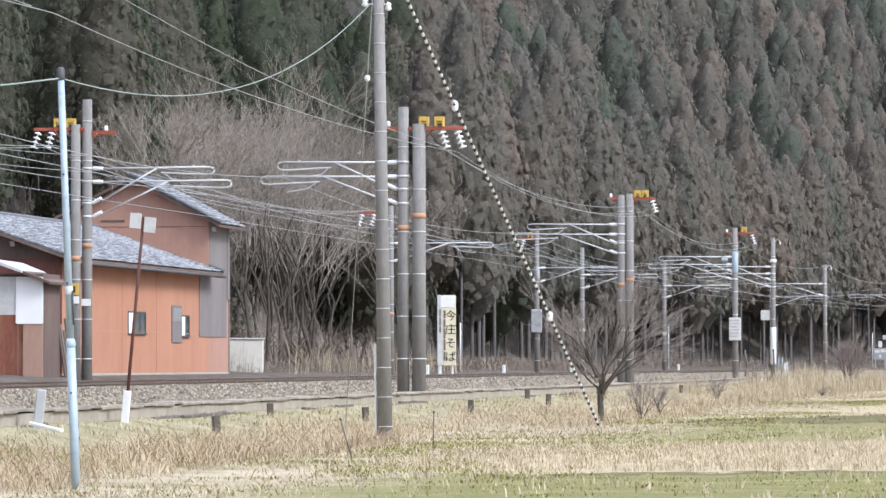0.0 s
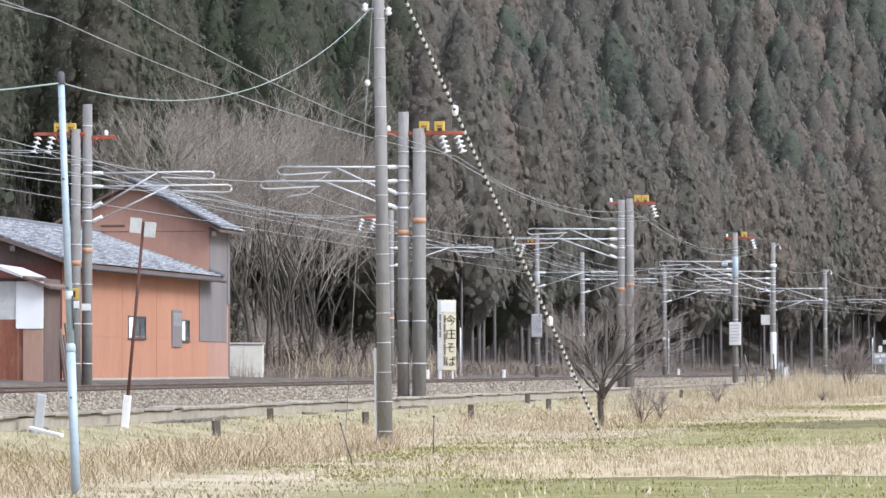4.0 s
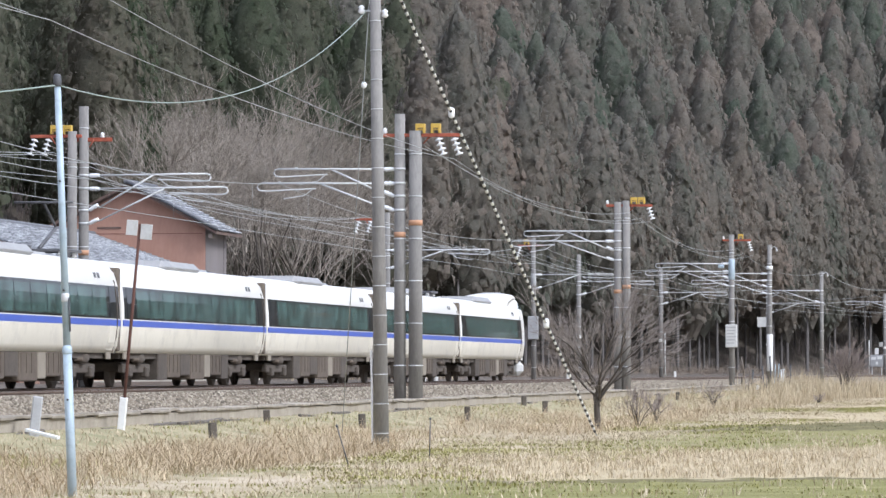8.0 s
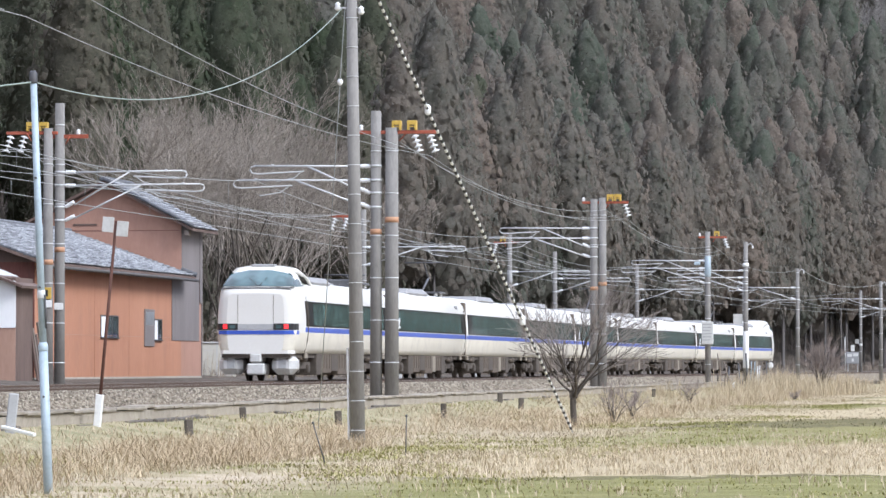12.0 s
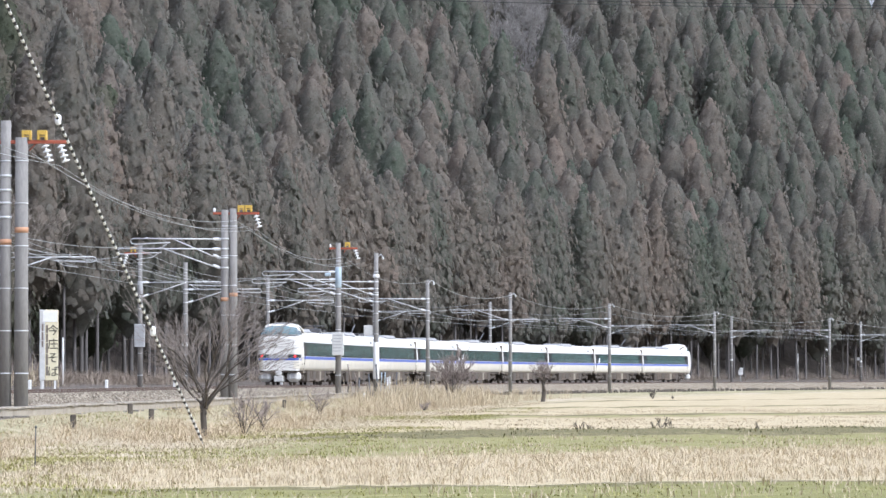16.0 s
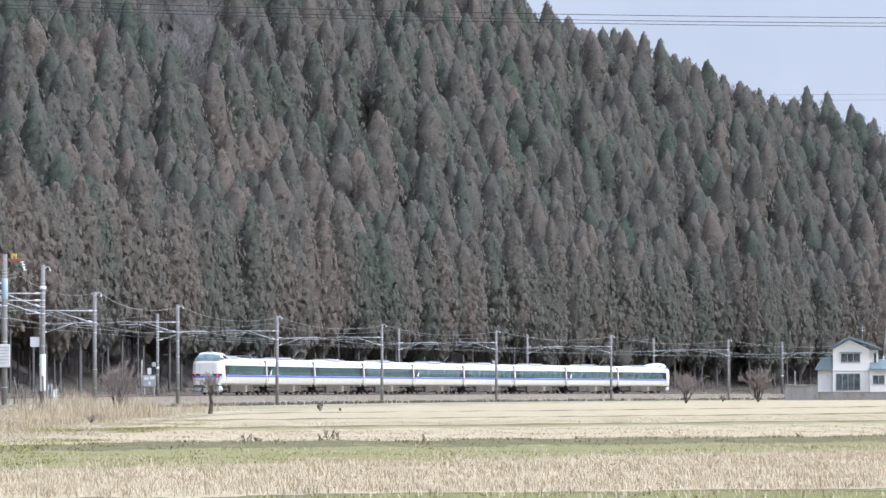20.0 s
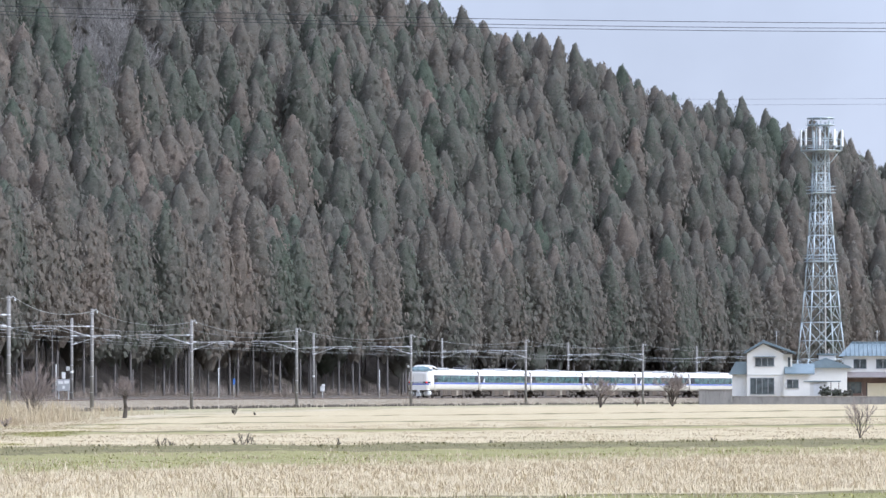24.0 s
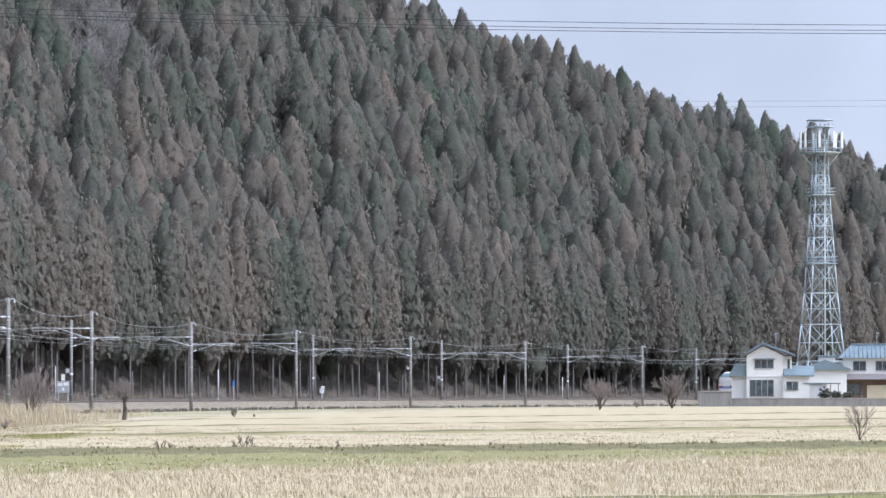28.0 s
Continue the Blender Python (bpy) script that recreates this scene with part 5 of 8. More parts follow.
# the tall pairs by the house and the fields
reach_near, reach_far = NEAR_POLES - NEAR_TRACK, FAR_TRACK - FAR_POLES
p = line_pole(-40.2, 6.42, 7.55, 0.215, 0.19, None, (4.75,))
p = line_pole(-40.2, 5.95, 8.05, 0.185, 0.155, reach_near - 0.45, (4.4,), double=True, top=6.0, low=5.2)
feeder_beam(p, -0.5, 1.85, 7.42, (1.15, 1.62), (0.62, 1.08), (-0.45,))
p = line_pole(14.2, 6.55, 7.6, 0.19, 0.16, None, (3.9,))
p = line_pole(14.2, 6.2, 7.55, 0.19, 0.16, reach_near - 0.2, (3.7,), double=True, top=5.9, low=5.1)
feeder_beam(p, -0.5, 1.45, 7.4, (1.3,), (0.68, 1.0), (-0.45,))
p = line_pole(68.3, 6.4, 7.85, 0.17, 0.14, reach_near, (), double=True)
feeder_beam(p, -0.5, 1.05, 7.55, (0.92,), (0.5,), (-0.45,))
part("line_switch", boxm(-0.75, -0.1, 6.03, -0.4, 0.1, 6.22, 0.05), BLUE_STEEL, p, "pale blue line switch")
part("sleeve", lathe(bmesh.new(), [(0.16, 5.4), (0.175, 5.42), (0.175, 6.5), (0.16, 6.52)], 12), BLUE_STEEL, p, "pale grey sleeve")
notice_panel(p, -0.32, -0.3, 1.7, 0.32, -0.14, 2.95, GREY_BOX)
p = line_pole(92.7, 6.4, 8.0, 0.17, 0.13, reach_near, (), double=True)
part("white_sheath", lathe(bmesh.new(), [(0.172, 0.4), (0.185, 0.42), (0.18, 2.6), (0.17, 2.62)], 14), WHITE, p, "white protective sheath")
part("ring_insulator", lathe(bmesh.new(), [(0.14, 6.5), (0.2, 6.52), (0.2, 6.7), (0.14, 6.72)], 12), PORCELAIN, p)
part("notice_plate", boxm(-0.75, -0.05, 3.05, -0.2, 0.02, 3.65, 0.01), GREY_BOX, p, "grey notice plate")
top_horn(p, 7.9)
p = line_pole(126.6, 6.4, 7.15, 0.15, 0.12, reach_near)
top_horn(p, 7.1)
for s in (176.6, 228.3, 277.4, 327.6, 376.1, 424.1, 473.0, 522.0, 571.0):
    p = line_pole(s, 6.4, 7.25, 0.16, 0.125, reach_near)
    top_horn(p, 7.2)
    if s in (327.6,):
        part("lamp_disc", lathe(bmesh.new(), [(0.02, 0), (0.16, 0.02), (0.16, 0.06), (0.02, 0.08)], 12, pose(-0.3, -0.1, 3.6, 90, 0, 0)), GREY_BOX, p)
# forest side
p = line_pole(-33.3, -5.3, 8.8, 0.175, 0.15, reach_far, (4.1,), double=True, top=6.2, low=5.1)
feeder_beam(p, 0.5, -0.9, 7.75, (), (), (-0.6, 0.4))
part("number_board", boxm(-0.16, 0.16, 2.28, 0.14, 0.19, 2.5, 0.01), WHITE, p, "white number board")
p = line_pole(-33.6, -5.6, 8.0, 0.17, 0.145, None, (3.7,))
feeder_beam(p, -0.3, 1.35, 7.85, (0.75, 1.2), (0.15, 0.55), ())
plate = part("number_plate", boxm(-0.15, 0.16, 2.62, 0.2, 0.18, 2.98, 0.01), YELLOW, p, "yellow square number plate")
part("plate_mark", boxm(-0.04, 0.182, 2.7, 0.09, 0.19, 2.9), BLACK, plate, "dark bar of a number")
part("white_band", boxm(-0.16, 0.16, 2.35, 0.18, 0.18, 2.58, 0.01), WHITE, p, "white notice plate")
p = line_pole(24.7, -5.4, 7.55, 0.15, 0.12, reach_far, (2.6,))
feeder_beam(p, 0.2, 1.5, 7.25, (0.75, 1.3), (), ())
p = line_pole(74.8, -5.4, 7.95, 0.15, 0.12, reach_far)
feeder_beam(p, -0.5, 0.9, 7.5, (0.75,), (0.4,), ())
notice_panel(p, -0.3, 0.14, 2.2, 0.3, 0.3, 3.5, BOX_GREY)
part("sleeve", lathe(bmesh.new(), [(0.135, 5.2), (0.15, 5.22), (0.15, 5.9), (0.135, 5.92)], 12), BOX_GREY, p, "pale grey sleeve")
for s in (94.2, 131.9, 181.0, 231.1, 280.1, 328.3, 378.4, 426.8, 475.0, 523.0, 571.0):
    p = line_pole(s, -5.4, 7.5, 0.16, 0.13, reach_far)
    part("white_mark", lathe(bmesh.new(), [(0.155, 2.4), (0.165, 2.41), (0.165, 2.6), (0.155, 2.61)], 12), WHITE, p)
    if s in (231.1, 378.4):
        part("phone_box", boxm(0.16, -0.15, 2.6, 0.5, 0.15, 3.0, 0.03), GREY_BOX, p, "small grey box")


def wire(points, r, material, label, name="overhead_wire"):
    return tagged(link_mesh(name, wire_mesh(points, r), material), label, "wire", "overhead wires")


def string_wires():
    near_s = [-143, -91, -40.2, 14.2, 68.3, 126.6, 176.6, 228.3, 277.4, 327.6, 376.1, 424.1, 473, 522, 571, 620]
    far_s = [-143, -85, -33.3, 24.7, 74.8, 131.9, 181, 231.1, 280.1, 328.3, 378.4, 426.8, 475, 523, 571, 620]
    for row, c, off in ((near_s, NEAR_TRACK, NEAR_POLES), (far_s, FAR_TRACK, FAR_POLES)):
        for a, b in zip(row, row[1:]):
            def along(o, z0, sag, n=12, lift=0.0):
                return [at(a + (b - a) * i / n, o, z0 - sag * 4 * (i / n) * (1 - i / n) + lift * (1 - i / n)) for i in range(n + 1)]
            contact, messenger = along(c, 5.1, 0.03), along(c, 6.0, 0.55)
            w = wire(messenger, 0.011 if a < 100 else 0.015, WIRE, "grey catenary wire over the railway")
            part("contact_wire", wire_mesh(contact, 0.01), WIRE, w, "thin contact wire")
            for i in range(1, 12, 2):
                part("dropper", tubem(contact[i], messenger[i], 0.006, n=4), WIRE, w)
            if off > 0:
                if a < 68:
                    wire(along(off + 0.75, 6.85, 0.75 if a > -41 else 0.3, 12, 0.0 if a > -41 else 1.1), 0.009, WIRE, "sagging grey feeder wire")
                    wire(along(off + 1.15, 6.72, 0.7 if a > -41 else 0.3), 0.009, WIRE, "sagging grey feeder wire")
                if a > -41:
                    wire(along(off + 0.3, 7.1, 0.7), 0.01 if a < 100 else 0.016, WIRE, "sagging grey feeder wire")
            else:
                wire(along(off - 0.9, 7.35, 0.7), 0.012, WIRE, "sagging grey feeder wire")
                if a < 75:
                    wire(along(off - 1.3, 7.3, 0.75), 0.012, WIRE, "sagging grey feeder wire")
                    wire(along(off + 0.5, 7.0, 0.5), 0.01, WIRE, "sagging grey feeder wire")
                    wire(along(off + 0.35, 6.5, 0.4), 0.01, WIRE, "sagging grey feeder wire")


string_wires()


# ---- poles in the field margin ----
def build_main_pole():
    x, y = -18.2, 88.1
    lean = pose(x, y, -1.2, 0, -0.85, 0)
    p = thing("utility_pole", lean, "tall grey concrete utility pole standing in dry grass", "utility pole")
    part("shaft", pole_shaft(11.0, 0.165, 0.105), CONCRETE, p)
    for zz in np.arange(0.35, 10.9, 0.62):
        clamp(p, zz, 0.165 - 0.06 * (zz + 0.9) / 11.9, STEEL, 0.014)
    part("cable_guard", boxm(-0.21, -0.05, 0.1, -0.165, 0.02, 2.1, 0.01), WHITE, p, "white cable guard strip")
    part("bolt_step", tubem((-0.3, 0, 9.25), (0.12, 0, 9.25), 0.02), STEEL, p)
    part("side_insulator", lathe(bmesh.new(), [(0.03, 0), (0.08, 0.04), (0.05, 0.1), (0.07, 0.14), (0.02, 0.18)], 8, pose(-0.3, 0, 9.2)), PORCELAIN, p)
    part("side_insulator", lathe(bmesh.new(), [(0.03, 0), (0.08, 0.04), (0.05, 0.1), (0.07, 0.14), (0.02, 0.18)], 8, pose(0.2, 0, 9.1)), PORCELAIN, p)
    top = lean @ Vector((0.05, 0, 10.6))
    # striped guy wire down to the field, plain guy to the bank
    g = thing("guy_wire", Matrix(), "guy wire in a black and white striped sleeve", "guy wire")
    foot = Vector((-16.5, 106.7, -1.2))
    part("strand", tubem(top, foot, 0.012, n=6), WIRE, g)
    d = foot - top
    n = 80
    for i in range(n):
        a, b = i / n, (i + 0.5) / n
        if a < 0.02 or a > 0.985:
            continue
        q, r_ = top + d * a, top + d * b
        part("white_sleeve", tubem(q, r_, 0.036, n=6), WHITE, g)
        part("black_sleeve", tubem(r_, top + d * ((i + 1) / n), 0.036, n=6), BLACK, g)
    for t in (0.3, 0.735):
        part("guy_insulator", lathe(bmesh.new(), [(0.03, -0.12), (0.07, -0.08), (0.075, 0.0), (0.07, 0.08), (0.03, 0.12)], 8, Matrix.Translation(top + d * t)), PORCELAIN, g)
    g2 = thing("guy_wire", Matrix(), "thin grey guy wire with white ball insulators", "guy wire")
    up, lo = lean @ Vector((-0.1, 0, 9.9)), Vector((-20.5, 94.8, -0.9))
    part("strand", tubem(up, lo, 0.011, n=5), WIRE, g2)
    part("ball_insulator", lathe(bmesh.new(), [(0.02, -0.07), (0.06, -0.04), (0.065, 0.02), (0.03, 0.07)], 8, Matrix.Translation(up.lerp(lo, 0.22))), PORCELAIN, g2)
    return lean


MAIN = build_main_pole()


def build_blue_pole():
    x, y = -15.5, 54.8
    m = pose(x, y, -1.2, 0, -2.3, 0)
    p = thing("steel_pole", m, "slim pale blue painted steel pole in the grass", "utility pole")
    bm = bmesh.new()
    tube(bm, (0, 0, -0.2), (0, 0, 1.95), 0.062, 0.06, 14)
    part("lower_tube", bm, BLUE_STEEL, p)
    part("upper_tube", tubem((0, 0, 1.95), (0, 0, 5.52), 0.05, 0.044, 14), BLUE_STEEL, p)
    part("collar", lathe(bmesh.new(), [(0.06, 1.9), (0.068, 1.92), (0.068, 1.97), (0.05, 2.02)], 14), BLUE_STEEL, p)
    part("cap", lathe(bmesh.new(), [(0.052, 5.46), (0.055, 5.48), (0.055, 5.6), (0.03, 5.63)], 14), STEEL_DARK, p, "dark cap")
    for zz in (1.3, 2.75, 4.2):
        part("bolt", tubem((0, -0.08, zz), (0, 0.08, zz), 0.015, n=6), STEEL_DARK, p)
    part("strap", lathe(bmesh.new(), [(0.05, 2.6), (0.056, 2.61), (0.056, 2.7), (0.05, 2.71)], 14), STEEL, p)
    part("hose", tubem((0.06, -0.03, 2.2), (0.06, -0.03, 2.65), 0.012, n=6), STEEL_DARK, p)
    head = m @ Vector((0, 0, 5.48))
    wire(sagging(head, MAIN @ Vector((-0.2, 0, 9.25)), 0.88, 24), 0.009, COPPER_GREEN, "sagging green-sheathed service cable", "service_cable")
    wire(sagging(head, head + Vector((-7.5, -14, 0.1)), 0.6, 18), 0.011, COPPER_GREEN, "sagging green-sheathed service cable", "service_cable")


build_blue_pole()


def build_trackside():
    # leaning rusty post with two small boards and a white foot
    m = pose(-22.05, 81.5, -0.6, 0, 5.2, 0)
    p = thing("marker_post", m, "leaning rusty steel post with two pale boards on top", "marker post")
    part("post", tubem((0, 0, -0.2), (0, 0, 3.98), 0.035, 0.03, 8), RUST_DARK, p)
    part("board", boxm(-0.26, -0.05, 3.74, -0.03, -0.035, 4.04, 0.005), GREY_BOX, p, "pale square board")
    part("board", boxm(0.035, -0.05, 3.68, 0.27, -0.035, 3.98, 0.005), GREY_BOX, p, "pale square board")
    part("white_foot", boxm(-0.08, -0.05, -0.15, 0.06, 0.05, 0.55, 0.01), WHITE, p, "white-painted foot")
    m = pose(-21.6, 73.9, -0.5, 0, 6, 15)
    p = thing("kilometre_post", m, "weathered grey marker stone leaning in grass", "marker post")
    part("stone", boxm(-0.09, -0.07, -0.4, 0.09, 0.07, 0.52, 0.02), BOX_GREY, p)
    p = thing("fallen_bar", pose(-21.2, 73.0, -0.64, 0, 11, -20), "fallen white-painted bar lying on the bank", "bar")
    part("bar", boxm(-0.36, -0.05, -0.03, 0.36, 0.05, 0.03, 0.01), WHITE, p)
    rng = np.random.default_rng(3)
    for x, y, h in ((-21.0, 84.7, 0.33), (-22.5, 95.9, 0.3), (-21.7, 102.7, 0.33), (-22.2, 119.5, 0.4), (-23.2, 138.8, 0.38), (-24.4, 141.7, 0.33), (-24.5, 158, 0.35), (-25.0, 172, 0.35), (-25.2, 186, 0.35)):
        s = thing("boundary_stone", pose(x, y, ground_z(x, y), rng.uniform(-4, 4), rng.uniform(-4, 4), rng.uniform(0, 40)), "short dark boundary stone on the grassy bank", "boundary stone", "boundary stones")
        part("stone", boxm(-0.075, -0.075, -0.2, 0.075, 0.075, h, 0.015), STONE_DARK, s)
    for x, y, h, lean in ((-15.2, 70.9, 0.75, -17), (-15.5, 79.5, 0.75, 1)):
        s = thing("garden_stake", pose(x, y, ground_z(x, y), 0, lean, 0), "thin dark stake stuck in the field edge", "stake", "field stakes")
        part("stake", tubem((0, 0, -0.1), (0, 0, h), 0.013, 0.011, 6), STEEL_DARK, s)
        part("knob", lathe(bmesh.new(), [(0.01, h - 0.01), (0.022, h), (0.022, h + 0.03), (0.01, h + 0.04)], 8), STEEL_DARK, s)
    # slim white poles and small markers on the forest side
    for s, o, h in ((60, -7.5, 2.6), (150, -8, 3.2), (196, -8, 4.6), (238, -8.5, 3.2), (300, -8, 3.3), (362, -8, 3.4), (410, -8.2, 3.2), (432, -8.2, 3.0), (486, -8.2, 3.2)):
        q = ground_at(s, o)
        w = thing("white_rod", Matrix.Translation(q), "slim white rod standing beside the track", "rod", "white trackside rods")
        part("rod", tubem((0, 0, -0.1), (0, 0, h), 0.045, 0.04, 8), WHITE, w)
        part("foot", boxm(-0.1, -0.1, -0.1, 0.1, 0.1, 0.12, 0.02), CONCRETE_PALE, w)
    for s in (43, 47, 70, 98, 146):
        q = ground_at(s, -6.6)
        w = thing("white_marker", Matrix.Translation(q), "small white marker post beside the track", "marker post", "white trackside markers")
        part("post", boxm(-0.09, -0.06, -0.2, 0.09, 0.06, 0.42, 0.03), WHITE, w)
    # signal board of the line, with bars of writing
    q = ground_at(236.5, -7.4)
    b = thing("signal_board", Matrix.Translation(q), "grey equipment cabinet with white boards beside the track", "signal board")
    part("cabinet", boxm(-0.62, -0.2, 0.75, 0.62, 0.2, 1.85, 0.03), BOX_GREY, b)
    part("top_sign", boxm(-0.18, -0.22, 1.9, 0.18, -0.16, 2.5, 0.02), WHITE, b)
    for x0, x1, z0 in ((-0.5, -0.05, 1.4), (0.05, 0.5, 1.45), (-0.1, 0.12, 0.95)):
        part("writing_bar", boxm(x0, -0.212, z0, x1, -0.203, z0 + 0.28), WHITE, b)
    for x in (-0.45, 0.45):
        part("leg", boxm(x - 0.04, -0.04, -0.2, x + 0.04, 0.04, 0.76), STEEL, b)
    q = ground_at(308, -8.6)
    b = thing("blue_sign", Matrix.Translation(q), "small blue sign on a thin post", "sign")
    part("post", tubem((0, 0, -0.1), (0, 0, 1.9), 0.03, n=6), STEEL, b)
    part("plate", boxm(-0.12, -0.04, 1.45, 0.12, -0.02, 2.1, 0.01), worn("sign_blue", (0.05, 0.16, 0.5), (0.08, 0.2, 0.6), 4, 20, 0.5), b)
    q = ground_at(342, -8.6)
    b = thing("signal_lamp", Matrix.Translation(q), "small white trackside signal on a short post", "signal")
    part("post", tubem((0, 0, -0.1), (0, 0, 0.9), 0.05, n=8), STEEL, b)
    part("head", boxm(-0.3, -0.12, 0.7, 0.25, 0.1, 1.3, 0.06), WHITE, b)
    part("hood", boxm(-0.12, -0.24, 1.3, 0.3, 0.0, 1.55, 0.05), WHITE, b)
    # cluster of short posts and cabinets by the field-side poles
    for s, o, h, lean, mt in ((74, 7.0, 1.1, 4, STEEL_DARK), (77, 7.4, 0.9, -6, WOOD), (80, 7.2, 1.35, -5, STEEL_DARK), (83, 7.6, 0.8, 12, WOOD), (86, 7.1, 1.9, -3, STEEL_DARK), (88, 7.5, 1.2, 0, STEEL), (89.5, 7.5, 1.25, 0, STEEL), (96, 7.3, 1.5, 2, STEEL_DARK)):
        q = ground_at(s, o)
        w = thing("short_post", pose(q.x, q.y, q.z, 0, lean, 0), "short weathered post at the foot of the bank", "post", "short trackside posts")
        part("post", tubem((0, 0, -0.2), (0, 0, h), 0.055, 0.045, 8), mt, w)
        part("cap", lathe(bmesh.new(), [(0.05, h - 0.02), (0.06, h - 0.01), (0.06, h + 0.04), (0.03, h + 0.06)], 8), mt, w)
    q = ground_at(71, 7.6)
    w = thing("white_block", Matrix.Translation(q), "small white concrete marker in the grass", "marker post")
    part("block", boxm(-0.09, -0.09, -0.1, 0.09, 0.09, 0.4, 0.03), WHITE, w)


build_trackside()


def build_edging():
    """Thin dark strips added to draw the dark line below the cable trough."""
    rng = np.random.default_rng(41)
    e = thing("bank_edging", Matrix(), "thin dark strips along the top of the bank", "edging", kind="structure")
    board = bpy.data.meshes.new("edging_board")
    bm = boxm(-0.05, -1.2, -0.1, 0.05, 1.2, 0.0, 0.02)
    bm.to_mesh(board)
    bm.free()
    board.materials.append(STONE_DARK)
    s = -112.0
    while s < 78:
        if rng.uniform() < 0.6:
            q = at(s, 6.98 + rng.normal(0, 0.04), -0.62 + rng.normal(0, 0.02))
            ob = new("edging_board", board)
            ob.parent = e
            ob.matrix_basis = pose(q.x, q.y, q.z, rng.normal(0, 1.0), rng.normal(8, 6), -math.degrees(heading(s)) + rng.normal(0, 1.0))
        s += rng.uniform(2.2, 2.7)


build_edging()


def build_stakes():
    """Short dark stubs added to draw the toothed dark line at the ballast's foot."""
    rng = np.random.default_rng(19)
    co, fc = [], []
    bm = boxm(-0.07, -0.07, -0.35, 0.07, 0.07, 0.26, 0.02)
    bm.verts.index_update()
    base, fa = [v.co.copy() for v in bm.verts], [[v.index for v in f_.verts] for f_ in bm.faces]
    bm.free()
    for s in np.arange(80, 560, 0.5):
        q = ground_at(s + rng.uniform(-0.1, 0.1), 6.75 + rng.uniform(-0.06, 0.06))
        if rng.uniform() < 0.12:
            continue
        m = Matrix.LocRotScale(q, Euler((rng.normal(0, 0.12), rng.normal(0, 0.12), rng.uniform(0, 1.5))), Vector((1, 1, rng.uniform(0.5, 1.3))))
        n = len(co)
        co += [tuple(m @ v) for v in base]
        fc += [[n + i for i in f_] for f_ in fa]
    me = bpy.data.meshes.new("edging_stakes")
    me.from_pydata(co, [], fc)
    tagged(link_data("edging_stakes", me, STONE_DARK), "row of short dark stubs along the foot of the ballast", "stakes", kind="stuff")


build_stakes()


def build_broken_stakes():
    """Leaning remains of an old fence and two slim marker stakes by the line."""
    rng = np.random.default_rng(77)
    for s, o, h, lean, r, paint, what in ((72, 6.6, 0.7, 2, 0.05, BARK, "short dark rotten fence stake beside the line"), (73, 6.8, 1.85, -9, 0.055, WOOD, "leaning weathered fence stake beside the line"),
                                          (74, 6.85, 1.1, 4, 0.05, WOOD, "weathered fence stake beside the line"), (75.5, 7.0, 1.45, -14, 0.055, WOOD, "leaning splintered fence stake beside the line"),
                                          (76.5, 7.2, 0.8, 10, 0.06, BARK, "short dark rotten fence stake beside the line"), (89.5, 7.0, 1.45, 1, 0.035, BLUE_STEEL, "slim pale marker stake beside the line"),
                                          (91.2, 7.1, 1.5, -1, 0.04, BLUE_STEEL, "slim pale marker stake beside the line")):
        bm = bmesh.new()
        top = h * math.tan(math.radians(lean))
        kink = rng.uniform(-0.04, 0.04)
        tube(bm, (0, 0, -0.4), (top * 0.5 + kink, 0, h * 0.5), r * 1.1, r, 7, False)
        tube(bm, (top * 0.5 + kink, 0, h * 0.5), (top, 0, h), r, r * 0.55, 7)
        bm.verts.ensure_lookup_table()
        for v in bm.verts:
            v.co += Vector(rng.uniform(-0.008, 0.008, 3))
        st = tagged(link_mesh("fence_stake", bm, paint), what, "stake", "old stakes beside the line")
        st.matrix_basis = Matrix.Translation(ground_at(s, o))


build_broken_stakes()


# ---- buildings ----
ORANGE_WALL = worn("weathered_orange_boarding", (0.39, 0.18, 0.105), (0.48, 0.243, 0.15), 0.5, 9, 0.85, 0, 0.12, (1, 1, 0.3), dirt=(0.35, 0.18, 0.12))
UPPER_WALL = worn("dull_pink_boarding", (0.36, 0.2, 0.145), (0.45, 0.265, 0.2), 0.5, 9, 0.85, 0, 0.12, (1, 1, 0.3), dirt=(0.3, 0.175, 0.13))
GREY_WALL = worn("grey_sheet_cladding", (0.17, 0.15, 0.145), (0.23, 0.205, 0.2), 0.8, 12, 0.75, 0, 0.1, (1, 1, 0.2))
DARK_WALL = worn("dark_board_wall", (0.09, 0.06, 0.05), (0.17, 0.12, 0.1), 0.9, 12, 0.9, 0, 0.3, (1, 1, 0.2))
TILE = worn("grey_roof_tile", (0.06, 0.063, 0.07), (0.15, 0.156, 0.17), 5.0, 30, 0.75, 0, 0.3, dirt=(0.26, 0.27, 0.29), per_object=0.35)
# lips whitened for lichen and for streak highlights painted along the courses
TILE_LIP = worn("lichen_highlight_lip", (0.05, 0.052, 0.058), (0.6, 0.62, 0.65), 3.4, 12, 0.8, 0, 0.2, (1, 0.28, 1), per_object=0.3)
TILE_BLUE = worn("blue_grey_tile", (0.11, 0.15, 0.175), (0.19, 0.24, 0.265), 0.7, 9, 0.6, 0, 0.15)
PLASTER = worn("white_plaster", (0.66, 0.65, 0.61), (0.74, 0.73, 0.69), 0.4, 6, 0.8, 0, 0.04, dirt=(0.66, 0.64, 0.59))
SHED_WHITE = worn("white_board", (0.84, 0.85, 0.85), (0.9, 0.91, 0.91), 2, 15, 0.6)
WINDOW_GLASS = glass_material("house_glass", (0.1, 0.12, 0.125), 0.05)
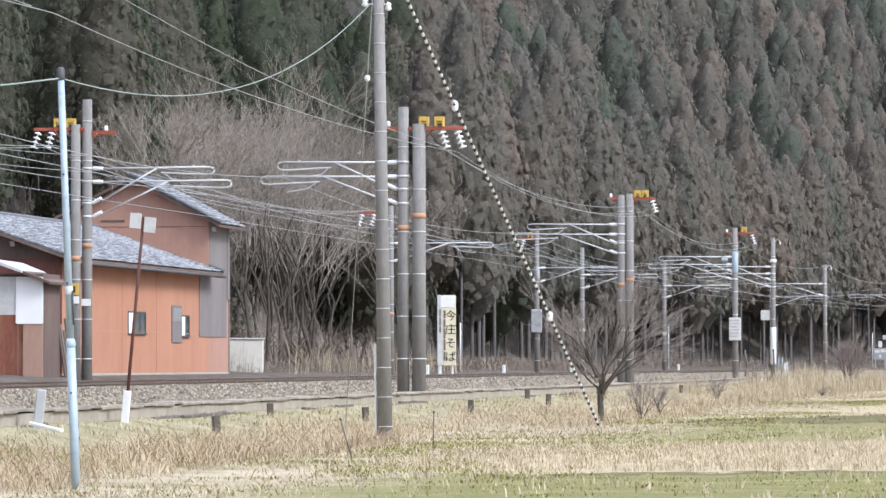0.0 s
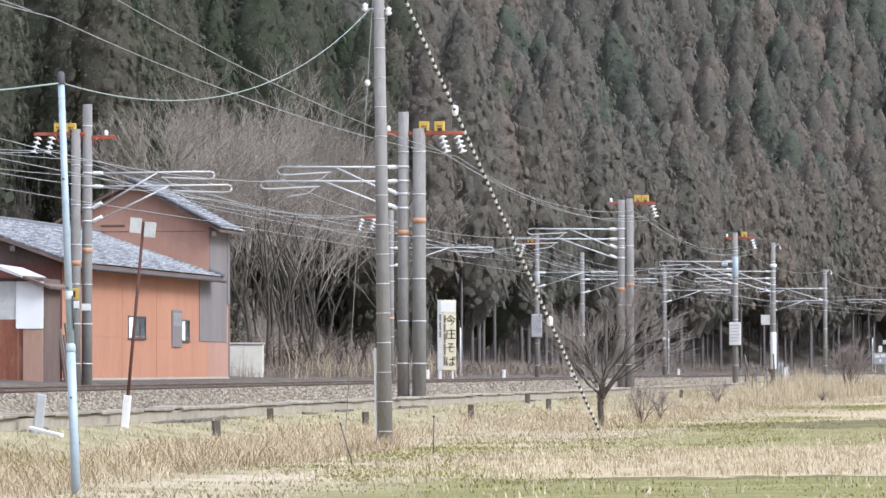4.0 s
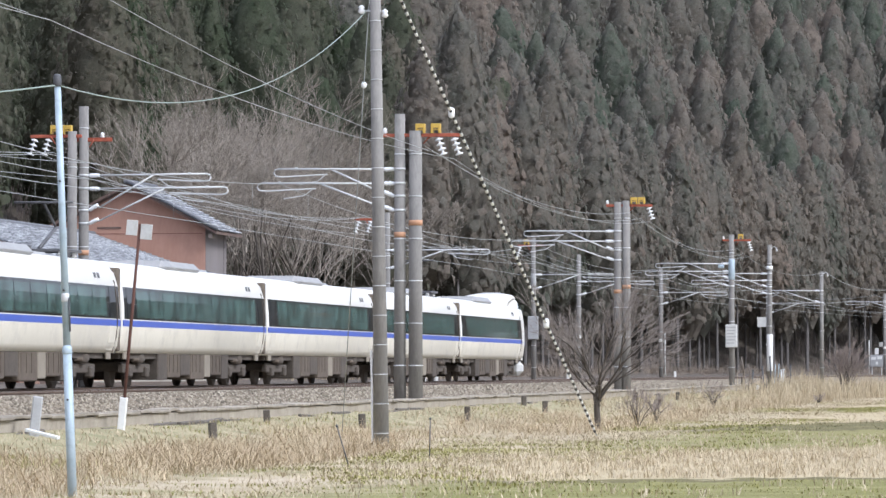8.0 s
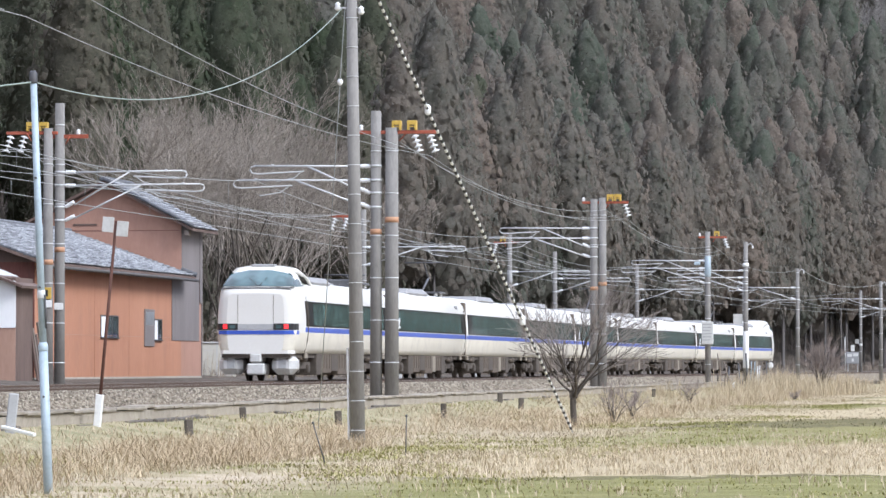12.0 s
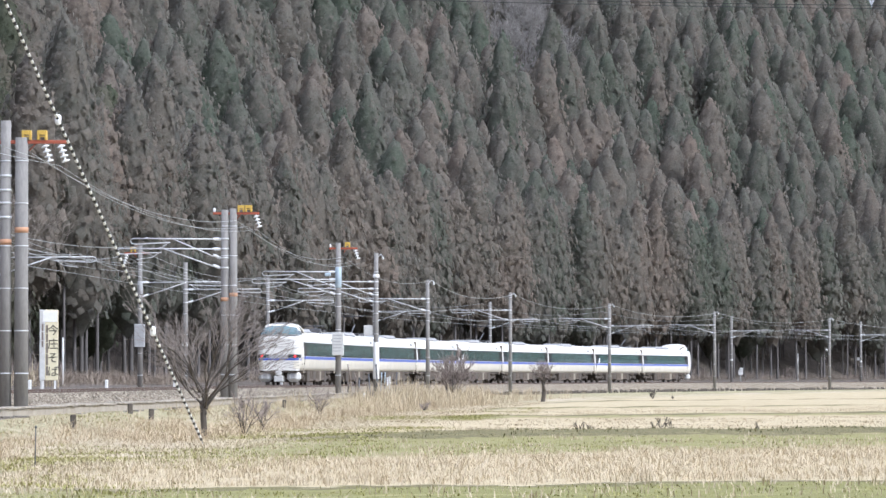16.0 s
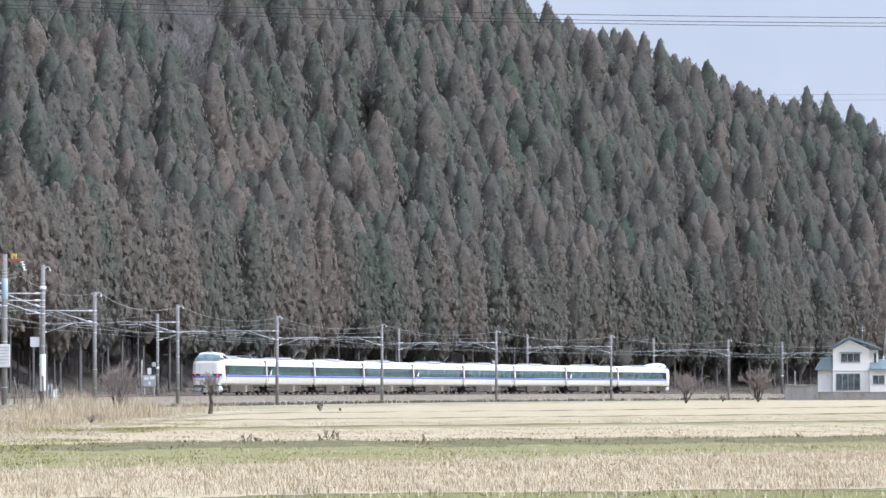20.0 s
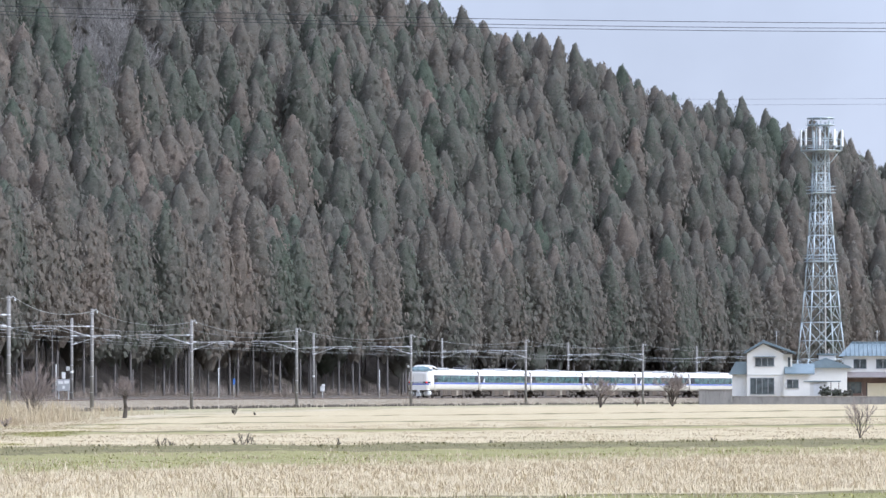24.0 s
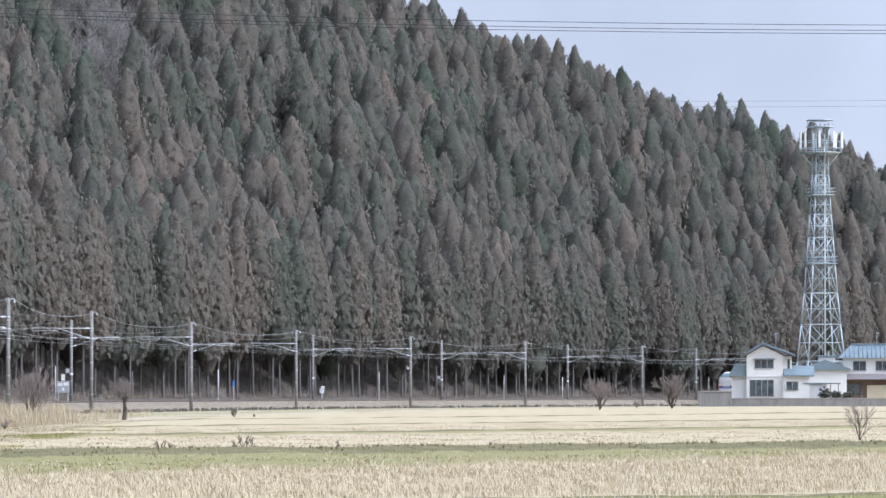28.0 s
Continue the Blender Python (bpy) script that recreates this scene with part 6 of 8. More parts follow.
FRAME_DARK = worn("dark_window_frame", (0.06, 0.055, 0.05), (0.1, 0.09, 0.085), 4, 30, 0.6)
FRAME_GREY = worn("aluminium_window_frame", (0.32, 0.33, 0.34), (0.42, 0.43, 0.44), 4, 30, 0.4, 0.5)
CREAM = worn("cream_shutter", (0.55, 0.5, 0.36), (0.64, 0.58, 0.43), 1, 8, 0.7)
CORRODED = worn("salmon_primer_sheet", (0.36, 0.22, 0.16), (0.46, 0.3, 0.23), 1.2, 14, 0.85, 0, 0.2, (1, 1, 0.2), dirt=(0.26, 0.12, 0.08))


DARK_RED = worn("dark_red_boards", (0.12, 0.045, 0.036), (0.21, 0.088, 0.07), 0.9, 12, 0.9, 0, 0.3, (1, 1, 0.2), dirt=(0.09, 0.06, 0.05))
CREAM_SHEET = worn("cream_sheet", (0.56, 0.54, 0.47), (0.66, 0.64, 0.56), 1.2, 10, 0.7, 0, 0.05, dirt=(0.46, 0.44, 0.38))


def prism(bm, y0, y1, profile):
    """A solid along y with a closed (x, z) outline."""
    a = [bm.verts.new((x, y0, zz)) for x, zz in profile]
    b = [bm.verts.new((x, y1, zz)) for x, zz in profile]
    n = len(profile)
    bm.faces.new(a)
    bm.faces.new(b[::-1])
    for i in range(n):
        bm.faces.new((a[i], b[i], b[(i + 1) % n], a[(i + 1) % n]))
    bmesh.ops.recalc_face_normals(bm, faces=bm.faces)
    return bm


def tile_mesh(w=0.27, d=0.3, t=0.03):
    """One curved roof tile; it lies along +x downhill, w across y."""
    bm = bmesh.new()
    n = 4
    wave_z = lambda i: 0.03 * math.cos(math.pi * (i / n * 2 - 1)) * 0.5
    rows = [[bm.verts.new((x, w * (i / n - 0.5), lift + t + wave_z(i))) for i in range(n + 1)] for x, lift in ((0, 0.0), (d * 0.72, 0.036), (d, 0.055))]
    low = [[bm.verts.new((x, w * (i / n - 0.5), lift - 0.01 + wave_z(i))) for i in range(n + 1)] for x, lift in ((0, 0.0), (d, 0.05))]
    for k in (0, 1):
        for i in range(n):
            bm.faces.new((rows[k][i], rows[k + 1][i], rows[k + 1][i + 1], rows[k][i + 1])).material_index = k
    bm.faces.new(low[1] + rows[2][::-1]).material_index = 1
    for j in (0, n):
        bm.faces.new((rows[0][j], low[0][j], low[1][j], rows[2][j], rows[1][j]))
    bmesh.ops.recalc_face_normals(bm, faces=bm.faces)
    me = bpy.data.meshes.new("roof_tile")
    bm.to_mesh(me)
    bm.free()
    me.materials.append(TILE)
    me.materials.append(TILE_LIP)
    return me


ROOF_TILE = tile_mesh()


def tile_slope(parent, ridge_x, ridge_z, eave_x, eave_z, y0, y1, single_from, rng):
    """Courses of tiles on one slope; the ones past single_from are objects of their own."""
    run = math.hypot(eave_x - ridge_x, eave_z - ridge_z)
    pitch = math.atan2(ridge_z - eave_z, abs(eave_x - ridge_x))
    sgn = 1 if eave_x > ridge_x else -1
    base = Matrix.Translation((ridge_x, 0, ridge_z)) @ (Matrix() if sgn > 0 else Matrix.Rotation(math.pi, 4, "Z")) @ Matrix.Rotation(pitch, 4, "Y")
    vs0, fs0 = [v.co.copy() for v in ROOF_TILE.vertices], [tuple(p.vertices) for p in ROOF_TILE.polygons]
    vs, fs, singles = [], [], 0
    rows, cols = int(run / 0.25), int((y1 - y0) / 0.27)
    for c in range(cols):
        y = (y0 + (c + 0.5) * 0.27) * sgn
        for r in range(rows):
            m = base @ pose(r * 0.25, y + rng.normal(0, 0.004), rng.normal(0, 0.004), rng.normal(0, 0.8), rng.normal(0, 0.8), rng.normal(0, 0.8))
            if y * sgn > single_from and singles < 290:
                ob = new("roof_tile", ROOF_TILE)
                ob.parent = parent
                ob.matrix_basis = m
                singles += 1
            else:
                n0 = len(vs)
                vs += [tuple(m @ v) for v in vs0]
                fs += [tuple(n0 + i for i in f_) for f_ in fs0]
    if vs:
        me = bpy.data.meshes.new("roof_tiles")
        me.from_pydata(vs, [], fs)
        own = [p.material_index for p in ROOF_TILE.polygons]
        me.polygons.foreach_set("material_index", np.array(own * (len(fs) // len(own)), np.int32))
        tagged(link_data("roof_tiles", me, [TILE, TILE_LIP], parent), kind="stuff")


def window(parent, name, wall_x, y0, y1, z0, z1, mt=None, bars=1, frame=0.05):
    """A window in a wall that faces +x: a frame, its panes, its bars."""
    f_ = part(name, boxm(wall_x - 0.05, y0, z0, wall_x + 0.03, y0 + frame, z1), mt or FRAME_DARK, parent, "dark framed window")
    part("frame_side", boxm(wall_x - 0.05, y1 - frame, z0, wall_x + 0.03, y1, z1), mt or FRAME_DARK, f_)
    part("frame_top", boxm(wall_x - 0.05, y0 + frame, z1 - frame, wall_x + 0.028, y1 - frame, z1), mt or FRAME_DARK, f_)
    part("window_sill", boxm(wall_x - 0.05, y0 - 0.04, z0 - 0.04, wall_x + 0.07, y1 + 0.04, z0), mt or FRAME_DARK, f_)
    n = bars + 1
    w = (y1 - y0 - 2 * frame) / n
    for i in range(n):
        part("pane", boxm(wall_x - 0.02, y0 + frame + i * w, z0, wall_x + 0.006, y0 + frame + (i + 1) * w, z1 - frame), WINDOW_GLASS, f_)
        if i:
            part("glazing_bar", boxm(wall_x - 0.03, y0 + frame + i * w - 0.025, z0, wall_x + 0.02, y0 + frame + i * w + 0.025, z1 - frame), mt or FRAME_DARK, f_)
    return f_


def build_orange_house():
    rng = np.random.default_rng(8)
    # local x: 0 at the wall beside the railway, towards it; local y: along the line
    m = pose(-40.5, 162.0, 0, 0, 0, 1.9)
    h = thing("orange_house", m, "old two-storey house with orange boarding and grey tiled roofs", "house")
    y0, y1, back = -23.4, 0.0, -8.6
    part("foundation", boxm(back, y0, -0.5, 0.03, 3.9, 0.12, 0.02), CONCRETE_PALE, h, "pale concrete footing")
    part("wall", prism(bmesh.new(), y0, y1, [(0, 0.12), (0, 4.0), (-4.5, 5.6), (-9, 4.0), (-9, 0.12)]), [ORANGE_WALL], h, "weathered orange wall")
    part("wall", prism(bmesh.new(), 0.003, 3.8, [(0, 0.12), (0, 6.05), (-3.0, 7.62), (-5.9, 6.1), (-5.9, 0.12)]), [UPPER_WALL], h, "upper storey of dull pinkish-orange boarding")
    part("gable_board", boxm(-9.0, y0 - 0.04, 0.12, 0.02, y0 - 0.003, 4.0), DARK_RED, h, "dark boarded gable")
    part("gable_peak", prism(bmesh.new(), y0 - 0.04, y0 - 0.003, [(0.02, 4.002), (-4.5, 5.56), (-9, 4.002)]), DARK_WALL, h, "dark boarded gable")
    part("grey_panel", boxm(0.004, -1.75, 1.5, 0.03, 3.3, 4.0, 0.004), GREY_WALL, h, "grey sheet cladding")
    part("grey_panel", boxm(0.004, 0.05, 4.004, 0.03, 3.8, 6.0, 0.004), GREY_WALL, h, "grey sheet cladding")
    part("grey_panel", boxm(0.031, 3.35, 3.0, 0.05, 3.8, 6.0, 0.004), GREY_WALL, h, "grey sheet cladding")
    part("corner_board", boxm(-0.06, 3.78, 0.12, 0.04, 3.88, 6.0), GREY_WALL, h)
    part("wall_seam", boxm(0.002, y0 + 0.2, 1.6, 0.01, 3.3, 1.615), CORRODED, h, "horizontal joint of the boarding")
    part("gable_seam", boxm(-5.85, -0.012, 5.79, -0.1, 0.0, 5.81), DARK_RED, h)
    part("gable_vent", boxm(-4.3, -0.03, 6.0, -3.35, 0.0, 6.07, 0.005), DARK_WALL, h, "dark louvre slot")
    for y in (-19.2, -14.6, -9.1):
        part("board_joint", boxm(0.002, y - 0.004, 0.13, 0.01, y + 0.004, 3.95), ORANGE_WALL, h)
    w = window(h, "window_frame", 0.0, -13.7, -10.9, 1.55, 2.35, FRAME_DARK, 2)
    part("curtain", boxm(0.008, -13.62, 1.56, 0.014, -12.8, 2.29), SHED_WHITE, w, "white drawn curtain")
    w = window(h, "window_frame", 0.0, -4.9, -3.5, 1.5, 2.3, FRAME_DARK, 1)
    part("curtain", boxm(0.008, -4.83, 1.52, 0.014, -4.25, 2.24), SHED_WHITE, w, "white drawn curtain")
    d = part("shutter", boxm(0.005, -6.6, 1.25, 0.05, -4.92, 2.65, 0.01), GREY_WALL, h, "grey sliding shutter")
    part("shutter_window", boxm(0.045, -6.45, 2.05, 0.056, -5.07, 2.55), FRAME_GREY, d)
    # roofs with thickness, then tiles
    part("roof", prism(bmesh.new(), y0 - 0.5, 0.15, [(0.55, 3.86), (0.55, 3.97), (-4.5, 5.76), (-9.5, 3.97), (-9.5, 3.86), (-4.5, 5.64)]), DARK_WALL, h, "dark timber roof deck")
    part("roof", prism(bmesh.new(), -0.5, 4.4, [(0.55, 5.76), (0.55, 5.87), (-3.0, 7.76), (-6.3, 6.05), (-6.3, 5.94), (-3.0, 7.65)]), DARK_WALL, h, "dark timber roof deck")
    tile_slope(h, -4.5, 5.77, 0.6, 3.97, y0 - 0.5, 0.12, -5.2, rng)
    tile_slope(h, -3.0, 7.77, 0.6, 5.87, -0.5, 4.35, 99, rng)
    part("ridge_cap", boxm(-4.65, y0 - 0.5, 5.73, -4.35, 0.15, 5.9, 0.05), TILE, h, "ridge tiles")
    part("ridge_cap", boxm(-3.15, -0.55, 7.72, -2.85, 4.4, 7.9, 0.05), TILE, h, "ridge tiles")
    part("verge_roll", tubem((0.6, 0.1, 4.06), (-4.5, 0.1, 5.9), 0.09), TILE, h, "rounded verge tiles")
    part("verge_roll", tubem((0.6, -0.5, 5.96), (-3.0, -0.5, 7.84), 0.08), TILE, h, "rounded verge tiles")
    for y, x, zz in ((0.0, 0.3, 5.7), (0.0, -3.0, 7.5), (y0, 0.3, 3.8), (y0, -1.6, 4.5)):
        part("purlin_end", boxm(x - 0.08, y - 0.42, zz - 0.1, x + 0.08, y - 0.02, zz + 0.08), WOOD, h)
    part("gutter", tubem((0.62, y0 - 0.5, 3.84), (0.62, 0.15, 3.84), 0.06), FRAME_DARK, h, "dark eaves gutter")
    # clutter between house and shed
    s = thing("tin_shed", pose(-39.2, 134.6, 0, 0, 0, 1.9), "small shed of rusty sheets with a white board", "shed")
    part("body", boxm(-4.5, 0.02, -0.3, 0.0, 2.3, 3.4), DARK_WALL, s, "dark boarded side")
    for i, x in enumerate(np.arange(-4.5, -0.8, 0.16)):
        part("sheet_rib", boxm(x, -0.03 if i % 2 else -0.015, -0.1, x + 0.158, 0.018, 2.05), RUST, s)
    part("salmon_panel", boxm(-0.84, -0.03, -0.1, 0.0, 0.018, 1.75, 0.005), CORRODED, s, "pinkish primed sheet")
    part("grey_panel", boxm(-4.5, -0.02, 2.06, -0.92, 0.018, 3.3), GREY_BOX, s, "pale grey upper panel")
    part("white_board", boxm(-0.9, -0.06, 1.76, 0.02, -0.031, 3.3, 0.03), SHED_WHITE, s, "clean white board")
    part("roof", prism(bmesh.new(), -0.5, 2.7, [(-0.6, 3.42), (-0.6, 3.5), (-1.4, 3.82), (-4.8, 4.3), (-4.8, 4.2), (-1.4, 3.7)]), STEEL, s, "pale sheet-metal roof")
    part("eave_board", prism(bmesh.new(), -0.35, 2.6, [(0.3, 3.05), (0.32, 3.13), (-0.9, 3.6), (-0.9, 3.5)]), DARK_WALL, s, "dark timber eave")
    part("ground_beam", boxm(-4.5, -0.06, -0.3, 0.03, 0.0, -0.1), CONCRETE_PALE, s)
    for i in range(7):
        b = thing("plank", pose(-39.1 + 0.02 * i, 137.0 + 0.25 * i, -0.1, 6 + 2 * (i % 3), -7, 0), "dark weathered plank leaning against the shed", "plank", "planks leaning by the shed")
        part("board", boxm(-0.03, -0.09, -0.05, 0.03, 0.09, 2.1 - 0.2 * (i % 3), 0.006), WOOD if i % 2 else DARK_WALL, b)
    # white cabin beyond the house
    c = thing("white_cabin", pose(-42.2, 175.2, -0.15, 0, 0, 12), "small white sheet-clad tank shed", "shed")
    part("body", boxm(-0.95, -0.6, 0.2, 0.75, 0.9, 1.62, 0.02), CREAM_SHEET, c)
    part("roof", boxm(-1.0, -0.66, 1.622, 0.8, 0.96, 1.68, 0.01), GREY_BOX, c)
    for zz in np.arange(0.35, 1.6, 0.16):
        part("siding_joint", boxm(-0.94, -0.606, zz, -0.1, -0.598, zz + 0.012), GREY_BOX, c)
    part("corner_trim", boxm(-0.06, -0.62, 0.2, 0.0, -0.6, 1.62), GREY_BOX, c)


build_orange_house()


def solid_text(body, size, material, parent, m, depth=0.012):
    cu = bpy.data.curves.new("lettering", "FONT")
    cu.body, cu.size, cu.extrude, cu.align_x, cu.align_y = body, size, depth, "CENTER", "CENTER"
    tmp = bpy.data.objects.new("lettering", cu)
    scene.collection.objects.link(tmp)
    me = bpy.data.meshes.new_from_object(tmp.evaluated_get(bpy.context.evaluated_depsgraph_get()))
    bpy.data.objects.remove(tmp)
    ob = link_data("lettering", me, material, parent, "dark painted lettering")
    ob.matrix_basis = m
    return ob


def build_sign():
    face = worn("ivory_sign_face", (0.66, 0.6, 0.4), (0.75, 0.69, 0.5), 1.5, 12, 0.6, dirt=(0.56, 0.5, 0.36))
    s = thing("roadside_sign", pose(-40.1, 209.2, -0.2, 0, 0, 10.9), "tall narrow ivory sign with dark lettering on two legs", "sign")
    part("panel", boxm(-0.2, -0.1, 0.55, 0.46, 0.1, 4.05, 0.02), face, s, "ivory sign face")
    part("side_panel", boxm(-0.47, -0.1, 0.55, -0.203, 0.1, 4.05, 0.02), GREY_BOX, s, "pale grey side panel")
    part("top_panel", boxm(-0.3, -0.115, 3.45, 0.4, -0.102, 4.0), WHITE, s, "white head of the sign")
    for x in (-0.3, 0.3):
        part("leg", boxm(x - 0.05, -0.05, -0.5, x + 0.05, 0.05, 0.55), WHITE, s)
    for i, ch in enumerate("\u4eca\u5e84\u305d\u3070"):
        solid_text(ch, 0.56, BLACK, s, pose(0.2, -0.104, 3.0 - i * 0.68, 90, 0, 0))
    for x, spans in ((-0.1, ((2.9, 3.3), (2.45, 2.85), (1.9, 2.4), (1.3, 1.85), (0.8, 1.25))), (-0.32, ((3.0, 3.35), (2.55, 2.95), (2.2, 2.5)))):
        for z0, z1 in spans:
            part("writing_bar", boxm(x - 0.045, -0.112, z0, x + 0.045, -0.101, z1), WOOD, s)


build_sign()


def facing(x, y):
    """A frame at (x, y) turned so that its -y looks at the camera."""
    return pose(x, y, 0, 0, 0, -math.degrees(math.atan2(x, y)))


def front_window(parent, x0, x1, z0, z1, y, bars=1, mt=None, frame=0.07):
    f_ = part("window_frame", boxm(x0, y - 0.05, z0, x0 + frame, y + 0.05, z1), mt or FRAME_GREY, parent, "dark window with a metal frame")
    part("frame_side", boxm(x1 - frame, y - 0.05, z0, x1, y + 0.05, z1), mt or FRAME_GREY, f_)
    part("frame_top", boxm(x0 + frame, y - 0.049, z1 - frame, x1 - frame, y + 0.05, z1), mt or FRAME_GREY, f_)
    part("window_sill", boxm(x0 - 0.05, y - 0.1, z0 - 0.07, x1 + 0.05, y + 0.05, z0), mt or FRAME_GREY, f_)
    n = bars + 1
    w = (x1 - x0 - 2 * frame) / n
    for i in range(n):
        part("pane", boxm(x0 + frame + i * w, y - 0.012, z0, x0 + frame + (i + 1) * w, y + 0.03, z1 - frame), WINDOW_GLASS, f_)
        if i:
            part("glazing_bar", boxm(x0 + frame + i * w - 0.035, y - 0.03, z0, x0 + frame + i * w + 0.035, y + 0.03, z1 - frame), mt or FRAME_GREY, f_)


def tile_rolls(parent, x0, x1, z0, z1, y0, y1, n):
    """Raised tile rows on a slope that falls from (x0, z0) to (x1, z1)."""
    for i in range(n):
        y = y0 + (y1 - y0) * (i + 0.5) / n
        part("tile_roll", tubem((x0, y, z0 + 0.06), (x1, y, z1 + 0.06), 0.07, n=6), TILE_BLUE, parent)


def build_village():
    # white house: 0.0792 m to the picture step at 600 m; local x across, z up, front at y = 0
    w = thing("white_house", facing(44.5, 598.0), "white plastered two-storey house with blue-grey tiled roofs", "house")
    part("foundation", boxm(-4.3, 0.05, -0.9, 7.2, 8, 0.18), CONCRETE_PALE, w)
    part("wall", prism(bmesh.new(), 0, 7.5, [(-2.1, 0.18), (-2.1, 6.1), (0.15, 7.45), (3.0, 6.1), (3.0, 0.18)]), PLASTER, w, "white plaster walls of the tall wing")
    part("roof", prism(bmesh.new(), -0.7, 8.2, [(-2.55, 6.08), (-2.55, 6.2), (0.15, 7.8), (4.7, 6.15), (4.7, 6.02), (0.15, 7.62)]), TILE_BLUE, w, "blue-grey tiled roof")
    part("ridge_cap", boxm(0.0, -0.75, 7.75, 0.35, 8.25, 8.0, 0.05), TILE_BLUE, w)
    tile_rolls(w, 0.3, 4.6, 7.76, 6.2, -0.6, 8.0, 16)
    tile_rolls(w, 0.0, -2.45, 7.74, 6.26, -0.6, 8.0, 16)
    part("wall", boxm(3.0, 1.2, 0.18, 4.2, 7.0, 6.0), PLASTER, w, "white plaster wall set back")
    part("side_window", boxm(3.6, 1.17, 4.1, 3.95, 1.21, 5.6), WINDOW_GLASS, w)
    front_window(w, -1.0, 1.7, 4.35, 5.55, 0, 2)
    front_window(w, -1.7, 1.7, 0.45, 2.75, 0, 3)
    part("band", boxm(-2.15, -0.08, 3.05, 3.05, 0.0, 3.2, 0.01), GREY_BOX, w, "dark string course")
    part("window_hood", boxm(-1.2, -0.5, 5.6, 1.9, 0.0, 5.7, 0.02), TILE_BLUE, w)
    part("wall", boxm(-4.2, 0.8, 0.18, -2.103, 6.5, 3.3), PLASTER, w, "white plaster walls of the low wing")
    part("roof", prism(bmesh.new(), 0.2, 7.0, [(-4.6, 3.2), (-4.6, 3.32), (-3.7, 5.0), (-2.11, 5.0), (-2.11, 3.2)]), TILE_BLUE, w, "blue-grey tiled lean-to roof")
    part("wall", boxm(3.003, -0.6, 0.18, 6.6, 5.0, 3.2), PLASTER, w, "white plaster walls of the low wing")
    bm = bmesh.new()
    prism(bm, 3.1, 7.3, [(-1.1, 3.2), (-1.1, 3.35), (2.2, 4.7), (2.5, 4.7), (5.5, 3.3), (5.5, 3.2)])
    bmesh.ops.rotate(bm, verts=bm.verts, cent=(0, 0, 0), matrix=Matrix.Rotation(-math.pi / 2, 3, "Z"))
    bmesh.ops.scale(bm, vec=(1, -1, 1), verts=bm.verts)
    bmesh.ops.recalc_face_normals(bm, faces=bm.faces)
    part("roof", bm, TILE_BLUE, w, "blue-grey tiled roof of the low wing")
    front_window(w, 3.4, 5.1, 1.3, 2.5, -0.6, 1)
    part("gable_end", prism(bmesh.new(), -0.5, 4.9, [(6.6, 0.18), (6.6, 3.0), (6.62, 3.0), (6.62, 0.18)]), PLASTER, w)
    a = part("aerial_mast", tubem((2.0, 3, 7.2), (2.0, 3, 9.3), 0.03, n=6), STEEL, w, "television aerial")
    for zz, l in ((9.2, 0.35), (9.0, 0.3), (8.75, 0.4)):
        part("aerial_rod", tubem((2.0 - l, 3, zz), (2.0 + l, 3, zz), 0.015, n=5), STEEL, a)
    part("meter_box", boxm(3.1, -0.72, 1.4, 3.35, -0.6, 2.0, 0.02), GREY_BOX, w)
    # sheds to its side
    c = thing("carport", facing(52.0, 597.0), "pale grey shed with a lean-to roof beside the house", "shed")
    part("body", boxm(-1.6, 0, -0.2, 1.5, 4, 2.15, 0.03), GREY_BOX, c)
    part("roof", boxm(-1.8, -0.3, 2.152, 3.4, 4.2, 2.3, 0.03), TILE_BLUE, c)
    for x in (2.0, 3.1):
        part("post", boxm(x - 0.06, 0, -0.2, x + 0.06, 0.12, 2.15), WOOD, c)
    part("door", boxm(-0.4, -0.03, -0.1, 0.6, -0.002, 1.9, 0.01), STEEL, c)
    g = thing("storehouse", facing(54.5, 606.0), "low white storehouse with a blue-grey roof", "house")
    part("wall", boxm(-3.4, 0, -0.3, 2.6, 5, 4.2), PLASTER, g)
    part("roof", prism(bmesh.new(), -0.5, 5.5, [(-4.0, 4.15), (-4.0, 4.3), (-0.4, 5.6), (3.2, 4.3), (3.2, 4.15)]), TILE_BLUE, g)
    part("roof_vent", boxm(-1.4, 1.5, 5.2, 1.0, 3.5, 6.0, 0.1), GREY_BOX, g, "grey roof ventilator")
    part("vent_cap", boxm(-1.7, 1.3, 6.0, 1.3, 3.7, 6.2, 0.05), TILE_BLUE, g)
    # second house
    b = thing("long_house", facing(62.8, 608.0), "white house with a blue-grey hipped roof and dark lower storey", "house")
    part("wall", boxm(-6.0, 1.0, 3.6, 9.0, 8, 6.0), PLASTER, b, "white upper storey")
    bm = bmesh.new()
    lo = [bm.verts.new(v) for v in ((-6.7, 0.3, 5.85), (9.7, 0.3, 5.85), (9.7, 8.7, 5.85), (-6.7, 8.7, 5.85))]
    hi = [bm.verts.new(v) for v in ((-4.9, 4.5, 7.75), (7.9, 4.5, 7.75))]
    bm.faces.new(lo[::-1])
    bm.faces.new((lo[0], lo[1], hi[1], hi[0]))
    bm.faces.new((lo[2], lo[3], hi[0], hi[1]))
    bm.faces.new((lo[1], lo[2], hi[1]))
    bm.faces.new((lo[3], lo[0], hi[0]))
    part("roof", bm, TILE_BLUE, b, "blue-grey hipped roof")
    part("ridge_cap", boxm(-4.9, 4.3, 7.7, 7.9, 4.7, 7.95, 0.05), TILE_BLUE, b)
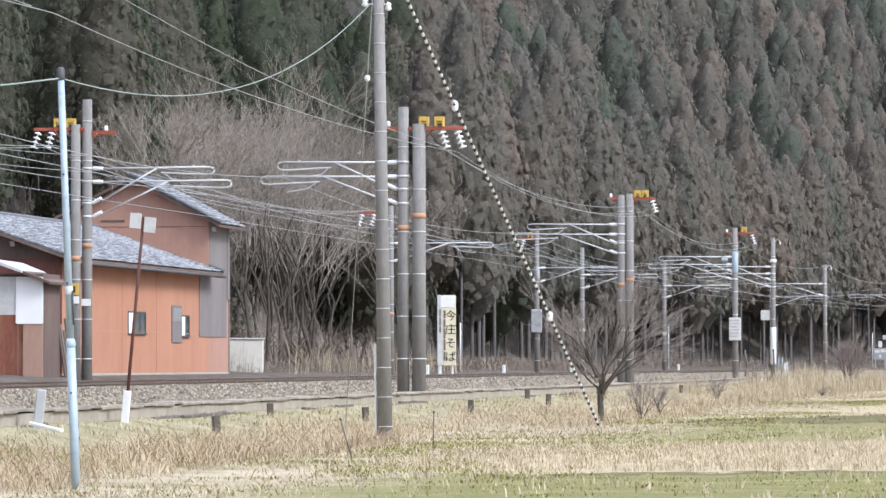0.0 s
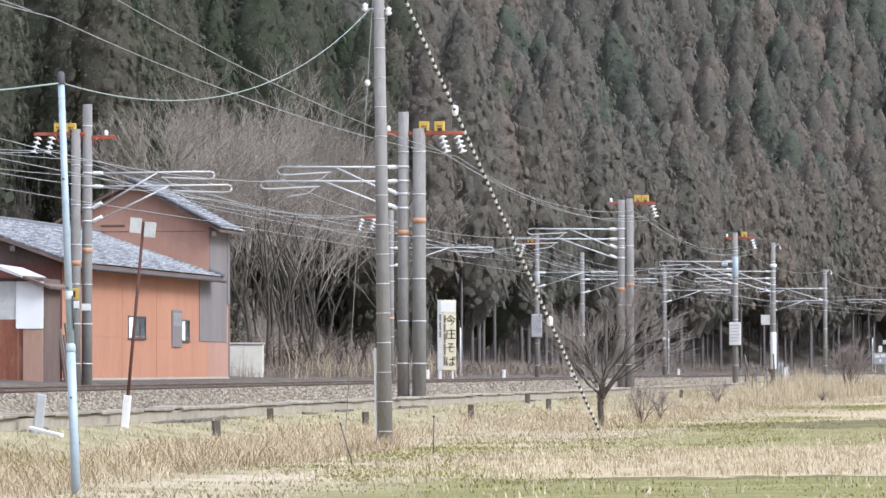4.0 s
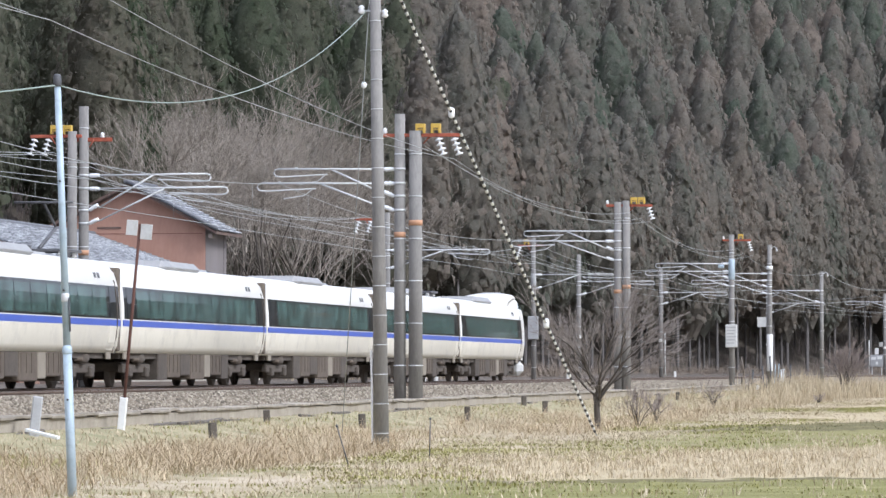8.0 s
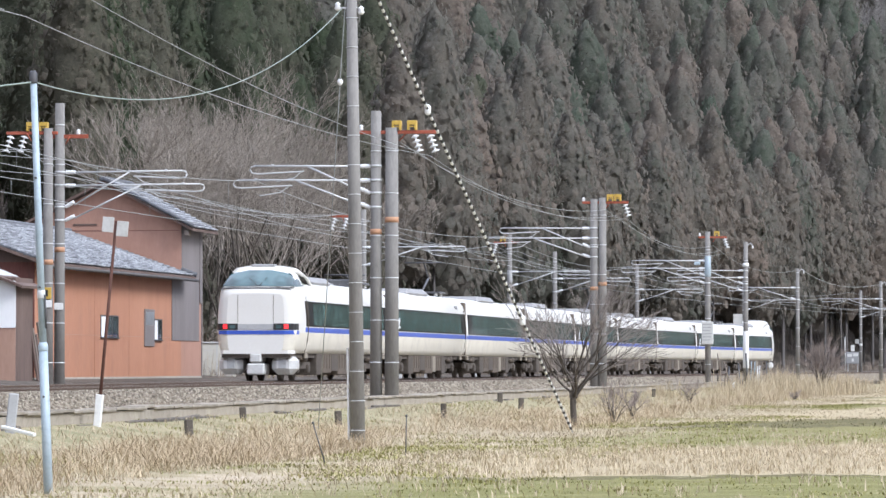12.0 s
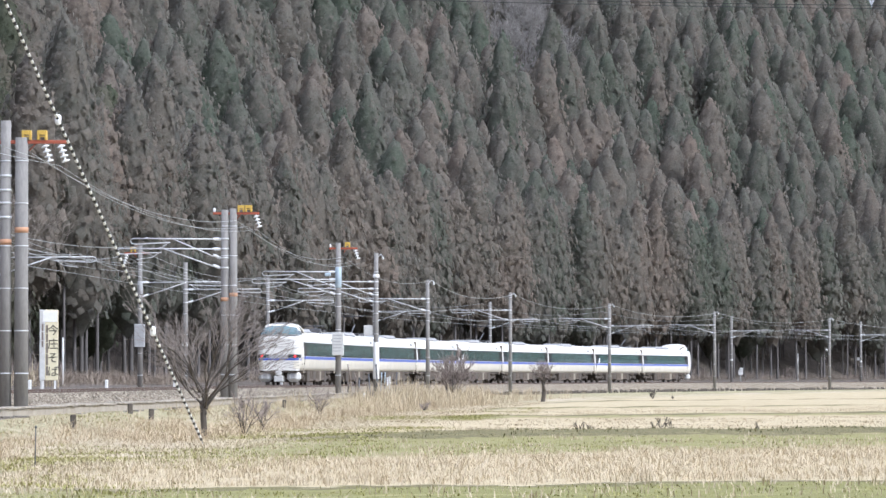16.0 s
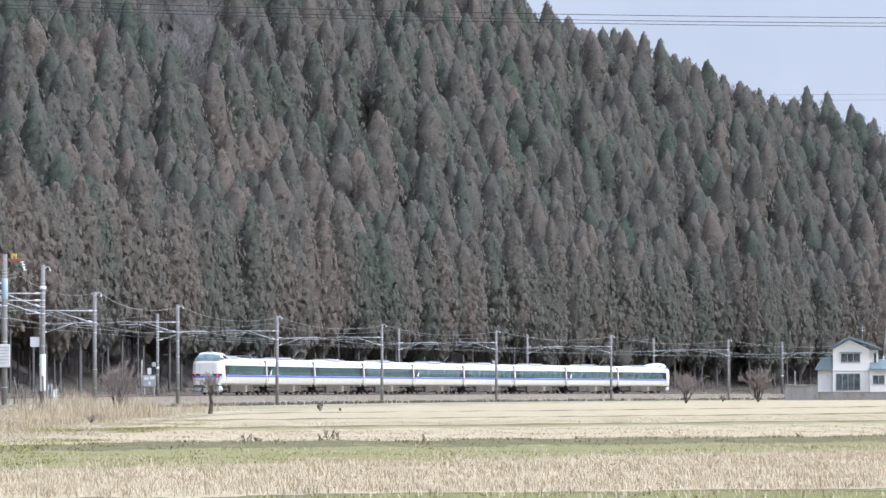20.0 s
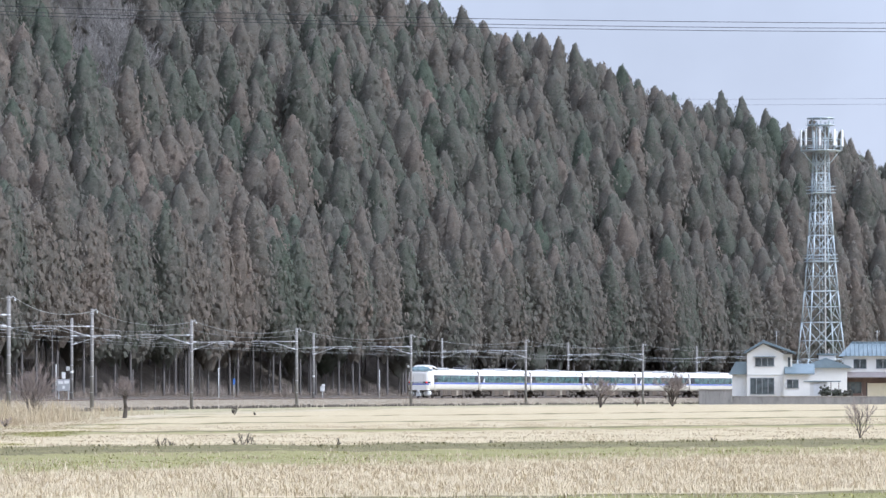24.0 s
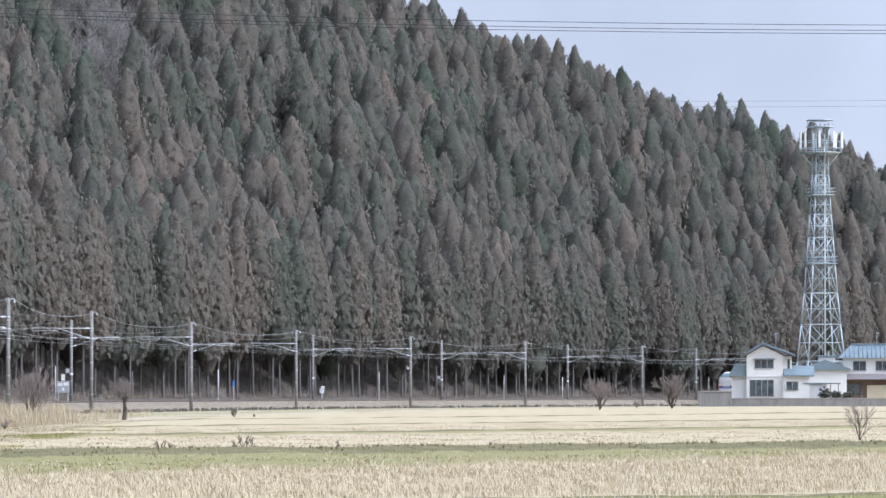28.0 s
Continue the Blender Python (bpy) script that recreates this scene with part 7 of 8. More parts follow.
    for x in np.arange(-5.6, 9.4, 0.62):
        top = min(max((x + 6.7) / 1.8, 0), max((9.7 - x) / 1.8, 0), 1)
        part("tile_roll", tubem((x, 0.3, 5.9), (x, 0.3 + 4.2 * top, 5.9 + 1.9 * top), 0.07, n=6), TILE_BLUE, b)
    front_window(b, -4.6, -2.7, 4.1, 5.45, 1.0, 1)
    front_window(b, -1.4, 0.6, 4.1, 5.45, 1.0, 1)
    front_window(b, 2.4, 4.6, 4.1, 5.45, 1.0, 1)
    part("lower_roof", prism(bmesh.new(), -6.9, 9.5, [(-1.2, 2.75), (-1.2, 2.9), (1.4, 3.75), (1.4, 2.75)]), GREY_WALL, b, "dark grey lower roof").matrix_basis = Matrix.Rotation(-math.pi / 2, 4, "Z") @ Matrix.Diagonal((-1, 1, 1, 1))
    part("wall", boxm(-6.3, 0.2, -0.2, 8.8, 7, 2.9), DARK_WALL, b, "dark lower storey")
    part("shutter", boxm(-2.6, 0.12, 0.0, 3.4, 0.2, 2.0, 0.01), CREAM, b, "cream garage shutter")
    for x in (-2.7, 0.4, 3.45):
        part("shutter_post", boxm(x - 0.06, 0.08, -0.2, x + 0.06, 0.2, 2.1), FRAME_DARK, b)
    front_window(b, -5.9, -3.4, 0.6, 2.2, 0.2, 2, FRAME_DARK)
    a = part("aerial_mast", tubem((-1.2, 4.5, 7.7), (-1.2, 4.5, 9.6), 0.03, n=6), STEEL, b, "television aerial")
    part("aerial_rod", tubem((-1.55, 4.5, 9.4), (-0.85, 4.5, 9.4), 0.015, n=5), STEEL, a)
    # low walls in front
    lw = thing("retaining_wall", facing(50.5, 594.0), "long low dark concrete retaining wall before the houses", "wall")
    part("wall", boxm(-15.0, -0.2, -1.3, 26, 0.1, 0.1, 0.02), CONCRETE, lw)
    part("coping", boxm(-15.1, -0.26, 0.1, 26, 0.16, 0.18, 0.02), CONCRETE_PALE, lw)
    bl = thing("concrete_platform", facing(37.6, 592.0), "grey concrete block platform beside the fields", "platform")
    part("block", boxm(-2.3, 0, -1.2, 2.3, 2.5, 1.05, 0.03), CONCRETE, bl)
    part("top_slab", boxm(-2.4, -0.1, 1.05, 2.4, 2.6, 1.15, 0.02), CONCRETE_PALE, bl)
    # clipped shrubs by the houses
    rng = np.random.default_rng(4)
    for x, y, r in ((53.0, 594.8, 0.9), (54.6, 595, 0.7), (56.2, 596, 0.6)):
        sh = thing("garden_shrub", Matrix.Translation((x, y, -0.1)), "dark clipped shrub beside the house", "shrub", "garden shrubs")
        co = [clump(rng, 0.22) + rng.normal(0, r * 0.45, 3) * (1, 1, 0.8) + (0, 0, r * 0.9) for _ in range(90)]
        tri = np.concatenate([CLUMP_FACES + 6 * i for i in range(90)])
        link_data("leaves", mesh_of("leaves", np.concatenate(co), tri, np.full(540, 0.4)), CEDAR_HAZED, sh)
        part("stem", tubem((0, 0, -0.4), (0, 0, r), 0.05, n=6), BARK, sh)


build_village()


def build_tower():
    t = thing("radio_tower", facing(55.6, 630.0) @ Matrix.Rotation(math.radians(17), 4, "Z"), "pale blue-grey steel lattice radio tower with antennas", "tower")
    levels = [(0.0, 3.3), (5.6, 2.78), (11.0, 2.3), (15.6, 1.95), (20.0, 1.67), (23.8, 1.44), (27.2, 1.26), (30.1, 1.08), (33.0, 0.98), (36.0, 0.9)]
    quad = ((-1, -1), (1, -1), (1, 1), (-1, 1))
    for (z0, h0), (z1, h1) in zip(levels, levels[1:]):
        for i, (a, b) in enumerate(quad):
            c, d = quad[(i + 1) % 4]
            part("leg", tubem((a * h0, b * h0, z0), (a * h1, b * h1, z1), 0.115, 0.105, 8), TOWER_STEEL, t)
            part("ring_bar", tubem((a * h1, b * h1, z1), (c * h1, d * h1, z1), 0.055, n=6), TOWER_STEEL, t)
            hm, zm = (h0 + h1) / 2, (z0 + z1) / 2
            part("ring_bar", tubem((a * hm, b * hm, zm), (c * hm, d * hm, zm), 0.045, n=5), TOWER_STEEL, t)
            mid = ((a + c) / 2 * (h0 + h1) / 2, (b + d) / 2 * (h0 + h1) / 2, (z0 + z1) / 2)
            part("brace", tubem((a * h0, b * h0, z0), (c * h1, d * h1, z1), 0.05, n=6), TOWER_STEEL, t)
            part("brace", tubem((c * h0, d * h0, z0), (a * h1, b * h1, z1), 0.05, n=6), TOWER_STEEL, t)
            if z0 < 22:
                part("strut", tubem(((a * h0 + a * h1) / 2, (b * h0 + b * h1) / 2, mid[2]), mid, 0.045, n=5), TOWER_STEEL, t)
    for x in (-0.25, 0.25):
        part("ladder_rail", tubem((x, 0, 0), (x, 0, 38), 0.04, n=5), TOWER_STEEL, t)
    for zz in np.arange(0.5, 38, 1.0):
        part("ladder_rung", tubem((-0.25, 0, zz), (0.25, 0, zz), 0.025, n=4), TOWER_STEEL, t)
    part("cable_bundle", tubem((0.55, -0.3, 0), (0.55, -0.3, 37), 0.12, n=6), GREY_BOX, t)
    for zz, r in ((30.0, 1.75), (19.9, 2.0)):
        part("landing", boxm(-r, -r, zz, r, r, zz + 0.1), TOWER_STEEL, t)
        for k in (0.5, 1.0):
            for i, (a, b) in enumerate(quad):
                c, d = quad[(i + 1) % 4]
                part("hand_rail", tubem((a * r, b * r, zz + k), (c * r, d * r, zz + k), 0.04, n=5), TOWER_STEEL, t)
    # main platform: round deck with double rails, struts below, panel antennas
    zz, r = 36.2, 3.0
    part("platform", lathe(bmesh.new(), [(0.3, zz), (r, zz), (r, zz + 0.14), (0.3, zz + 0.14)], 16), TOWER_STEEL, t, "round service platform")
    n = 12
    for i in range(n):
        a0, a1 = 2 * math.pi * i / n, 2 * math.pi * (i + 1) / n
        p0, p1 = (r * math.cos(a0), r * math.sin(a0)), (r * math.cos(a1), r * math.sin(a1))
        part("rail_post", tubem((*p0, zz), (*p0, zz + 1.9), 0.05, n=5), TOWER_STEEL, t)
        for k in (0.75, 1.75):
            part("hand_rail", tubem((*p0, zz + k), (*p1, zz + k), 0.045, n=5), TOWER_STEEL, t)
        if i % 3 == 0:
            part("platform_strut", tubem((p0[0] * 0.33, p0[1] * 0.33, zz - 2.2), (p0[0] * 0.95, p0[1] * 0.95, zz), 0.07, n=6), TOWER_STEEL, t)
    for a in (-2.95, -2.6, -1.9, -1.2, -0.6, -0.25, 0.5, 1.6, 2.4):
        x, y = 3.15 * math.cos(a), 3.15 * math.sin(a)
        an = part("antenna_mount", tubem((x, y, zz + 0.1), (x, y, zz + 3.3), 0.05, n=6), TOWER_STEEL, t)
        part("panel_antenna", boxm(-0.16, -0.09, zz + 0.7, 0.16, 0.09, zz + 3.1, 0.03, pose(x * 1.04, y * 1.04, 0, 0, 0, math.degrees(a) + 90)), WHITE, an, "white panel antenna")
    for x in (-0.8, 0.8):
        for y in (-0.8, 0.8):
            part("top_leg", tubem((x, y, 36), (x * 1.3, y * 1.3, 40.6), 0.1, n=6), TOWER_STEEL, t)
            part("top_brace", tubem((x, y, 38), (-x * 1.2, y * 1.2, 40.5), 0.05, n=5), TOWER_STEEL, t)
    part("top_ring", lathe(bmesh.new(), [(1.7, 40.0), (2.05, 40.0), (2.05, 40.12), (1.7, 40.12)], 16), TOWER_STEEL, t)
    part("top_ring", lathe(bmesh.new(), [(1.9, 41.0), (2.05, 41.0), (2.05, 41.12), (1.9, 41.12)], 16), TOWER_STEEL, t)
    for i in range(10):
        a = 2 * math.pi * i / 10
        part("ring_post", tubem((2 * math.cos(a), 2 * math.sin(a), 40), (2 * math.cos(a), 2 * math.sin(a), 41.1), 0.04, n=5), TOWER_STEEL, t)


build_tower()


def build_power_lines():
    dark = worn("power_line", (0.03, 0.032, 0.036), (0.06, 0.062, 0.066), 1, 5, 0.6, 0.2, 0)
    a, b = Vector((-62, 292, 28.38)), Vector((62, 292, 25.98))
    for dz, dy in ((0, 0), (-0.24, 1.5), (-0.34, 3.0)):
        tagged(link_mesh("power_line", wire_mesh(sagging(a + Vector((0, dy, dz)), b + Vector((0, dy, dz)), 1.0, 30), 0.021), dark), "thin dark power line high above the fields", "wire", "power lines")
    a, b = Vector((10, 660, 46.0)), Vector((150, 600, 43.5))
    for dz in (0, -0.85):
        tagged(link_mesh("power_line", wire_mesh(sagging(a + Vector((0, 0, dz)), b + Vector((0, 0, dz)), 0.6, 20), 0.015), dark), "thin dark power line high above the fields", "wire", "power lines")


build_power_lines()


# ---- grass, reeds, shrubs ----
def tuft(rng, blades=7, height=0.5, spread=0.16, width=0.012, bend=0.35):
    """Curved blades: each two triangles and a tip."""
    vs, fs, n = [], [], 0
    for _ in range(blades):
        a = rng.uniform(0, 6.28)
        h = height * rng.uniform(0.55, 1.15)
        b = bend * h * rng.uniform(0.3, 1.3)
        x0, y0 = rng.normal(0, spread, 2)
        c, s = math.cos(a), math.sin(a)
        w = width * rng.uniform(0.7, 1.4)
        vs.append(np.array([(x0 - s * w, y0 + c * w, -0.05), (x0 + s * w, y0 - c * w, -0.05), (x0 + c * b * 0.4 - s * w * 0.8, y0 + s * b * 0.4 + c * w * 0.8, h * 0.6),
                            (x0 + c * b * 0.4 + s * w * 0.8, y0 + s * b * 0.4 - c * w * 0.8, h * 0.6), (x0 + c * b, y0 + s * b, h)]))
        fs += [(n, n + 1, n + 3), (n, n + 3, n + 2), (n + 2, n + 3, n + 4)]
        n += 5
    return np.concatenate(vs), np.array(fs)


def patch(rng, s0, s1, o0, o1, count, lo=0.8, hi=1.25, tone=(0.5, 0.22), keep=None):
    rows = []
    while len(rows) < count:
        s, o = rng.uniform(s0, s1), rng.uniform(o0, o1)
        x, y = plan(s, o)
        if keep is not None and not keep(float(x), float(y), s, o):
            count -= 1
            continue
        rows.append((float(x), float(y), float(level(s, o)), rng.uniform(0, 6.28), rng.uniform(lo, hi), np.clip(rng.normal(*tone), 0, 1)))
    return np.array(rows)


def green_strip(x, y):
    """Whether a place lies in one of the two green strips on either side of the straw."""
    v = float(strip_of(x, y))
    return v < 70 or (y - 1.4 * x > 104 and v < 124)


def build_grass():
    rng = np.random.default_rng(31)
    clumpy = lambda x, y, s, o: wave(x * 2.1, y * 2.1) > rng.uniform(-0.9, 0.5)
    bank = [tuft(rng, 9, 0.075, 0.2, 0.006, 2.6) for _ in range(6)]
    scatter("dry_grass", bank, patch(rng, -118, 120, 6.85, 15.5, 17000, 0.5, 1.4, (0.5, 0.33), keep=clumpy), STRAW, "straw-coloured dry grass on the railway bank", "grass")
    low = [tuft(rng, 9, 0.038, 0.2, 0.009, 1.8) for _ in range(4)]
    scatter("green_grass", low, patch(rng, -118, 60, 6.2, 18, 7500, 0.6, 1.3, keep=lambda x, y, s, o: wave(x * 1.7 + 5, y * 1.7) > 0.12), GREEN_GRASS, "short fresh green grass among the straw", "grass")
    sward = [tuft(rng, 12, 0.05, 0.3, 0.013, 1.6) for _ in range(4)]
    scatter("fresh_grass", sward, patch(rng, -98, 20, 12.2, 17.5, 5000, 0.6, 1.2, (0.55, 0.2), lambda x, y, s, o: wave(x * 1.3 + 2, y * 1.3) > 0.2), GREEN_GRASS, "patches of fresh green grass along the foot of the bank", "grass")
    lush = lambda x, y, s, o: ((s + 83) / 6) ** 2 + ((o - 13.1) / 1.1) ** 2 < 0.9 + 0.8 * wave(x * 2, y * 2) or ((s + 97) / 7) ** 2 + ((o - 15) / 1.1) ** 2 < 0.9 + 0.8 * wave(x * 2, y * 2) or ((s + 99) / 4) ** 2 + ((o - 9) / 0.9) ** 2 < 0.7 + wave(x * 2, y * 2)
    blades = [tuft(rng, 14, 0.05, 0.26, 0.012, 1.6) for _ in range(4)]
    scatter("lush_grass", blades, patch(rng, -112, -70, 7.6, 17, 5500, 0.5, 1.3, (0.8, 0.22), lush), GREEN_GRASS, "lush green grass tufts at the foot of the bank", "grass")
    reed = [tuft(rng, 9, 0.5, 0.24, 0.006, 1.7) for _ in range(6)]
    rows = np.concatenate([patch(rng, -112, -78, 8.9, 12.2, 2000, 0.3, 0.95, (0.5, 0.36), clumpy), patch(rng, -78, -58, 8.4, 10.8, 420, 0.3, 0.8, (0.6, 0.32), clumpy), patch(rng, -58, -20, 8.6, 13.5, 800, 0.3, 0.95, (0.6, 0.32), clumpy), patch(rng, -20, 112, 7.3, 13, 700, 0.4, 1.3, (0.35, 0.35), clumpy)])
    scatter("russet_reeds", reed, rows, STRAW_BROWN, "russet withered reeds at the foot of the bank", "grass")
    tall = [tuft(rng, 14, 1.15, 0.22, 0.012, 0.35) for _ in range(5)]
    rows = np.concatenate([patch(rng, 46, 112, 7.4, 13, 210, 0.3, 1.0, (0.5, 0.34), clumpy), patch(rng, 2, 46, -9.5, -7.2, 9, 0.7, 1.2, (0.5, 0.2)), patch(rng, 112, 178, 7.6, 12.5, 110, 0.4, 0.9),
                           patch(rng, -5, 46, 7.6, 13, 130, 0.25, 0.75, (0.5, 0.34), clumpy), patch(rng, 36, 60, -9.5, -7.2, 14, 0.8, 1.5), patch(rng, 74, 106, 7.6, 13, 190, 0.6, 1.3)])
    scatter("pampas_grass", tall, rows, STRAW, "tall pale pampas tufts beside the line", "grass")
    # field: stubble of the straw strip, green of the strips before and behind it
    stub = [tuft(rng, 9, 0.13, 0.2, 0.006, 0.8) for _ in range(5)]
    seen = lambda x, y: y > 52 and x < 0.118 * y
    scatter("field_stubble", stub, patch(rng, -125, -40, 14, 50, 30000, 0.6, 1.3, (0.82, 0.14), lambda x, y, s, o: seen(x, y) and strip_of(x, y) > 71.5 and y - 1.4 * x < 104 + rng.normal(0, 3)), STRAW, "pale dry stubble standing in the field", "grass")
    scatter("field_weeds", low, patch(rng, -125, 60, 14, 60, 16000, 0.5, 1.25, (0.5, 0.2), lambda x, y, s, o: seen(x, y) and green_strip(x, y)), GREEN_GRASS, "short green weeds in the field", "grass")
    far = [tuft(rng, 7, 0.07, 0.28, 0.012, 2.0) for _ in range(4)]
    scatter("levee_grass", far, patch(rng, -70, 160, 15, 70, 26000, 0.4, 1.1, (0.45, 0.3), lambda x, y, s, o: seen(x, y) and 124.5 < strip_of(x, y) < 134.5), OLIVE_GRASS, "rough olive-brown grass on a field bank", "grass")
    stray = [tuft(rng, 7, 0.09, 0.12, 0.006, 1.2) for _ in range(4)]
    scatter("stray_straw", stray, patch(rng, -125, 20, 14, 60, 9000, 0.6, 1.6, (0.7, 0.2), lambda x, y, s, o: seen(x, y) and green_strip(x, y) and wave(x * 3, y * 3) > -0.1), STRAW, "stray pale straw tufts in the green strips", "grass")
    scatter("field_straw", far, patch(rng, -60, 160, 15, 80, 22000, 0.5, 1.0, (0.55, 0.2), lambda x, y, s, o: seen(x, y) and (135 < strip_of(x, y) < 191 or 203 < strip_of(x, y) < 247)), STRAW, "dry straw tufts in the far fields", "grass")


build_grass()


def bush_mesh(rng, height, stems=6, levels=3, r=0.03, twig=0.009, spread=0.5):
    wood, fine = bmesh.new(), bmesh.new()
    for i in range(stems):
        a = 6.28 * i / stems + rng.uniform(-0.4, 0.4)
        w, f_ = bare_tree_mesh(rng, height * rng.uniform(0.75, 1.1), r, spread, levels, twig)
        lean = Matrix.Rotation(rng.uniform(0.1, 0.5), 4, Vector((-math.sin(a), math.cos(a), 0)))
        for src, dst in ((w, wood), (f_, fine)):
            me = bpy.data.meshes.new("tmp")
            src.to_mesh(me)
            src.free()
            me.transform(lean)
            dst.from_mesh(me)
            bpy.data.meshes.remove(me)
    return wood, fine


PALE_BRUSH = foliage("pale_brush", (0.27, 0.225, 0.2), (0.43, 0.37, 0.335), 0.9, None, 0.2, 0.2)


def build_shrubs():
    rng = np.random.default_rng(77)

    def bush(x, y, height, label, stems=6, levels=3, r=0.03, twig=0.009, spread=0.5, mt=PALE_BRUSH):
        b = thing("bare_shrub", Matrix.Translation((x, y, ground_z(x, y))), label, "shrub", "bare shrubs")
        w, f_ = bush_mesh(rng, height, stems, levels, r, twig, spread)
        part("stem", w, BARK, b, "dark woody stems")
        tagged(part("twig_mass", f_, mt, b, "fine bare twigs"), kind="stuff")

    # small field tree with a short trunk and a wide fan of branches
    t = thing("field_tree", Matrix.Translation((-18.3, 118.6, ground_z(-18.3, 118.6))), "small leafless tree with a wide crown in dry grass", "tree")
    trunk = bmesh.new()
    tube(trunk, (0, 0, -0.2), (-0.06, 0, 0.75), 0.1, 0.08, 10, False)
    tube(trunk, (-0.06, 0, 0.75), (0.04, 0, 1.25), 0.08, 0.06, 10, False)
    part("trunk", trunk, BARK, t, "dark short trunk")
    wood, fine = bmesh.new(), bmesh.new()
    for i in range(12):
        a = i * 2.4
        w, f_ = bare_tree_mesh(rng, 4.3 * rng.uniform(0.8, 1.1), 0.036, 0.45, 4, 0.007)
        lean = Matrix.Translation((-0.02, 0, 0.75 + 0.045 * i)) @ Matrix.Rotation(rng.uniform(0.3, 1.4), 4, Vector((-math.sin(a), math.cos(a), 0)))
        for src, dst in ((w, wood), (f_, fine)):
            me = bpy.data.meshes.new("tmp")
            src.to_mesh(me)
            src.free()
            me.transform(lean)
            dst.from_mesh(me)
            bpy.data.meshes.remove(me)
    part("branch_crown", wood, BARK, t, "dark spreading branches")
    tagged(part("twig_mass", fine, TWIG, t, "fine bare twigs"), kind="stuff")
    bush(-18.4, 127.0, 2.3, "low leafless bush in dry grass", 5, 3, 0.02, 0.007)
    bush(-18.6, 132.5, 1.6, "low leafless bush in dry grass", 5, 3, 0.018, 0.007)
    bush(-24.2, 252.0, 4.4, "bushy leafless shrub beside the railway", 9, 4, 0.04, 0.012)
    bush(-22.6, 178.0, 2.0, "scrubby leafless bush at the foot of the bank", 6, 3, 0.02, 0.007, 0.75)
    bush(-22.0, 215.0, 0.9, "low leafless bush in dry grass", 5, 3, 0.02, 0.009)
    bush(16.1, 165.6, 2.3, "slender leafless shrub standing in the field", 7, 3, 0.018, 0.007, 0.35)
    bush(17.6, 481.0, 4.8, "leafless round shrub at the field edge", 5, 4, 0.07, 0.022, 0.7)
    bush(27.1, 507.0, 5.4, "leafless round shrub at the field edge", 8, 4, 0.07, 0.024, 0.6)
    bush(23.5, 520.0, 1.5, "leafless round shrub at the field edge", 5, 3, 0.05, 0.022, 0.6)
    # stiff dark weeds on the crest of the field bank, and a forked stick far out
    for x, y, h in ((-10.0, 126.0, 0.3), (-8.4, 127.0, 0.5), (-8.1, 127.5, 0.4), (-6.2, 128.0, 0.45), (-5.95, 128.0, 0.6), (-5.7, 128.5, 0.5), (-3.2, 130.5, 0.35), (1.5, 135.0, 0.3), (9.0, 143.0, 0.35), (-16.8, 344.0, 0.8), (-15.2, 345.0, 0.4)):
        b = thing("dry_weed", Matrix.Translation((x, y, ground_z(x, y))), "small stiff withered weed standing in the field", "weed", "withered weeds")
        w, f_ = bush_mesh(rng, h * 1.6, 3, 2, 0.013 if y < 200 else 0.04, 0.008 if y < 200 else 0.03, 0.5)
        tagged(part("stem_cluster", w, BARK, b, "dark woody stems"), kind="stuff")
        tagged(part("twig_mass", f_, BARK, b), kind="stuff")
    # dead stump with a twiggy head
    s = thing("dead_stump", Matrix.Translation((-22.3, 299.2, ground_z(-22.3, 299.2))), "dead tree stump with twiggy shoots beside the track", "tree")
    bm = bmesh.new()
    tube(bm, (0, 0, -0.2), (0.12, 0, 0.7), 0.17, 0.13, 8, False)
    tube(bm, (0.12, 0, 0.7), (0.02, 0, 1.35), 0.13, 0.1, 8)
    part("trunk", bm, BARK, s, "grey broken trunk")
    w, f_ = bush_mesh(rng, 2.7, 12, 3, 0.03, 0.013, 0.7)
    me_m = Matrix.Translation((0.05, 0, 1.1))
    bmesh.ops.transform(w, matrix=me_m, verts=w.verts)
    bmesh.ops.transform(f_, matrix=me_m, verts=f_.verts)
    part("shoot_branch", w, BARK, s)
    tagged(part("twig_mass", f_, PALE_BRUSH, s, "fine bare twigs"), kind="stuff")
    # undergrowth along the forest edge and withered weeds on the levees
    kinds = []
    for i in range(4):
        kinds.append(tuft(rng, 36, 0.85, 0.5, 0.009, 1.9))
    rows = np.concatenate([patch(rng, 3, 110, -16, -7.6, 560, 0.3, 1.0), patch(rng, 110, 560, -14, -8.0, 500, 0.3, 1.0)])
    rows = np.concatenate([rows, patch(rng, 2, 60, -28, -13, 240, 1.0, 2.8, (0.4, 0.3))])
    scatter("undergrowth", kinds, rows, UNDERBRUSH, "tangled brown undergrowth along the forest edge", "undergrowth")
    # pale brush added to lift the darkness inside the wood
    brush = [tuft(rng, 30, 1.9, 0.9, 0.012, 0.5) for _ in range(4)]
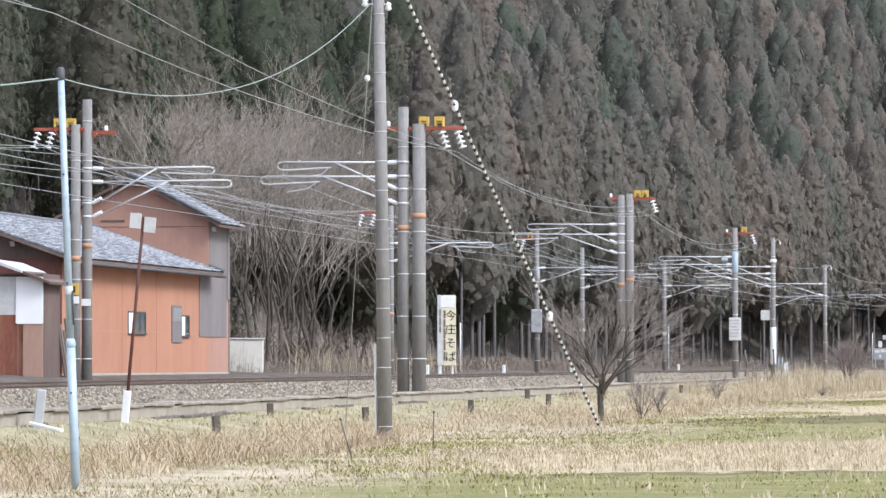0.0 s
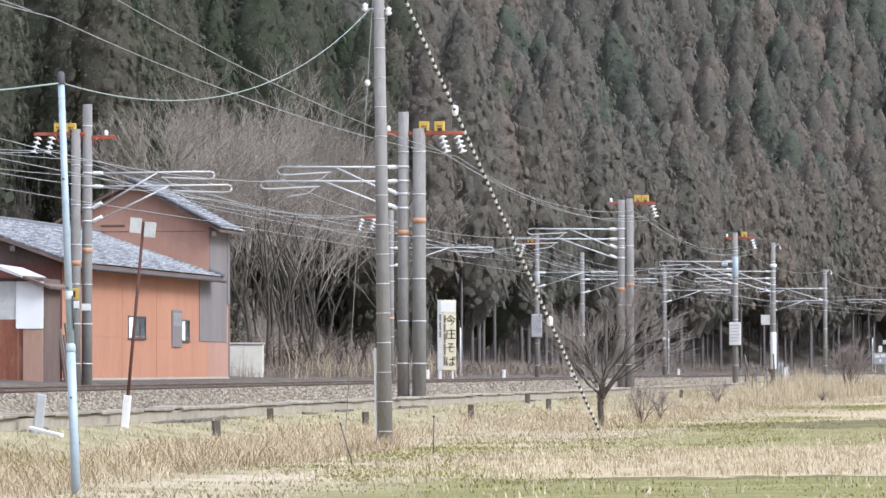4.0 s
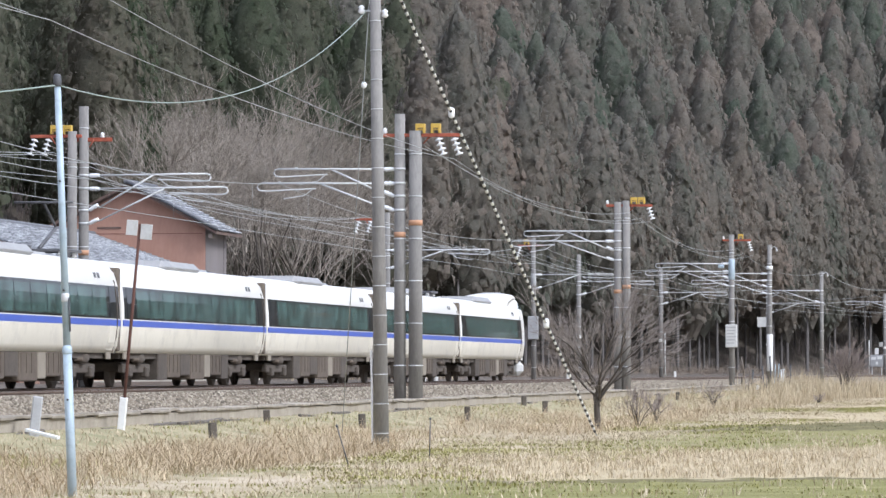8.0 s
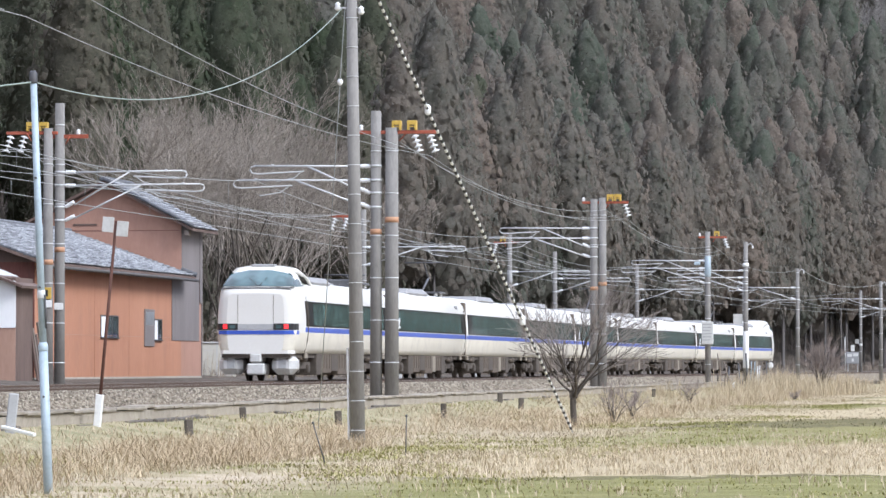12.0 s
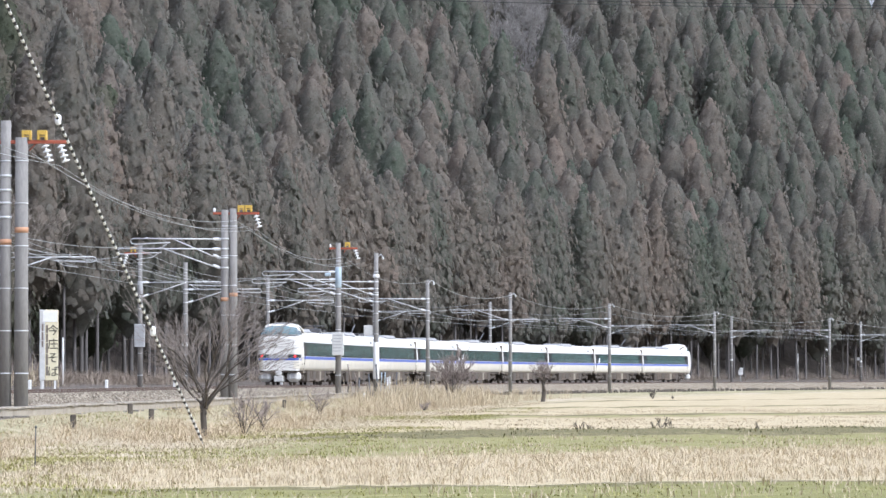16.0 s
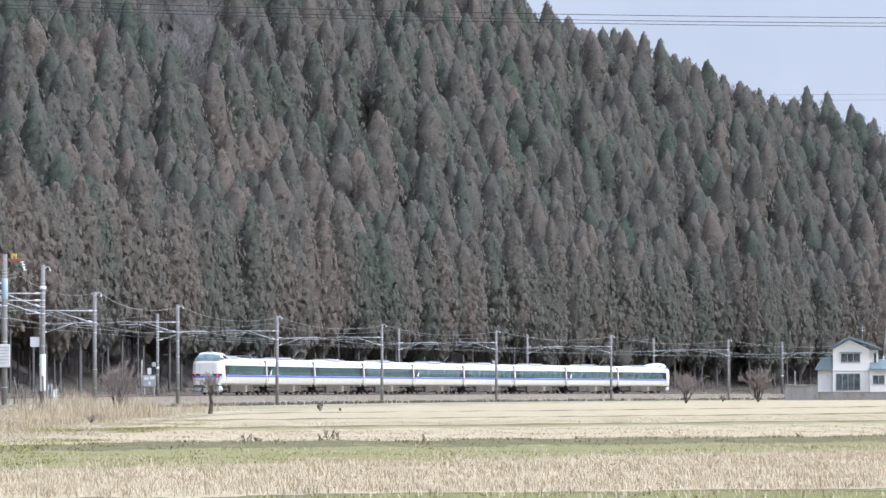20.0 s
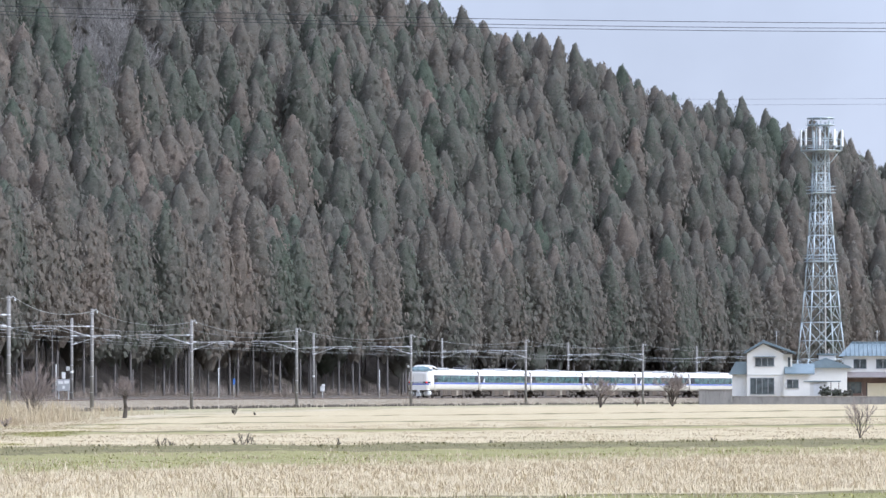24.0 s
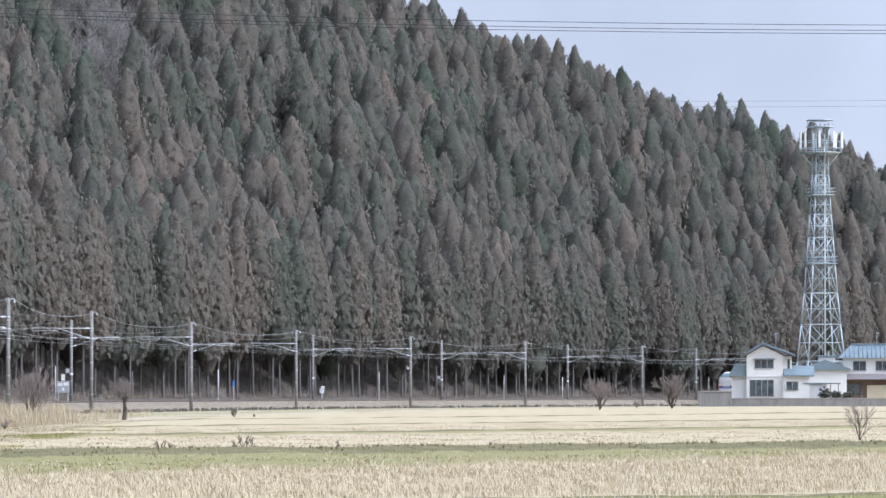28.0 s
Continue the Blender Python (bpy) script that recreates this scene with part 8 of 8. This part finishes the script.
    rows = np.concatenate([patch(rng, 60, 110, -34, -15, 150, 0.5, 1.2), patch(rng, 110, 560, -30, -15, 420, 0.4, 1.0)])
    scatter("lightening_brush", brush, rows, PALE_BRUSH, "pale brush added to lighten the dark under the trees", "undergrowth")
    weeds = [tuft(rng, 10, 0.1, 0.3, 0.010, 2.4) for _ in range(4)]
    rows = patch(rng, -40, 200, 18, 60, 1800, 0.5, 1.4, (0.35, 0.25), lambda x, y, s, o: 123 < strip_of(x, y) < 136 and x < 0.118 * y and wave(x * 4, y * 2) > 0.5)
    scatter("withered_weeds", weeds, rows, OLIVE_GRASS, "withered dark weeds on a field bank", "grass")


build_shrubs()


# broken stone on the near shoulder of the ballast
def build_stones():
    rng = np.random.default_rng(2)
    kinds = []
    for _ in range(6):
        v = np.array([(1, 0, 0), (-1, 0, 0), (0, 1, 0), (0, -1, 0), (0, 0, 0.8), (0, 0, -0.8)]) * rng.uniform(0.6, 1.2, (6, 1)) * 0.038 + rng.normal(0, 0.006, (6, 3))
        kinds.append((v, CLUMP_FACES))
    mt, nt, bs = nodes_of("ballast_stone")
    geo = nt.nodes.new("ShaderNodeNewGeometry")
    nt.links.new(ramp(nt, geo.outputs["Random Per Island"], [(0.0, (0.085, 0.068, 0.05)), (0.5, (0.2, 0.168, 0.125)), (1.0, (0.45, 0.4, 0.31))]), bs.inputs["Base Color"])
    bs.inputs["Roughness"].default_value = 0.95
    rows = np.concatenate([patch(rng, -85, -20, 3.3, 6.05, 15000, 0.7, 1.4), patch(rng, -20, 60, 3.3, 6.05, 7000, 0.9, 1.7)])
    scatter("ballast_stones", kinds, rows, mt, "grey-brown broken stones of the track bed", "ballast")


build_stones()


# ---- what moves ----
def motions():
    for k, car in enumerate(coaches):
        rows = []
        for i in range(57):
            t = i * 0.5
            mid = train_at(t) + (k - 0.5) * CAR_PITCH
            a, b = at(mid - 6.9, FAR_TRACK), at(mid + 6.9, FAR_TRACK)
            c = (a + b) / 2
            rows.append((t, pose(c.x, c.y, 0.0, 0, 0, -math.degrees(math.atan2(b.x - a.x, b.y - a.y)))))
        walk(car, rows)


motions()
